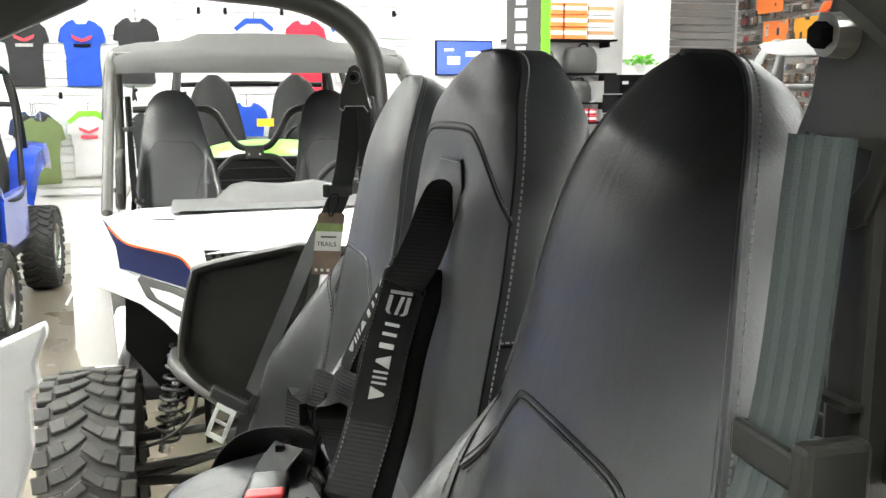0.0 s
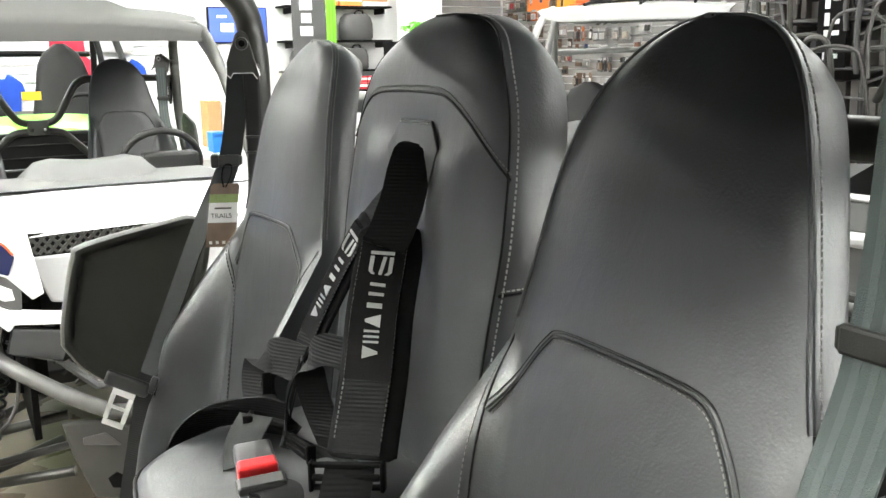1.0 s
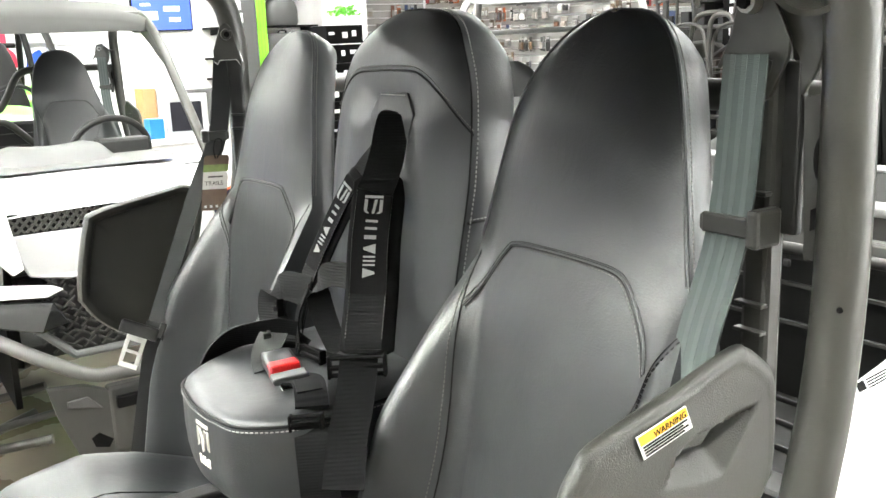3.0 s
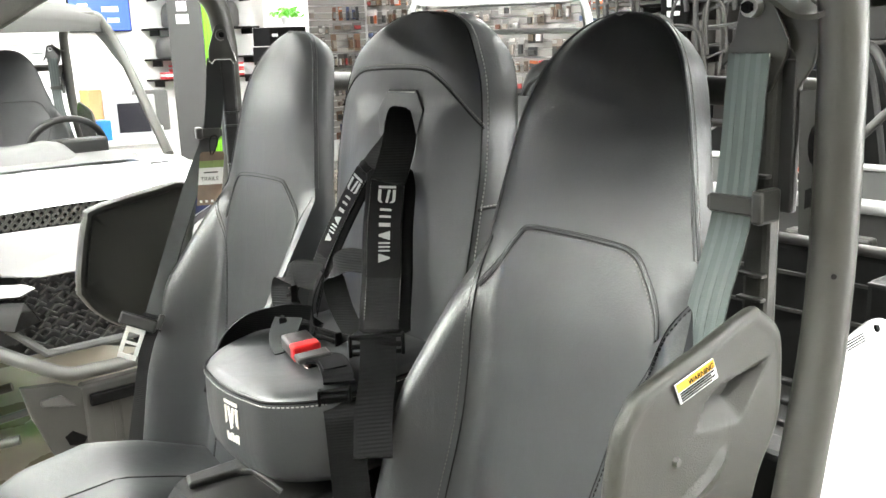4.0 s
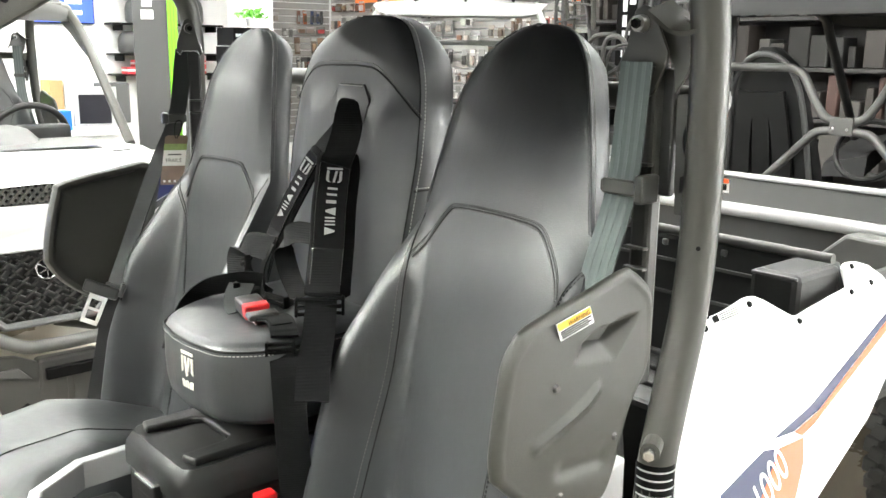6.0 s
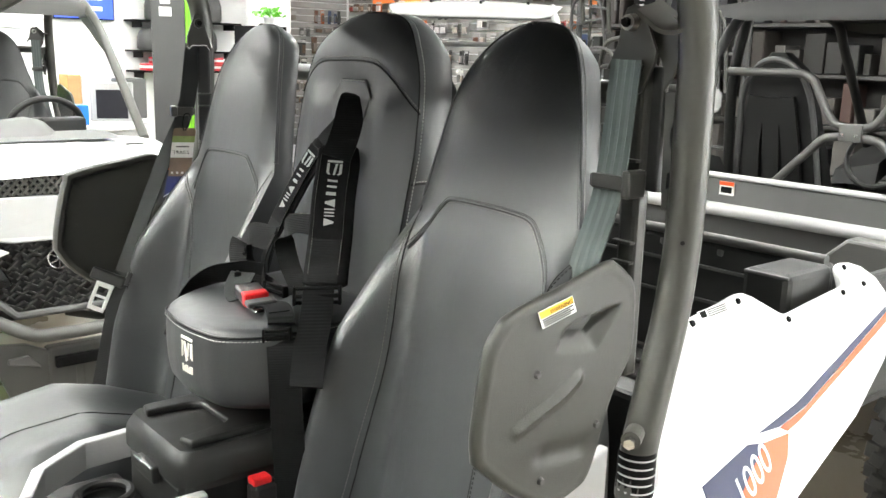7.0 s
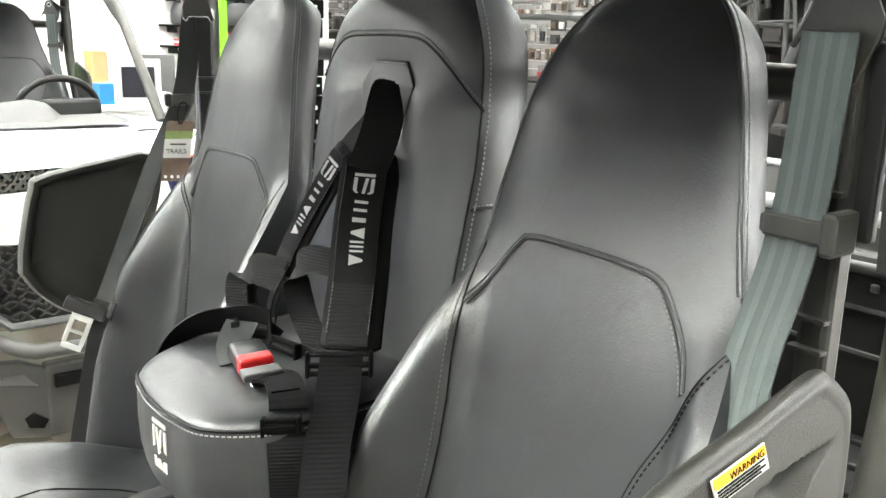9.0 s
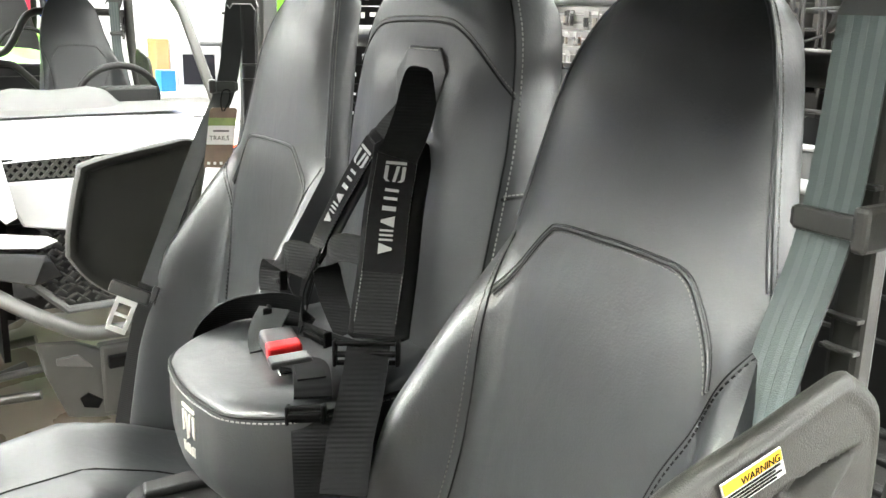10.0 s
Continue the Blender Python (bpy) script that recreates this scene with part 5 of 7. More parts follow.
def hang_tag():
    t = thing("hang_tag", pose(0, 0, 0), "brown and white paper hang tag on a black cord", "tag")
    u, o = Vector((0.45, 0.89, 0)), Vector((-0.612, -0.062, 1.283))
    n = Vector((0.89, -0.45, 0))

    def lay(a, b, h):
        return o + u * (a - 0.15 * b) + n * (0.035 + h) + Vector((0, 0, -b))
    BROWN = mat("brown card", (0.16, 0.11, 0.08), 0.6, spot=0.3, spot_scale=60)
    part("card", slab(bmesh.new(), [(-0.022, 0.004), (-0.018, 0.0), (0.022, 0.0), (0.026, 0.004), (0.026, 0.108), (-0.022, 0.108)], lay, 0.001), BROWN, t, "brown printed card")
    part("photo_band", slab(bmesh.new(), [(-0.022, 0.018), (0.026, 0.018), (0.026, 0.032), (-0.022, 0.032)], lambda a, b, h: lay(a, b, 0.001 + h), 0.0005), mat("green print", (0.22, 0.30, 0.10), 0.6, spot=0.4, spot_scale=80), t)
    part("white_band", slab(bmesh.new(), [(-0.022, 0.032), (0.026, 0.032), (0.026, 0.066), (-0.022, 0.066)], lambda a, b, h: lay(a, b, 0.001 + h), 0.0005), LABELWHITE, t)
    part("print_line", slab(bmesh.new(), [(-0.012, 0.040), (0.016, 0.040), (0.016, 0.043), (-0.012, 0.043)], lambda a, b, h: lay(a, b, 0.0016 + h), 0.0004), GREYBODY, t)
    cu = bpy.data.curves.new("tag_text", "FONT")
    cu.body, cu.size, cu.extrude = "TRAILS", 0.0115, 0.0002
    cu.materials.append(FLATBLACK)
    w = new("tag_text", cu)
    m = Matrix((u, Vector((0, 0, 1)), n)).transposed().to_4x4()
    m.translation = lay(-0.017, 0.058, 0.002)
    w.matrix_basis = m
    w.parent = t
    bm = bmesh.new()
    for k in range(4):
        add_box(bm, lay(-0.014 + 0.011 * k, 0.1, 0.0012), (0.005, 0.005, 0.001), Matrix((u, Vector((0, 0, 1)), n)).transposed())
    part("icons", bm, LABELWHITE, t)
    tube("cord", [lay(0.0, 0.006, 0.002), lay(-0.004, -0.012, 0.006), lay(-0.002, -0.03, 0.004), lay(0.008, -0.03, -0.004), lay(0.01, -0.012, 0.0), lay(0.003, 0.006, 0.002)], 0.0012, FLATBLACK, t, seg=6)


hang_tag()


def brand_blocks(bm, lay, x0, x1, h, slant=True):
    """A row of five plain blocks along a, from x0 to x1, h wide across."""
    w = (x1 - x0) / 5
    for k in range(5):
        a, b = x0 + k * w + 0.12 * w, x0 + (k + 1) * w - 0.06 * w
        t = 0.2 * w
        out = [(a, -h / 2), (b, -h / 2), (b, h / 2), (a, h / 2)]
        if k == 0:
            for o in ([(a, -h / 2), (a + t, -h / 2), (a + t, h / 2), (a, h / 2)], [(b - t, -h / 2), (b, -h / 2), (b, h / 2), (b - t, h / 2)]):
                slab(bm, o, lay, 0.0008)
        elif k == 1:
            slab(bm, [(a + 0.3 * w, -h / 2), (a + 0.62 * w, -h / 2), (a + 0.62 * w, h / 2), (a + 0.3 * w, h / 2)], lay, 0.0008)
        elif k == 2:
            slab(bm, [(a, h / 2), (b, h / 2), ((a + b) / 2 + t * 0.4, -h / 2), ((a + b) / 2 - t * 0.4, -h / 2)], lay, 0.0008)
        elif k == 3:
            for j in range(3):
                c = a + (b - a - t * 0.7) * j / 2
                slab(bm, [(c, -h / 2), (c + t * 0.7, -h / 2), (c + t * 0.7, h / 2), (c, h / 2)], lay, 0.0008)
        else:
            slab(bm, [(a, -h / 2), (b, -h / 2), ((a + b) / 2 + t * 0.4, h / 2), ((a + b) / 2 - t * 0.4, h / 2)], lay, 0.0008)
    return bm


def emblem_blocks(bm, lay, c, r):
    """A plain shield of three bars, r its half size, along a."""
    slab(bm, [(c - r, -r), (c - r * 0.72, -r), (c - r * 0.72, r), (c - r, r)], lay, 0.0008)
    for s in (1, -1):
        slab(bm, [(c - r * 0.55, s * r), (c - r * 0.55, s * r * 0.66), (c + r * 0.75, s * r * 0.66), (c + r, s * r * 0.4), (c + r, s * r * 0.72), (c + r * 0.75, s * r)], lay, 0.0008)
        slab(bm, [(c - r * 0.55, s * r * 0.40), (c - r * 0.55, s * r * 0.1), (c + r, -s * r * 0.12), (c + r, s * r * 0.16)], lay, 0.0008) if s > 0 else None
    return bm


def harness():
    """The middle seat's harness: two padded shoulder straps, lap straps, buckle and tails."""
    h = thing("safety_harness", pose(0, 0, 0), "black webbing harness with padded straps and a red buckle button", "harness")

    def padded(path, side, logo_from, pad_w=0.074, off=0.004):
        line = smooth_line(path, 6)
        sd = Vector(side).normalized()
        rows = []
        for i, p in enumerate(line):
            d = (line[min(i + 1, len(line) - 1)] - line[max(i - 1, 0)]).normalized()
            s2 = (sd - sd.dot(d) * d).normalized()
            n = s2.cross(d)
            n = -n if n.y > 0 else n
            e = 0.8 if i in (0, len(line) - 1) else 1.0
            rows.append([p + s2 * (off + pad_w * 0.5 * a * e) + n * 0.0042 * b * e for a, b in ((-1, -0.7), (-0.985, -0.2), (-0.92, 0.25), (-0.78, 0.5), (-0.68, 0.95), (-0.3, 1.2), (0.3, 1.2), (0.60, 0.95), (0.74, 0.5), (0.92, 0.25), (0.985, -0.2), (1, -0.7), (0.9, -1.1), (0, -1.3), (-0.9, -1.1))])
        pad = loft("shoulder_pad", rows, PADBLACK, h, "black padded sleeve", closed=True)

        def lay(a, b, k):
            """a: metres along the strap from its top; b across it."""
            run = 0
            for p, q in zip(line, line[1:]):
                dd = (q - p).length
                if run + dd >= a:
                    break
                run += dd
            d = (q - p).normalized()
            s2 = (sd - sd.dot(d) * d).normalized()
            n = s2.cross(d)
            n = -n if n.y > 0 else n
            return p + d * (a - run) + s2 * b + n * (0.0060 + k)
        total = sum((b - a).length for a, b in zip(line, line[1:]))
        web = min(0.05, pad_w * 0.66)
        part("sleeve_web", strip(bmesh.new(), [lay(0.012 + (total - 0.016) * k / 14, 0, 0) for k in range(15)], side, web, 0.0016, 0), WEBBLACK, pad, "", True)
        part("print_patch", strip(bmesh.new(), [lay(0.014 + (logo_from + 0.136) * k / 12, 0, 0.0012) for k in range(13)], side, web + 0.0005, 0.001, 0), PADBLACK, pad, "", True)
        bm = emblem_blocks(bmesh.new(), lambda a, b, k: lay(a, b, k + 0.0022), logo_from + 0.025, 0.0128)
        brand_blocks(bm, lambda a, b, k: lay(a, b, k + 0.0022), logo_from + 0.045, logo_from + 0.128, min(0.0165, pad_w * 0.25))
        part("print", bm, LOGO, pad, "pale grey printed mark")
        for b in (-web / 2, web / 2):
            stitches([lay(0.02 + 0.004 * k, b, 0.001) for k in range(int((total - 0.03) / 0.004))], 0.005, 0.003, 0.0006, DARKTHREAD, pad)
        return pad
    right = (0.63, 0.78, 0)
    # webbing out of the slot, over the padded sleeves
    part("strap", strip(bmesh.new(), [(0.024, 0.004, 1.386), (0.029, -0.034, 1.388), (0.036, -0.049, 1.368), (0.045, -0.063, 1.335), (0.051, -0.080, 1.303), (0.057, -0.094, 1.285)], [(0.9, 0.3, 0), (0.85, 0.5, 0), (0.75, 0.65, 0), (0.66, 0.75, 0), (0.63, 0.78, 0), (0.63, 0.78, 0)], 0.05), WEBBLACK, h, "black webbing", True)
    part("strap", strip(bmesh.new(), [(0.008, 0.004, 1.362), (0.004, -0.032, 1.358), (-0.004, -0.050, 1.336), (-0.014, -0.068, 1.312), (-0.025, -0.082, 1.285)], (0.97, 0.12, 0), 0.036), WEBBLACK, h, "black webbing", True)
    padded([(0.039, -0.079, 1.302), (0.052, -0.091, 1.272), (0.070, -0.112, 1.22), (0.090, -0.131, 1.16), (0.112, -0.153, 1.11), (0.124, -0.164, 1.086)], right, 0.018)
    padded([(-0.019, -0.072, 1.302), (-0.034, -0.086, 1.270), (-0.053, -0.110, 1.215), (-0.067, -0.128, 1.170), (-0.078, -0.141, 1.132)], (0.97, 0.12, 0), 0.012, 0.050, 0.0)
    # ribbed webbing under the right pad, its adjuster, and the tail
    part("loop", strip(bmesh.new(), [(0.075, -0.14, 1.175), (0.03, -0.158, 1.175), (0.005, -0.165, 1.15), (0.01, -0.158, 1.10), (0.03, -0.15, 1.06)], (0.1, 0.3, 1), 0.035), WEBBLACK, h, "", True)

    def adjuster(c, u, w, hh):
        u = Vector(u).normalized()
        n = Vector((0, 0, 1)).cross(u)
        n = -n if n.y > 0 else n
        m = Matrix((u, n, Vector((0, 0, 1)))).transposed()
        bm = bmesh.new()
        c = Vector(c)
        for dz in (-hh / 2, hh / 2):
            add_box(bm, c + Vector((0, 0, dz)), (w, 0.006, 0.006), m, 0.002)
        add_box(bm, c + n * 0.004, (w * 0.95, 0.006, 0.007), m, 0.002)
        for k in (-1, 1):
            add_box(bm, c + u * k * w / 2, (0.005, 0.012, hh + 0.008), m, 0.002)
        part("adjuster", bm, FLATBLACK, h, "black steel strap adjuster")
    adjuster((0.131, -0.178, 1.074), (0.63, 0.78, 0.05), 0.074, 0.024)
    part("tail", strip(bmesh.new(), [(0.127, -0.172, 1.084), (0.148, -0.188, 1.064), (0.178, -0.212, 1.040), (0.205, -0.238, 1.012), (0.241, -0.266, 0.970)], (0.5, 0.86, 0), 0.05, 0.004), WEBBLACK, h, "black webbing tail", True)
    part("strap", strip(bmesh.new(), [(0.165, -0.262, 1.022), (0.18, -0.268, 0.99), (0.187, -0.268, 0.9), (0.19, -0.262, 0.78), (0.19, -0.25, 0.64)], (0.5, 0.86, 0), 0.05), WEBBLACK, h, "black webbing", True)
    # lap strap on the far side: loop over the cushion edge
    part("strap", strip(bmesh.new(), [(-0.050, -0.172, 1.072), (-0.075, -0.187, 1.074), (-0.102, -0.210, 1.070), (-0.126, -0.240, 1.062), (-0.146, -0.266, 1.040), (-0.158, -0.286, 1.00), (-0.165, -0.300, 0.955)], [(0.0, -0.30, 0.95), (0.0, -0.35, 0.93), (0.1, -0.45, 0.88), (0.2, -0.6, 0.7), (0.35, -0.8, 0.4), (0.45, -0.89, 0), (0.45, -0.89, 0)], 0.042), WEBBLACK, h, "black webbing", True)
    adjuster((-0.108, -0.18, 1.098), (0.85, -0.2, 0.3), 0.055, 0.02)
    adjuster((-0.09, -0.205, 1.06), (0.8, -0.4, 0.1), 0.05, 0.022)
    part("loop", strip(bmesh.new(), [(-0.06, -0.15, 1.13), (-0.095, -0.17, 1.135), (-0.11, -0.185, 1.115), (-0.10, -0.19, 1.085), (-0.07, -0.185, 1.06), (-0.04, -0.175, 1.045)], (0.35, 0.6, 0.75), 0.045), WEBBLACK, h, "", True)
    part("loop", strip(bmesh.new(), [(-0.06, -0.148, 1.14), (-0.066, -0.165, 1.10), (-0.05, -0.178, 1.06), (-0.03, -0.19, 1.045)], (0.8, -0.3, 0), 0.034), WEBBLACK, h, "", True)
    part("strap", strip(bmesh.new(), [(-0.03, -0.19, 1.052), (0.02, -0.165, 1.045), (0.09, -0.15, 1.05)], (0.2, 0.3, 0.9), 0.03), WEBBLACK, h, "", True)
    adjuster((0.0, -0.178, 1.052), (0.95, 0.1, 0), 0.05, 0.02)
    adjuster((-0.025, -0.172, 1.115), (0.2, 0.2, 1), 0.05, 0.016)
    # webbing into the buckle, buckle with its button, and the far-side tongue
    part("strap", strip(bmesh.new(), [(-0.07, -0.205, 1.075), (-0.052, -0.225, 1.06), (-0.03, -0.236, 1.05), (-0.005, -0.243, 1.047)], (0.45, 0.8, 0.15), 0.044), WEBDARK, h, "dark grey webbing", True)
    ax = Vector((0.97, -0.20, -0.08)).normalized()
    sy = Vector((0.20, 0.97, 0.05)).normalized()
    m = Matrix((ax, sy, ax.cross(sy))).transposed()
    c = Vector((0.016, -0.236, 1.060))
    b = part("buckle", add_box(bmesh.new(), c, (0.052, 0.042, 0.022), m, 0.005, 3), CASE, h, "grey buckle housing", True)
    part("button", add_box(bmesh.new(), c + ax * 0.026 + Vector((0, 0, 0.001)), (0.022, 0.042, 0.0235), m, 0.004, 3), RED, b, "red release button")
    part("tongue", add_box(bmesh.new(), c + ax * 0.052 - Vector((0, 0, 0.006)), (0.04, 0.03, 0.003), m, 0.001, 1), STEEL, b, "steel tongue")
    part("tongue_cover", add_box(bmesh.new(), c + ax * 0.058 + Vector((0, 0, 0.004)), (0.026, 0.050, 0.010), m, 0.004), CASE, b)
    part("strap", strip(bmesh.new(), [c + ax * 0.055, (0.098, -0.236, 1.058), (0.138, -0.250, 1.056), (0.160, -0.260, 1.048)], sy, 0.042, 0.004), WEBBLACK, h, "black webbing", True)
    part("strap", strip(bmesh.new(), [(0.100, -0.238, 1.062), (0.118, -0.244, 1.061), (0.136, -0.250, 1.0595)], sy, 0.032, 0.002), WEBBLACK, h, "black webbing", True)
    adjuster((0.166, -0.272, 1.034), (0.6, 0.75, 0.1), 0.04, 0.014)


harness()


def cushion_mark():
    """The stitched mark on the front of the middle cushion."""
    bm = bmesh.new()

    def lay(a, b, h):
        x = 0.030 + a * 0.78
        y = -0.3585 + 1.9 * (x - 0.012) ** 2 - h
        return Vector((x, y, 1.010 - b * 0.95))
    o = 0.0
    slab(bm, [(-0.022, 0.0), (0.022, 0.0), (0.022, 0.005), (-0.022, 0.005)], lay, 0.0015)
    for s in (1, -1):
        slab(bm, [(s * 0.022, 0.009), (s * 0.0155, 0.009), (s * 0.0155, 0.034), (s * 0.022, 0.038)], lay, 0.0015)
    slab(bm, [(-0.011, 0.009), (-0.005, 0.009), (0.003, 0.04), (-0.004, 0.044)], lay, 0.0015)
    slab(bm, [(0.011, 0.009), (0.005, 0.009), (0.001, 0.03), (0.005, 0.034)], lay, 0.0015)
    for k in range(5):
        x = -0.021 + 0.0087 * k
        slab(bm, [(x, 0.053 if k % 2 else 0.05), (x + 0.0065, 0.05), (x + 0.006, 0.063), (x + 0.001, 0.061)], lay, 0.0015)
    ob = part("cushion_mark", bm, mat("cream stitching", (0.62, 0.60, 0.54), 0.6, bump=0.4, scale=500), bpy.data.objects["center_seat"], "pale stitched mark")
    ob.matrix_parent_inverse = bpy.data.objects["center_seat"].matrix_basis.inverted()


cushion_mark()

# ---- walls with goods ----
SLATGREY = mat("grey slatwall", (0.32, 0.31, 0.30), 0.5, spot=0.1)
SLAT = mat("white slatwall", (0.80, 0.80, 0.80), 0.4, spot=0.03)
BLACKCOTTON = mat("black cotton", (0.02, 0.02, 0.022), 0.85, bump=0.4, spot=0.2)
WHITECOTTON = mat("white cotton", (0.52, 0.52, 0.52), 0.85, bump=0.4, spot=0.06)
REDCOTTON = mat("red cotton", (0.55, 0.02, 0.05), 0.85, bump=0.4, spot=0.15)
GREENCOTTON = mat("olive cotton", (0.12, 0.16, 0.06), 0.85, bump=0.4, spot=0.15)
NAVYCOTTON = mat("navy cotton", (0.03, 0.05, 0.12), 0.85, bump=0.4, spot=0.15)
REDPRINT = mat("red print", (0.75, 0.03, 0.05), 0.5)
CARDORANGE = mat("orange card", (0.85, 0.22, 0.05), 0.5, spot=0.08)
CARDAMBER = mat("amber card", (0.75, 0.32, 0.03), 0.5, spot=0.1)
CASEDARK = mat("black shelf backing", (0.042, 0.040, 0.038), 0.7, spot=0.3)
CASEGREY = mat("dark grey case", (0.06, 0.06, 0.06), 0.5, spot=0.15, bump=0.2)
BROWNCARD = mat("brown cardboard", (0.42, 0.24, 0.11), 0.8, spot=0.1, spot_scale=20)
REDBOX = mat("red box", (0.6, 0.03, 0.04), 0.45, spot=0.1)
BLUEPLASTIC = mat("blue plastic", (0.01, 0.16, 0.55), 0.4, spot=0.08)
SCREEN = mat("dark screen", (0.02, 0.02, 0.025), 0.15)
TVGLOW = mat("lit screen", (0.03, 0.06, 0.30), 0.2, emit=1.5)
TVPALE = mat("lit picture", (0.45, 0.5, 0.6), 0.2, emit=1.2)
LEAF = mat("bright leaf", (0.12, 0.50, 0.02), 0.4, spot=0.2, spot_scale=40)
STANDEE = mat("graphite board", (0.055, 0.055, 0.055), 0.5, spot=0.05)


def islands(name, colors, rough=0.5):
    """A material whose colour differs from piece to piece of one mesh."""
    m = bpy.data.materials.new(name)
    m.use_nodes = True
    nt = m.node_tree
    g = nt.nodes.new("ShaderNodeNewGeometry")
    r = nt.nodes.new("ShaderNodeValToRGB")
    r.color_ramp.interpolation = "CONSTANT"
    e = r.color_ramp.elements
    e[0].color, e[1].color = (*colors[0], 1), (*colors[1], 1)
    e[1].position = 1 / len(colors)
    for k, c in enumerate(colors[2:], 2):
        n = e.new(k / len(colors))
        n.color = (*c, 1)
    nt.links.new(g.outputs["Random Per Island"], r.inputs[0])
    nt.links.new(r.outputs[0], nt.nodes["Principled BSDF"].inputs["Base Color"])
    nt.nodes["Principled BSDF"].inputs["Roughness"].default_value = rough
    return m


PACKS = [islands("grey packs", [(0.12, 0.118, 0.115), (0.2, 0.195, 0.19), (0.16, 0.155, 0.15)], 0.3), islands("black packs", [(0.012, 0.012, 0.012), (0.03, 0.029, 0.028), (0.05, 0.048, 0.045)], 0.3),
         islands("brown packs", [(0.10, 0.06, 0.035), (0.16, 0.10, 0.06), (0.07, 0.05, 0.035)], 0.4), islands("beige packs", [(0.26, 0.23, 0.20), (0.32, 0.28, 0.25), (0.20, 0.17, 0.15)], 0.4),
         islands("white packs", [(0.45, 0.44, 0.43), (0.36, 0.35, 0.35)], 0.35), islands("red and orange packs", [(0.35, 0.09, 0.02), (0.28, 0.03, 0.03), (0.12, 0.05, 0.03), (0.02, 0.02, 0.022), (0.03, 0.05, 0.12)], 0.35)]
DARKGOODS = islands("dark goods", [(0.010, 0.009, 0.008), (0.022, 0.017, 0.014), (0.006, 0.006, 0.006), (0.04, 0.036, 0.033), (0.05, 0.025, 0.02), (0.012, 0.012, 0.015), (0.03, 0.025, 0.022), (0.075, 0.07, 0.065)], 0.5)


def slatwall(name, along, fixed, a0, a1, z0, z1, axis, pitch=0.095, paint=None):
    """Horizontal slats on a wall; axis: the way the wall runs."""
    board = thing(name, pose(0, 0, 0), ("grey" if paint else "white") + " slatted display wall", "display wall", kind="structure")
    me = None
    n = int((z1 - z0) / pitch)
    for k in range(n):
        z = z0 + pitch * (k + 0.5)
        if me is None:
            size = (0.018, a1 - a0, pitch - 0.014) if axis == "y" else (a1 - a0, 0.018, pitch - 0.014)
            bm = add_box(bmesh.new(), (0, 0, 0), size, bevel=0.003)
            me = bpy.data.meshes.new("slat")
            bm.to_mesh(me)
            bm.free()
            me.materials.append(paint or SLAT)
        ob = new("slat", me)
        ob.location = (fixed, (a0 + a1) / 2, z) if axis == "y" else ((a0 + a1) / 2, fixed, z)
        ob.parent = board
    return board


slatwall("display_wall", "y", -10.27, -8.0, 2.35, 0.35, 3.4, "y")
slatwall("display_wall", "y", -10.27, 5.75, 6.84, 0.1, 3.4, "y", 0.095, SLATGREY)
slatwall("display_wall", "x", 6.87, -10.24, -5.3, 0.1, 3.4, "x", 0.095, SLATGREY)
tagged(box("shelf_backing", (-1.4, 6.88, 1.7), (7.8, 0.02, 3.4), CASEDARK), "dark backing panel behind the store shelves", "panel", kind="structure")


def tshirt(x, y, z, material, label, mark=None, trim=None, face=0.0):
    """A T-shirt that hangs flat on a hook; z: its collar."""
    t = thing("t_shirt", pose(x, y, z, 0, 0, 90 + face), label, "t-shirt", "t-shirts on the wall")
    half = [(0.08, 0.0), (0.15, -0.03), (0.225, -0.10), (0.255, -0.25), (0.19, -0.27), (0.178, -0.2), (0.18, -0.5), (0.185, -0.74)]
    out = [(-0.05, -0.05)] + [(0.05, -0.05)] + half + [(-a, b) for a, b in half[::-1]]
    rnd = random.Random(int(y * 100) + 7)
    ph = rnd.uniform(0, 6)

    def lay(a, b, h):
        return Vector((a, -h + 0.012 * math.sin(14 * a + 5 * b + ph) * min(1, -b * 2), b))
    bm = slab(bmesh.new(), out, lambda a, b, h: Vector((a, b, h)), 0.035, 0.012, 2)
    bmesh.ops.triangulate(bm, faces=bm.faces[:])
    bmesh.ops.subdivide_edges(bm, edges=bm.edges[:], cuts=2)
    for v in bm.verts:
        v.co = lay(*v.co)
    part("shirt_body", bm, material, t, "", True)
    if trim:
        part("shirt_trim", slab(bmesh.new(), [(-0.23, -0.10), (-0.1, 0.01), (0.1, 0.01), (0.23, -0.10), (0.20, -0.14), (0.08, -0.05), (-0.08, -0.05), (-0.20, -0.14)], lambda a, b, h: Vector((a, -0.03 - h, b)), 0.012), trim, t)
    if mark:
        bm = bmesh.new()
        for s in (1, -1):
            slab(bm, [(0, -0.22), (s * 0.11, -0.17), (s * 0.10, -0.21), (s * 0.05, -0.235), (0, -0.25)], lambda a, b, h: Vector((a, -0.049 - h, b)), 0.003)
        part("print_wing", bm, mark, t)
        part("print_bar", slab(bmesh.new(), [(-0.09, -0.27), (0.09, -0.27), (0.09, -0.305), (-0.09, -0.305)], lambda a, b, h: Vector((a, -0.049 - h, b)), 0.003), REDPRINT if material is WHITECOTTON else FLATBLACK if material is BLUE else LOGO, t)
    tube("hook", [(0, 0.06, 0.10), (0, -0.01, 0.09), (0, -0.02, 0.03), (0, -0.02, -0.04)], 0.006, STEEL, t, seg=6)
    return t


WX = -10.22
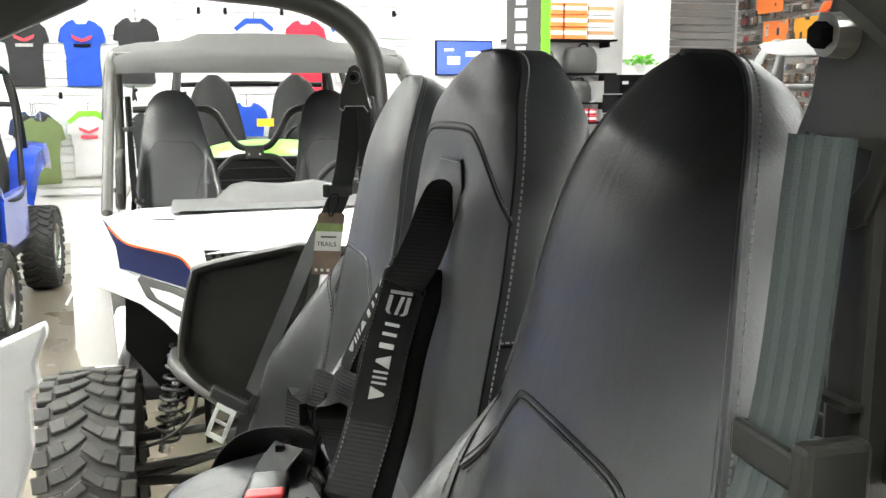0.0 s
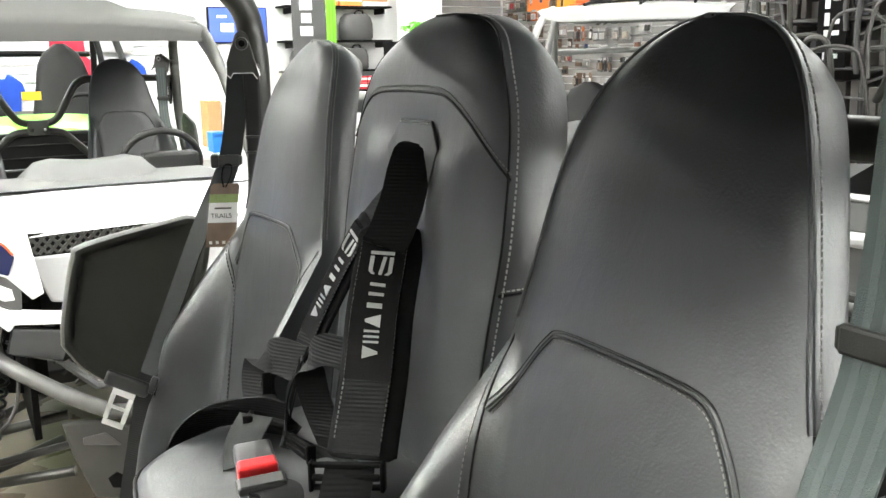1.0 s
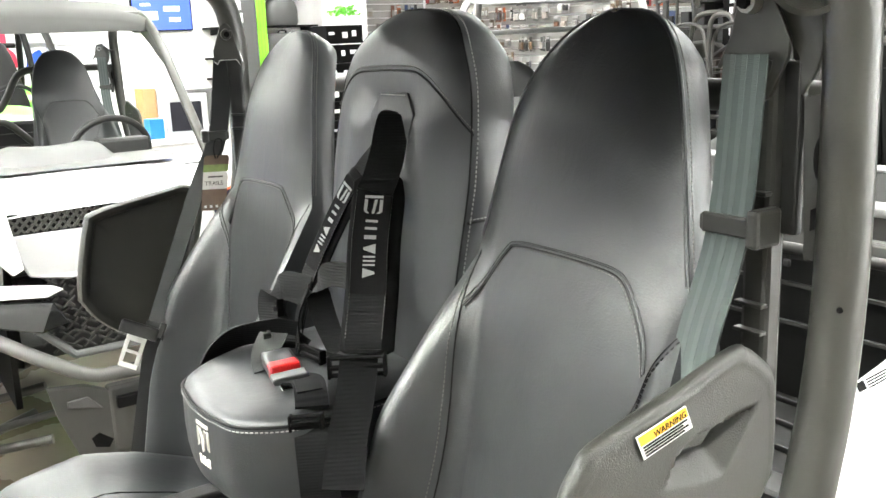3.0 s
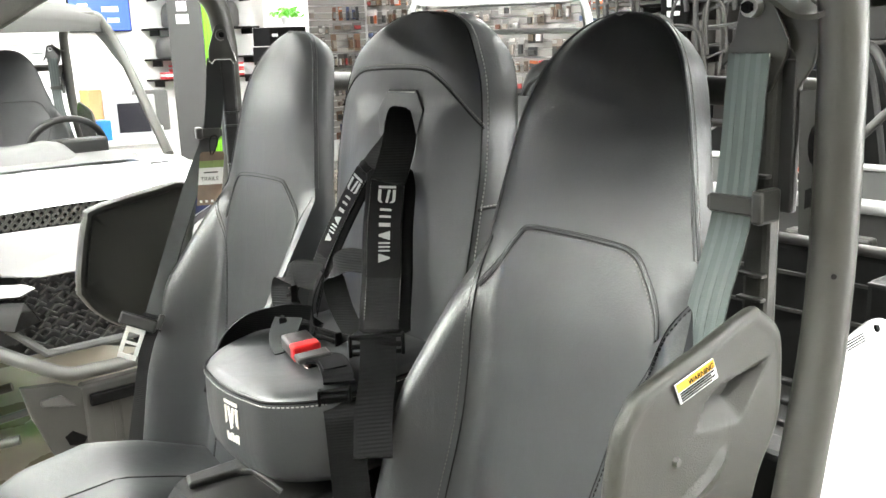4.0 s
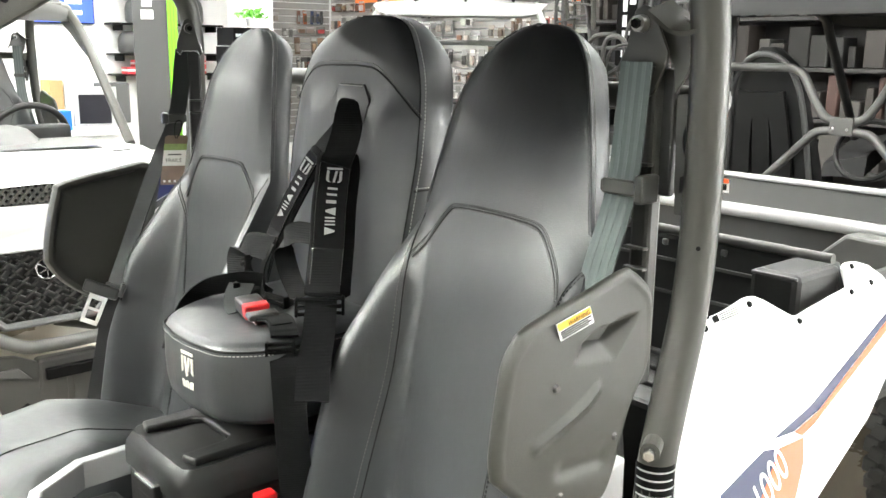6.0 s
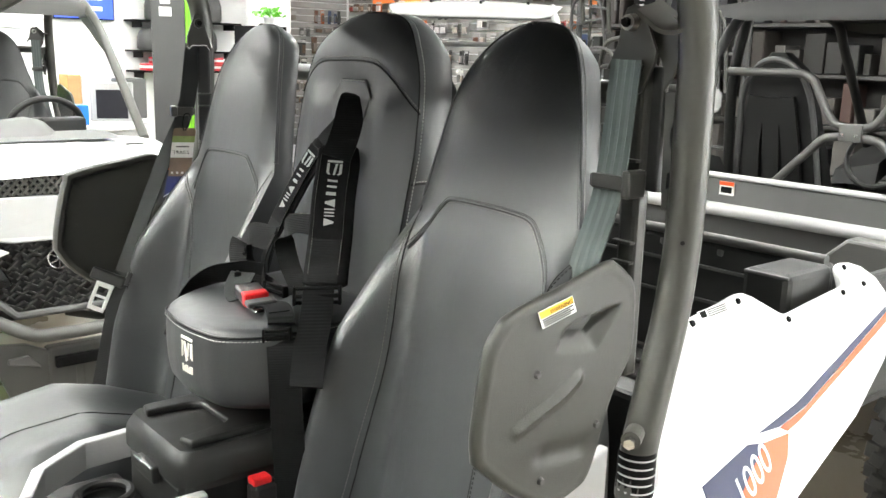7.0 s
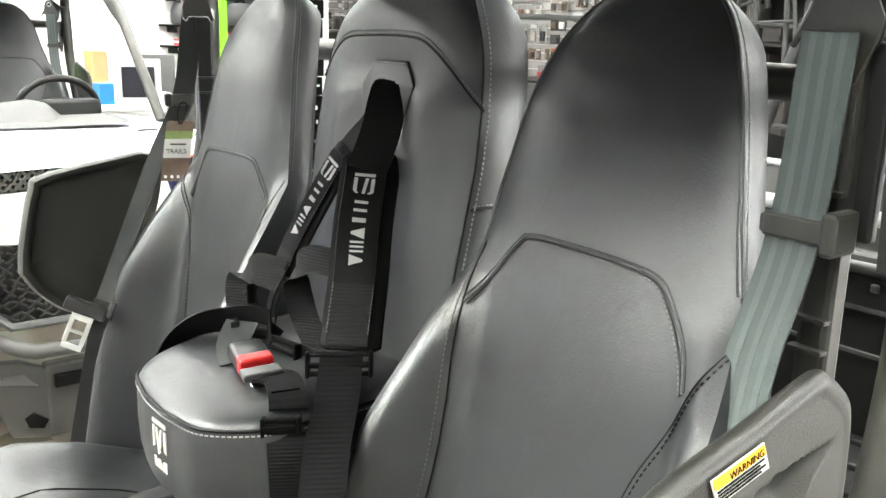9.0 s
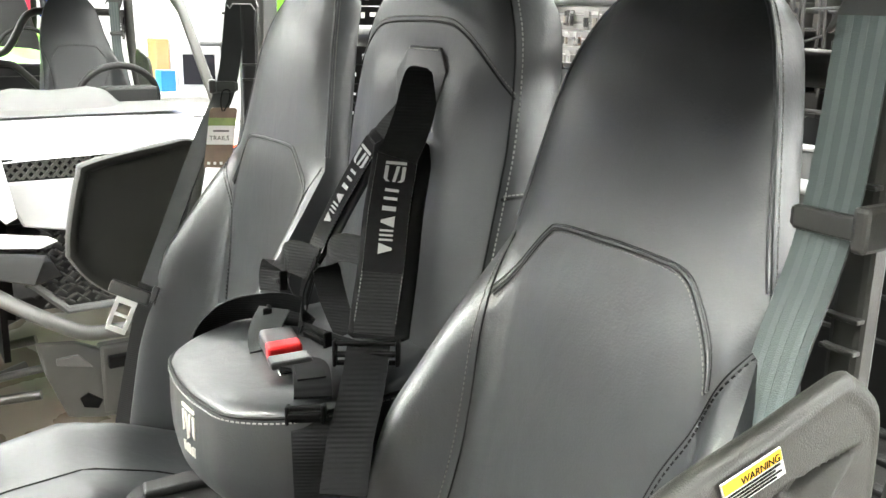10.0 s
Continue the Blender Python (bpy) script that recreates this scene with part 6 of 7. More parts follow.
for px, z, material, label, mark, trim in (
        (-2.08, 2.33, BLACKCOTTON, "black cotton t-shirt with a red wing print", REDPRINT, None), (-1.48, 2.33, BLUE, "royal blue cotton t-shirt with a red wing print", REDPRINT, None), (-0.90, 2.36, BLACKCOTTON, "plain black cotton t-shirt on a hook", None, None),
        (0.42, 2.36, WHITECOTTON, "white cotton t-shirt with blue trim", None, BLUE), (1.02, 2.36, REDCOTTON, "red cotton t-shirt on a hook", None, None), (1.55, 2.36, WHITECOTTON, "white cotton t-shirt on a hook", None, BLUE),
        (-2.05, 1.32, NAVYCOTTON, "navy cotton t-shirt on a hook", None, None), (-1.47, 1.31, WHITECOTTON, "white cotton t-shirt with lime sleeves and a red print", REDPRINT, GREEN),
        (0.30, 1.40, BLUE, "blue cotton t-shirt on a hook", None, None), (1.05, 1.62, REDCOTTON, "red cotton t-shirt on a hook", None, None), (1.62, 1.55, BLUE, "blue cotton t-shirt on a hook", None, None), (-0.8, 1.30, BLACKCOTTON, "black cotton t-shirt on a hook", None, None),
        ):
    tshirt(WX, px, z, material, label, mark, trim)
for k, (material, nm) in enumerate(((NAVYCOTTON, "navy"), (BLACKCOTTON, "black"), (GREENCOTTON, "olive"))):
    tshirt(WX + 0.12 + 0.1 * k, -2.06 + 0.06 * k, 1.32 - 0.03 * k, material, nm + " cotton t-shirt in a row on a rail", None, None, 25)


def wall_hook(y, z):
    h = thing("wall_hook", pose(WX, y, z), "black wire display hook on the slatted wall", "hook", "display hooks")
    tube("wire", [(0, 0, 0.06), (0, 0, 0), (0.12, 0, 0), (0.14, 0, 0.03)], 0.007, FLATBLACK, h, n=0, seg=6)
    box("plate", (0, 0, 0.03), (0.012, 0.04, 0.08), FLATBLACK, h)


for y in (-0.2, 0.1, 0.75, 2.1):
    wall_hook(y, 2.42)
for y in (-1.75, -1.1, -0.4):
    wall_hook(y, 1.46)


def television():
    t = thing("television", pose(-10.26, 0, 0), "black wall television with a dark blue picture", "television")
    box("casing", (0, 3.0, 1.93), (0.06, 0.74, 0.43), FLATBLACK, t, bevel=0.01)
    box("screen", (0.032, 3.0, 1.93), (0.004, 0.71, 0.40), TVGLOW, t, "lit dark blue picture")
    for y, z, w, h in ((2.86, 1.9, 0.16, 0.1), (3.12, 1.98, 0.2, 0.06), (3.15, 1.85, 0.14, 0.05), (2.8, 2.03, 0.12, 0.03)):
        box("picture_block", (0.0355, y, z), (0.002, w, h), TVPALE, t)


television()


LIMEDARK = mat("darker lime print", (0.09, 0.30, 0.01), 0.4)


def standee():
    s = thing("display_board", pose(-6.125, 2.31, 0, 0, 0, -22), "tall graphite display board with a lime stripe", "display board")
    box("board", (0, -0.02, 1.12), (0.06, 0.27, 2.64), STANDEE, s, "graphite board", bevel=0.004)
    box("stripe", (0.0, 0.157, 1.12), (0.05, 0.08, 2.64), GREEN, s, "lime green stripe", bevel=0.004)
    for q in (0.145, 0.17):
        box("stripe_line", (0.026, q, 1.12), (0.004, 0.005, 2.64), LIMEDARK, s)
    for k in range(8):
        box("mark_block", (0.032, -0.04, 1.72 + 0.10 * k), (0.004, 0.10 - 0.02 * (k % 2), 0.075), LABELWHITE, s)
    box("foot", (0, 0.03, FLOOR + 0.02), (0.34, 0.42, 0.04), STANDEE, s, bevel=0.01)


standee()


def carton(name, c, size, material, label, category="box", turn=0, band=None):
    b = thing(name, pose(*c, 0, 0, turn), label, category)
    box("carton", (0, 0, size[2] / 2), size, material, b, bevel=0.004)
    if band:
        box("band", (0, 0, size[2] * 0.55), (size[0] + 0.003, size[1] + 0.003, size[2] * 0.35), band, b)
    return b


def wall_shelf(x, y0, y1, z, depth=0.35):
    s = thing("wall_shelf", pose(x, (y0 + y1) / 2, z), "black wall shelf on steel brackets", "shelf", "wall shelves")
    box("board", (depth / 2, 0, -0.012), (depth, y1 - y0, 0.024), FLATBLACK, s, bevel=0.003)
    for y in (-(y1 - y0) / 2 + 0.1, (y1 - y0) / 2 - 0.1):
        box("bracket", (depth / 2, y, -0.06), (depth * 0.8, 0.02, 0.07), FLATBLACK, s)
    return s


def hard_case(x, y, z, w, h, label):
    c = thing("hard_case", pose(x, y, z), label, "case", "cases on the shelves")
    rows = []
    for k, (a, b) in enumerate(((0, 0.9), (0.1, 1.0), (0.6, 1.0), (0.85, 0.9), (1, 0.7))):
        rows.append([Vector((0.15 * b * math.cos(t) * (1.25 if abs(math.sin(t)) > 0.5 else 1), w / 2 * b * math.sin(t), h * a)) for t in [math.pi * 2 * i / 14 for i in range(14)]])
    loft("shell", rows, CASEGREY, c, closed=True)
    tube("handle", [(0.08, -0.06, h * 0.95), (0.12, -0.04, h * 1.08), (0.12, 0.04, h * 1.08), (0.08, 0.06, h * 0.95)], 0.012, FLATBLACK, c, seg=8)
    return c


for z in (1.74, 1.37, 1.12, 2.16):
    wall_shelf(-10.28, 3.50, 4.95, z)
for y, z, w, h in ((3.92, 1.74, 0.44, 0.30), (4.5, 1.74, 0.45, 0.33), (3.85, 1.37, 0.52, 0.27), (4.45, 1.37, 0.4, 0.28)):
    hard_case(-10.08, y, z, w, h, "dark grey hard case on a black shelf")
rnd = random.Random(3)
for k in range(9):
    for j in range(rnd.choice((1, 2, 2))):
        carton("carton", (-10.05, 3.68 + 0.12 * k, 1.12 + 0.085 * j), (0.2, 0.1, 0.083), REDBOX, "small red and white box on a black shelf", band=LABELWHITE)
for j in range(3):
    for k in range(2):
        carton("carton", (-10.08, 4.05 + 0.33 * k, 2.16 + 0.15 * j), (0.28, 0.3, 0.14), CARDORANGE, "orange and white box in a stack", band=LABELWHITE)
    carton("carton", (-10.08, 4.72, 2.16 + 0.15 * j), (0.28, 0.34, 0.14), LABELWHITE, "white carton in a stack", band=BROWNCARD)
tagged(box("column_1", (-9.75, 5.25, 1.75), (0.45, 0.42, 3.9), WALLPAINT, bevel=0.004), "white square column", "column", kind="structure")
rnd = random.Random(9)
# dark display stack with pale marks
st = thing("display_stack", pose(-8.3, 4.33, 0), "stack of black boxes with pale marks", "boxes")
for k in range(9):
    box("carton", (0, rnd.uniform(-0.02, 0.02), FLOOR + 0.1 + 0.21 * k), (0.4, 0.46, 0.2), FLATBLACK, st, bevel=0.005)
    for j in range(3):
        box("mark_block", (0.202, -0.15 + 0.14 * j + rnd.uniform(-0.02, 0.02), FLOOR + 0.1 + 0.21 * k + rnd.uniform(-0.03, 0.03)), (0.003, rnd.uniform(0.04, 0.11), rnd.uniform(0.02, 0.07)), LABELWHITE, st)


def potted_plant(x, y, z):
    p = thing("potted_plant", pose(x, y, z), "small lime green potted plant on the boxes", "plant")
    rows = [[Vector((r * math.cos(2 * math.pi * k / 14), r * math.sin(2 * math.pi * k / 14), h)) for k in range(14)] for r, h in ((0.05, 0), (0.07, 0.08), (0.075, 0.085), (0.06, 0.08))]
    loft("pot", rows, LABELWHITE, p, closed=True)
    rnd = random.Random(5)
    bm = bmesh.new()
    for k in range(110):
        a, e, r = rnd.uniform(0, 6.28), rnd.uniform(0.1, 1.4), rnd.uniform(0.05, 0.15)
        c = Vector((r * math.cos(a) * math.cos(e) * 1.2, r * math.sin(a) * math.cos(e) * 1.4, 0.09 + r * math.sin(e) * 0.8))
        add_box(bm, c, (0.045, 0.022, 0.003), Euler((rnd.uniform(-1, 1), rnd.uniform(-1, 1), a)).to_matrix(), 0.0)
    tagged(part("leaves", bm, LEAF, p), kind="stuff")


potted_plant(-8.3, 4.45, FLOOR + 1.9)

# goods on the far slatted wall: bays of pegs, each row of a bay hung with one product
def hung_goods(bms, rnd, a0, a1, place, z_low, z_top):
    """Packs on pegs from a0 to a1; place(a, out, z) -> a point, out: from the wall."""
    turn = place(1, 0, 0) - place(0, 0, 0)
    m = Matrix((turn, Vector((0, 0, 1)).cross(turn), Vector((0, 0, 1)))).transposed()
    a = a0
    while a < a1 - 0.1:
        bay = min(rnd.uniform(0.35, 0.85), a1 - a)
        z = z_top - rnd.uniform(0, 0.1)
        while z > z_low:
            w, hh = rnd.choice(((0.05, 0.10), (0.07, 0.13), (0.09, 0.12), (0.12, 0.16), (0.16, 0.11), (0.06, 0.19), (0.10, 0.24)))
            bm = rnd.choice(bms)
            x = a + rnd.uniform(0.0, 0.04)
            while x < a + bay - w:
                if rnd.random() < 0.9:
                    out = rnd.uniform(0.02, 0.13)
                    h2 = hh * rnd.uniform(0.85, 1.0)
                    t = m @ Matrix.Rotation(rnd.uniform(-0.25, 0.25), 3, "Z") @ Matrix.Rotation(rnd.uniform(-0.06, 0.06), 3, "Y")
                    add_box(bm, place(x + w / 2, out, z - hh / 2), (w * 0.9, 0.006, h2), t)
                    add_box(rnd.choice(bms), place(x + w / 2, out + 0.016, z - hh * 0.6), (w * 0.62, 0.028, h2 * 0.5), t, 0.006, 1)
                    if rnd.random() < 0.5:
                        add_box(bms[4], place(x + w / 2, out + 0.006, z - hh * 0.14), (w * 0.8, 0.007, hh * 0.16), t)
                x += w + rnd.uniform(0.004, 0.016)
            z -= hh + rnd.uniform(0.02, 0.06)
        a += bay + rnd.uniform(0.01, 0.05)


rnd = random.Random(12)
bms = [bmesh.new() for _ in PACKS]
hung_goods(bms, rnd, -10.1, -5.3, lambda a, out, z: Vector((a, 6.855 - out, z)), 0.2, 3.0)
hung_goods(bms, rnd, 5.8, 6.7, lambda a, out, z: Vector((-10.255 + out, a, z)), 0.2, 2.05)
for bm, material, nm in zip(bms, PACKS, ("grey", "black", "brown", "beige", "white", "red and orange")):
    tagged(part("hanging_packs", bm, material), nm + " blister packs on hooks", "packs", kind="stuff")
for k in range(7):
    for j in range(2):
        carton("carton", (-6.36 + 0.075 * k, 6.62, 1.10 - 0.13 * j), (0.07, 0.12, 0.11), REDBOX, "small red and white box on a wall shelf", band=LABELWHITE if k % 3 else None)
for z in (1.10, 0.97):
    s = thing("wall_shelf", pose(-6.1, 6.68, z), "short grey wall shelf on the slatted wall", "shelf", "wall shelves")
    box("board", (0, 0, -0.008), (0.7, 0.34, 0.012), SLATGREY, s)
bm = bmesh.new()
for row in range(7):
    z = 0.1 + 0.42 * row
    x = -5.2
    while x < 2.4:
        w = rnd.uniform(0.05, 0.22)
        if rnd.random() < 0.96:
            hh = rnd.uniform(0.14, 0.36)
            add_box(bm, (x + w / 2, 6.68 - rnd.uniform(-0.05, 0.06), z + hh / 2), (w * 0.9, 0.26, hh), Matrix.Rotation(rnd.uniform(-0.12, 0.12), 3, "Z"), 0.008, 1)
        x += w + rnd.uniform(0.0, 0.06)
tagged(part("shelf_goods", bm, DARKGOODS), "dark boxed goods crowded on shelves", "goods", kind="stuff")


def lit_sign():
    """A narrow upright sign with pale marks down it."""
    g = thing("upright_sign", pose(-4.42, 6.4, 1.9), "narrow black upright sign with white marks", "sign")
    box("board", (0, 0.012, 0), (0.30, 0.02, 1.15), FLATBLACK, g, bevel=0.003)
    for k in range(7):
        z = 0.44 - 0.145 * k
        for dx, w, dz, h in ((-0.05, 0.05, 0.0, 0.11), (0.04, 0.07, 0.03 if k % 2 else -0.02, 0.04)):
            box("mark_block", (dx, 0.0, z + dz), (w, 0.004, h), LABELWHITE, g)


lit_sign()


def bumper_rack():
    """Bent tube bumpers and racks hung close together on a frame."""
    r = thing("bumper_rack", pose(-4.0, 5.95, 0), "rack hung with black and grey bent tube bumpers", "rack")
    for x in (-0.95, 0.95):
        tube("upright", [(x, 0.1, FLOOR), (x, 0.1, 2.6)], 0.03, CASEGREY, r, n=0, seg=8)
    for z in (0.7, 1.5, 2.5):
        tube("cross_rail", [(-0.95, 0.1, z), (0.95, 0.1, z)], 0.02, CASEGREY, r, n=0, seg=8)
    q = random.Random(31)
    for k in range(16):
        x, z, w, d = -0.85 + 0.11 * k, q.uniform(0.7, 1.9), q.uniform(0.10, 0.34), q.uniform(0.3, 0.75)
        y = -0.05 - 0.025 * (k % 5)
        b = tube("bumper", [(x - w, y, z), (x - w * 0.95, y - 0.04, z + d * 0.6), (x - w * 0.6, y - 0.06, z + d), (x + w * 0.5, y - 0.06, z + d), (x + w * 0.8, y - 0.04, z + d * 0.6), (x + w * q.uniform(0.6, 1.1), y, z - 0.1)], q.choice((0.014, 0.018, 0.022)), q.choice((CASEGREY, TUBEPAINT, TUBEGREY, CASEDARK)), r, seg=8)
        tube("strut", [(x - w * 0.9, y - 0.03, z + d * 0.4), (x + w * 0.8, y - 0.03, z + d * q.uniform(0.2, 0.7))], 0.011, CASEGREY, b, n=0, seg=6)


bumper_rack()
for row in range(7):
    s = thing("store_shelf", pose(-1.4, 6.68, 0.1 + 0.42 * row), "long dark store shelf", "shelf", "store shelves")
    box("board", (0, 0, -0.02), (7.8, 0.42, 0.03), CASEDARK, s)
for x, z, w, h, m, nm in ((-9.2, 2.22, 0.5, 0.28, CARDORANGE, "orange"), (-8.6, 2.22, 0.45, 0.28, CARDAMBER, "amber"), (-9.35, 2.62, 0.55, 0.3, CARDORANGE, "pale orange"), (-5.2, 2.1, 0.5, 0.22, CARDORANGE, "orange")):
    c = thing("header_card", pose(x, 6.74, z), nm + " printed header card on the slatted wall", "card", "header cards")
    box("card", (0, 0, 0), (w, 0.012, h), m, c)


def cap(x, z, material, label):
    c = thing("cap", pose(x, 6.66, z), label, "cap", "caps on the wall")
    rows = []
    for k in range(7):
        a = math.pi / 2 * k / 6
        rows.append([Vector((0.1 * math.cos(a) * math.cos(t), 0.11 * math.cos(a) * math.sin(t), 0.12 * math.sin(a))) for t in [2 * math.pi * i / 16 for i in range(16)]])
    loft("crown", rows, material, c, closed=True)
    loft("brim", [[Vector((0.1 * math.cos(t) * q, -0.09 - (q - 1) * 0.3 - 0.07 * math.sin(t) * q, 0.005 - 0.05 * (q - 1) - dz)) for t in [math.pi * i / 10 for i in range(11)]] for q, dz in ((0.9, 0), (1.1, 0), (1.1, 0.006), (0.9, 0.006))], material, c, closed=False)
    box("peg", (0, 0.12, 0.06), (0.012, 0.14, 0.012), STEEL, c)


ORANGECLOTH = mat("orange cloth", (0.85, 0.12, 0.02), 0.8, spot=0.1)
CAMO = mat("camouflage cloth", (0.12, 0.11, 0.06), 0.8, spot=0.9, spot_scale=30)
rnd = random.Random(21)
for j, z in enumerate((2.1, 2.38, 2.66)):
    for k in range(11):
        x = -8.15 + 0.27 * k + 0.05 * (j % 2)
        m, nm = rnd.choice(((BLACKCOTTON, "black"), (CAMO, "camouflage"), (CAMO, "camouflage"), (BLACKCOTTON, "black"), (GREENCOTTON, "olive")))
        if k == 0:
            m, nm = ORANGECLOTH, "bright orange"
        cap(x, z, m, nm + " cloth cap on a peg")


def counter():
    c = thing("sales_counter", pose(-5.6, 1.30, 0), "white sales counter with a pale top", "counter")
    box("carcass", (0, 0, 0.32), (0.7, 0.86, 1.04), WALLPAINT, c, bevel=0.006)
    box("counter_top", (0, 0, 0.855), (0.76, 0.92, 0.04), LABELWHITE, c, bevel=0.006)


counter()


def monitor(x, y, turn, label, w=0.3, h=0.26, casing=LABELWHITE):
    m = thing("monitor", pose(x, y, 0.875, 0, 0, turn), label, "monitor", "monitors on the counter")
    box("casing", (0, 0, h / 2 + 0.022), (0.05, w, h), casing, m, bevel=0.01)
    box("screen", (0.026, 0, h / 2 + 0.005), (0.004, w * 0.72, h * 0.74), SCREEN, m, "dark screen")
    box("stand", (-0.05, 0, 0.03), (0.12, 0.14, 0.06), LABELWHITE, m, bevel=0.008)


monitor(-5.35, 1.505, -20, "white framed monitor with a dark screen on the counter", 0.3, 0.28, PALEGREY)
monitor(-5.56, 1.715, 160, "grey monitor turned away on the counter", 0.25, 0.30, GREYBODY)
carton("carton", (-5.8, 1.36, 0.875), (0.2, 0.10, 0.34), BROWNCARD, "brown cardboard box on the counter")
carton("carton", (-5.8, 1.475, 0.875), (0.2, 0.12, 0.33), LABELWHITE, "white carton on the counter")
carton("bin", (-5.4, 1.28, 0.875), (0.14, 0.1, 0.14), BLUEPLASTIC, "blue plastic bin on the counter", "bin")

# ---- other vehicles in the showroom ----
BLUEPAINT = mat("glossy blue body", (0.01, 0.05, 0.45), 0.25, coat=0.4)
LIMEPAINT = mat("glossy lime body", (0.16, 0.60, 0.02), 0.3, coat=0.3)
SATINBLACK = mat("satin black body", (0.009, 0.009, 0.009), 0.45, spec=0.25, rvar=0.05)
SILVERTUBE = mat("silver tube paint", (0.30, 0.30, 0.30), 0.35, rvar=0.05)


def plain_seat(v, x, y, tall=1.0):
    """A dark seat with a moulded shell at its back, inside a vehicle."""
    rows = []
    for k in range(15):
        t = k / 14
        z = 0.45 + 1.05 * tall * t
        w = lerp(((0, 0.24), (0.45, 0.26), (0.62, 0.225), (0.80, 0.185), (0.90, 0.155), (0.96, 0.11), (1, 0.04)), t)
        rows.append([Vector((x + w * math.cos(a), y + 0.16 * t + 0.055 * math.sin(a), z)) for a in [2 * math.pi * i / 18 for i in range(18)]])
    s = loft("seat_back", rows, SATINBLACK, v, "black seat back", closed=True)

    def up(z):
        return 0.45 + (z - 0.45) * tall
    for k in (-1, 0, 1):
        part("shell_rib", strip(bmesh.new(), [(x + 0.115 * k, y + 0.108, up(0.72)), (x + 0.10 * k, y + 0.172, up(1.05)), (x + 0.07 * k, y + 0.212, up(1.30))], (1, 0, 0), 0.085, 0.02), SATINBLACK, s, "black moulded shell panel")
    tube("shell_rim", [(x - 0.23, y + 0.09, up(0.75)), (x - 0.20, y + 0.13, up(1.05)), (x - 0.17, y + 0.18, up(1.30)), (x - 0.10, y + 0.20, up(1.43)), (x, y + 0.21, up(1.47)), (x + 0.10, y + 0.20, up(1.43)), (x + 0.17, y + 0.18, up(1.30)), (x + 0.20, y + 0.13, up(1.05)), (x + 0.23, y + 0.09, up(0.75))], 0.014, CASEGREY, s, seg=8)
    box("seat_cushion", (x, y - 0.28, 0.5), (0.46, 0.5, 0.14), SATINBLACK, s, bevel=0.05)
    return s


PALEROOF = mat("pale grey roof plastic", (0.27, 0.27, 0.265), 0.4, bump=0.2, scale=200, spot=0.12, spot_scale=4)


def sport_vehicle(m, label, paint, tubes, top=None, seat=0.34, braced=None, tall=1.0):
    """A two-seat off-road vehicle that faces -y: cage, seats, hood, bed, wheels."""
    v = thing("off_road_vehicle", m, label, "vehicle", "off-road vehicles")
    for s in (1, -1):
        tube("cage_tube", [(s * 0.62, 0.75, 0.75), (s * 0.64, 0.55, 1.15), (s * 0.62, 0.35, 1.55), (s * 0.58, 0.15, 1.70), (s * 0.55, -0.45, 1.68), (s * 0.60, -0.75, 1.50), (s * 0.64, -1.2, 1.0)], 0.025, tubes, v, "roll cage tube")
        tube("cage_tube", [(s * 0.60, 0.22, 1.66), (s * 0.66, 0.2, 1.3), (s * 0.68, 0.1, 0.6)], 0.025, tubes, v, "roll cage tube")
        tube("side_bar", [(s * 0.70, -0.9, 0.75), (s * 0.72, -0.3, 0.72), (s * 0.70, 0.1, 0.8)], 0.02, tubes, v)
        wheel(v, s * 0.70, -1.45, FLOOR + 0.37, lug=True)
        wheel(v, s * 0.70, 0.75, FLOOR + 0.37, lug=True)
        plain_seat(v, s * seat, 0.0, tall)
        rows = []
        for y, z, x in ((-1.95, 0.7, 0.55), (-1.8, 0.88, 0.70), (-1.45, 0.96, 0.78), (-1.1, 0.85, 0.76)):
            rows.append([Vector((s * (x - 0.25), y, z + 0.06)), Vector((s * x, y, z)), Vector((s * (x + 0.01), y + 0.02, z - 0.08)), Vector((s * (x - 0.25), y + 0.02, z - 0.06))])
        loft("fender", rows, paint, v, closed=True)
        rows = []
        for y, z, x in ((0.25, 0.75, 0.72), (0.4, 1.0, 0.76), (0.8, 1.08, 0.78), (1.2, 0.98, 0.74)):
            rows.append([Vector((s * (x - 0.2), y, z + 0.02)), Vector((s * x, y, z)), Vector((s * (x + 0.01), y + 0.01, z - 0.16)), Vector((s * (x - 0.2), y + 0.01, z - 0.10))])
        loft("rear_fender", rows, paint, v, closed=True)
        box("door", (s * 0.70, -0.45, 0.58), (0.05, 0.95, 0.42), paint, v, bevel=0.02)
    rows = []
    for y, z, w in ((-1.15, 1.02, 0.55), (-1.4, 1.03, 0.52), (-1.75, 0.93, 0.44), (-1.95, 0.78, 0.36), (-1.98, 0.6, 0.32)):
        rows.append([Vector((w * q, y, z - 0.10 * abs(q) ** 3)) for q in (-1, -0.8, -0.5, -0.2, 0.2, 0.5, 0.8, 1)])
    loft("hood", rows, paint, v)
    if braced:
        brace(v, braced, 0.30)
    for y, z in ((0.15, 1.68), (-0.45, 1.68), (0.42, 1.42))[:2 if braced else 3]:
        tube("cross_tube", [(-0.6, y, z), (0, y, z + 0.01), (0.6, y, z)], 0.022, tubes, v)
    box("cargo_bed", (0, 0.85, 0.80), (1.2, 0.7, 0.28), SATINBLACK, v, bevel=0.02)
    box("cab_floor", (0, -0.4, 0.28), (1.3, 1.5, 0.08), SATINBLACK, v, bevel=0.01)
    box("nose_guard", (0, -1.98, 0.45), (0.5, 0.08, 0.3), SATINBLACK, v, bevel=0.03)
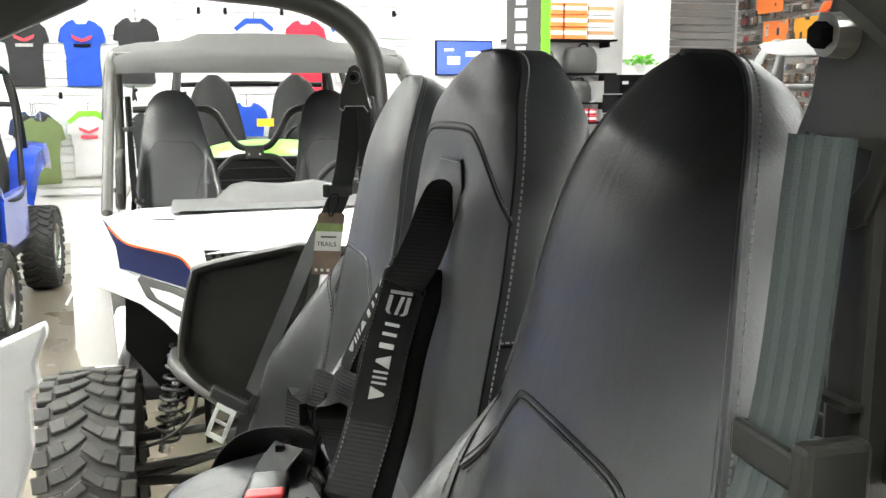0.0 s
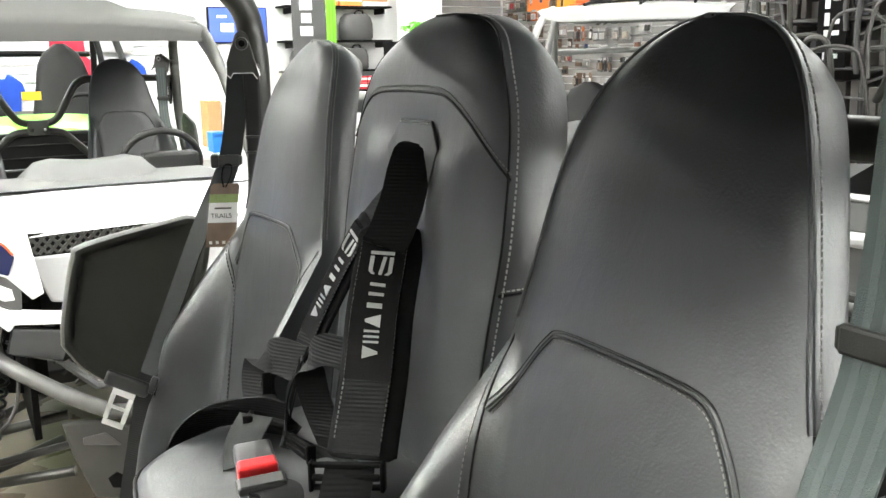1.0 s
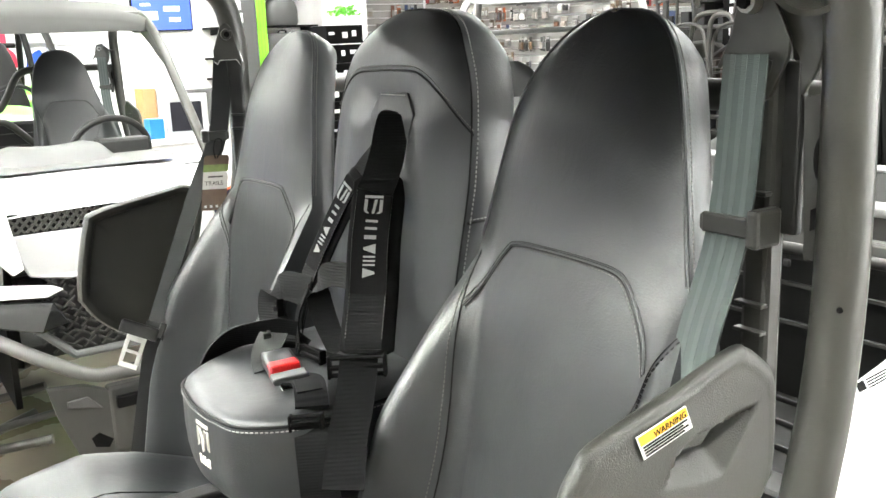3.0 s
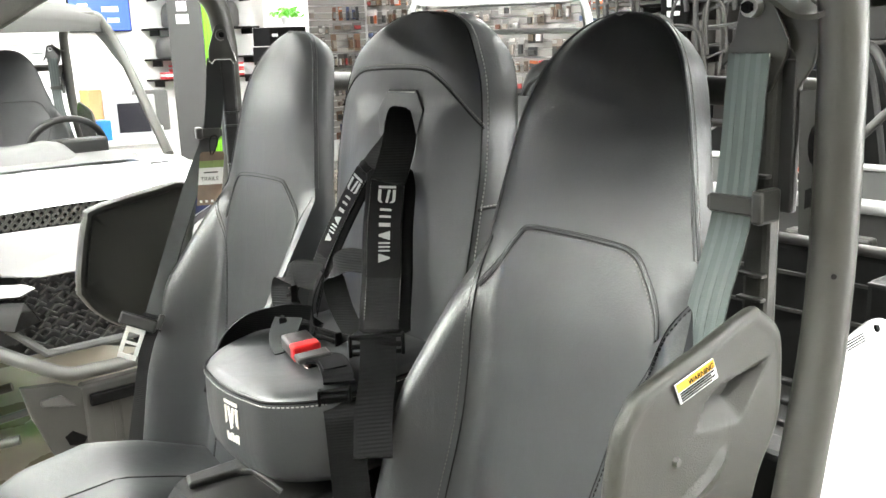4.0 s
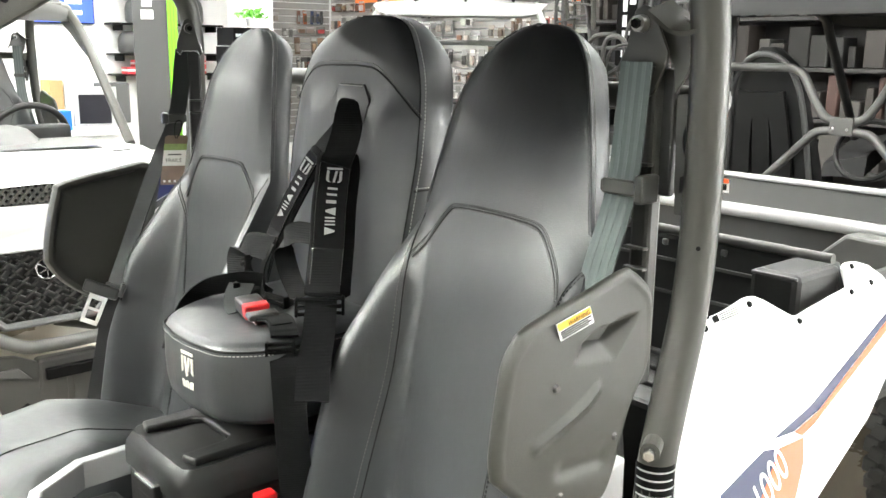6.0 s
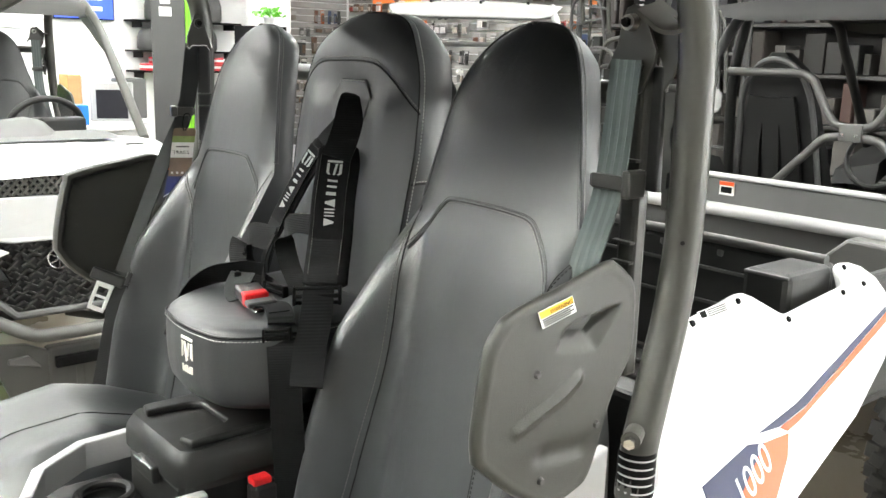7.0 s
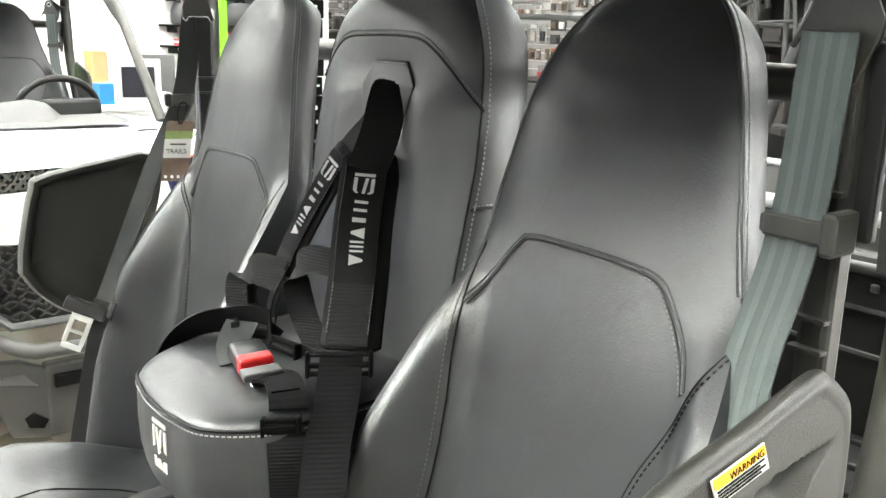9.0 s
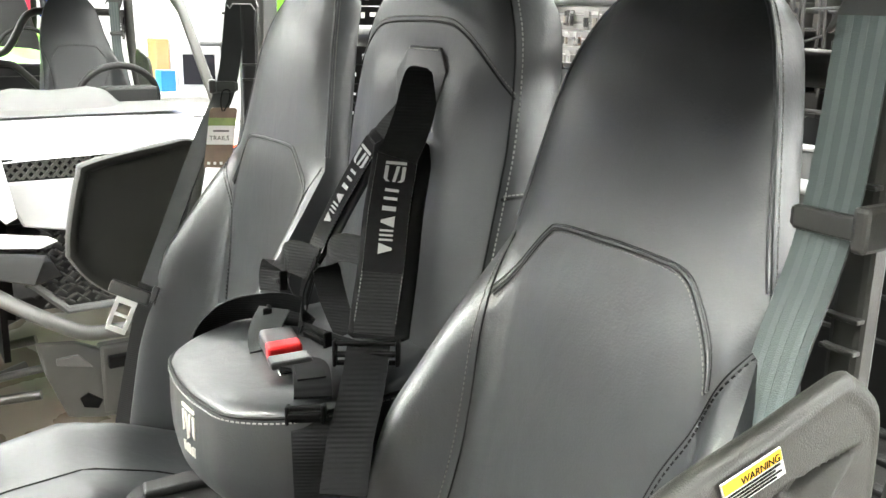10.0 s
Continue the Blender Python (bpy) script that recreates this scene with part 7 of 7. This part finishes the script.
    ring = [Vector((0.34 + 0.17 * math.cos(a), -0.72 - 0.06 * math.sin(a), 0.98 + 0.15 * math.sin(a))) for a in [2 * math.pi * k / 28 for k in range(28)]]
    part("steering_wheel", sweep(bmesh.new(), ring, 0.015, 8, True), SATINBLACK, v, "", True)
    if top:
        rows = []
        for y, z, w in ((-0.62, 1.66, 0.56), (-0.6, 1.71, 0.60), (-0.1, 1.75, 0.64), (0.42, 1.73, 0.62), (0.45, 1.68, 0.58)):
            rows.append([Vector((w * q, y, z - 0.03 * q * q)) for q in (-1, -0.7, -0.3, 0, 0.3, 0.7, 1)] + [Vector((w * q, y, z - 0.05)) for q in (0.8, 0, -0.8)])
        r = loft("roof", rows, top, v, "moulded roof", closed=True)
        for x in (-0.3, 0.05, 0.38):
            tube("roof_rib", [(x, -0.61, 1.715), (x, -0.1, 1.752), (x, 0.42, 1.732)], 0.012, SATINBLACK, r, seg=6)
    return v


sport_vehicle(pose(-6.9, -2.35, 0, 0, 0, 90), "blue and black off-road vehicle with knobbly tyres", BLUEPAINT, SATINBLACK)
lime = sport_vehicle(pose(-7.6, 0.25, 0.02, 0, 0, 90) @ Matrix.Diagonal((1.1, 1.1, 1.1, 1)), "lime green off-road vehicle with black cage", LIMEPAINT, SATINBLACK)
sport_vehicle(pose(-4.4, 4.2, 0.012, 0, 0, 45) @ Matrix.Diagonal((1.08, 1, 1.06, 1)), "black off-road vehicle with a pale grey ribbed roof", SATINBLACK, PALEROOF, PALEROOF, tall=0.72)
sport_vehicle(pose(-0.50, 3.15, 0, 0, 0, 180), "black off-road vehicle with a bent grey brace tube", SATINBLACK, SATINBLACK, SATINBLACK, 0.44, TUBEGREY)
sport_vehicle(pose(1.0, 4.6, 0, 0, 0, 170), "black off-road vehicle beside the store shelves", SATINBLACK, SATINBLACK, SATINBLACK)


box("price_tag", (0.03, -0.52, 1.12), (0.13, 0.004, 0.06), YELLOW, lime, "yellow price tag")


def utility_bed():
    """The tail of a utility vehicle parked behind: box with grey rails and tubes."""
    v = thing("utility_trailer_bed", pose(0, 0, 0), "dark cargo bed with grey steel rails", "cargo bed")
    box("tail_wall", (-0.1, 1.74, 1.02), (1.9, 0.05, 0.12), GREYBODY, v, bevel=0.01)
    box("lower_wall", (-0.1, 1.76, 0.87), (1.9, 0.03, 0.2), CASEGREY, v)
    box("upper_rail", (-0.1, 1.735, 1.083), (1.9, 0.06, 0.012), SILVERTUBE, v, bevel=0.012)
    tube("rail_tube", [(-1.05, 1.66, 0.980), (0, 1.66, 0.982), (0.85, 1.66, 0.980)], 0.022, SILVERTUBE, v, "silver rail tube")
    box("step", (-0.18, 1.62, 0.88), (0.26, 0.05, 0.045), TUBEGREY, v, bevel=0.01)
    box("bed_floor", (-0.1, 2.1, 0.84), (1.9, 0.7, 0.05), CASEGREY, v)
    part("corner_cover", slab(bmesh.new(), [(0.02, 0.84), (0.18, 0.99), (0.62, 0.97), (0.62, 0.82)], lambda a, b, h: Vector((a, 1.58 - h, b)), 0.08, 0.01), TUBEGREY, v, "grey corner cover")
    lb = box("label_plate", (-0.345, 1.712, 1.045), (0.055, 0.004, 0.045), LABELWHITE, v)
    box("label_band", (-0.345, 1.709, 1.061), (0.053, 0.003, 0.013), ORANGE, v)
    box("label_block", (-0.345, 1.709, 1.04), (0.04, 0.003, 0.02), FLATBLACK, v)
    for x in (-0.95, 0.75):
        box("leg", (x, 2.0, 0.31), (0.08, 0.3, 1.02), CASEGREY, v, bevel=0.01)


utility_bed()


def own_side_panel():
    v = bpy.data.objects["side_by_side_vehicle"]
    part("side_panel", slab(bmesh.new(), [(-1.3, 0.95), (-0.95, 1.0), (-0.70, 1.035), (-0.565, 1.092), (-0.562, 1.07), (-0.585, 1.02), (-0.582, 0.975), (-0.60, 0.965), (-0.60, 0.86), (-0.64, 0.74), (-0.75, 0.55), (-1.3, 0.5)], lambda a, b, h: Vector((-0.745 + h, a, b)), 0.03, 0.008), WHITE, v, "white door side panel")


own_side_panel()
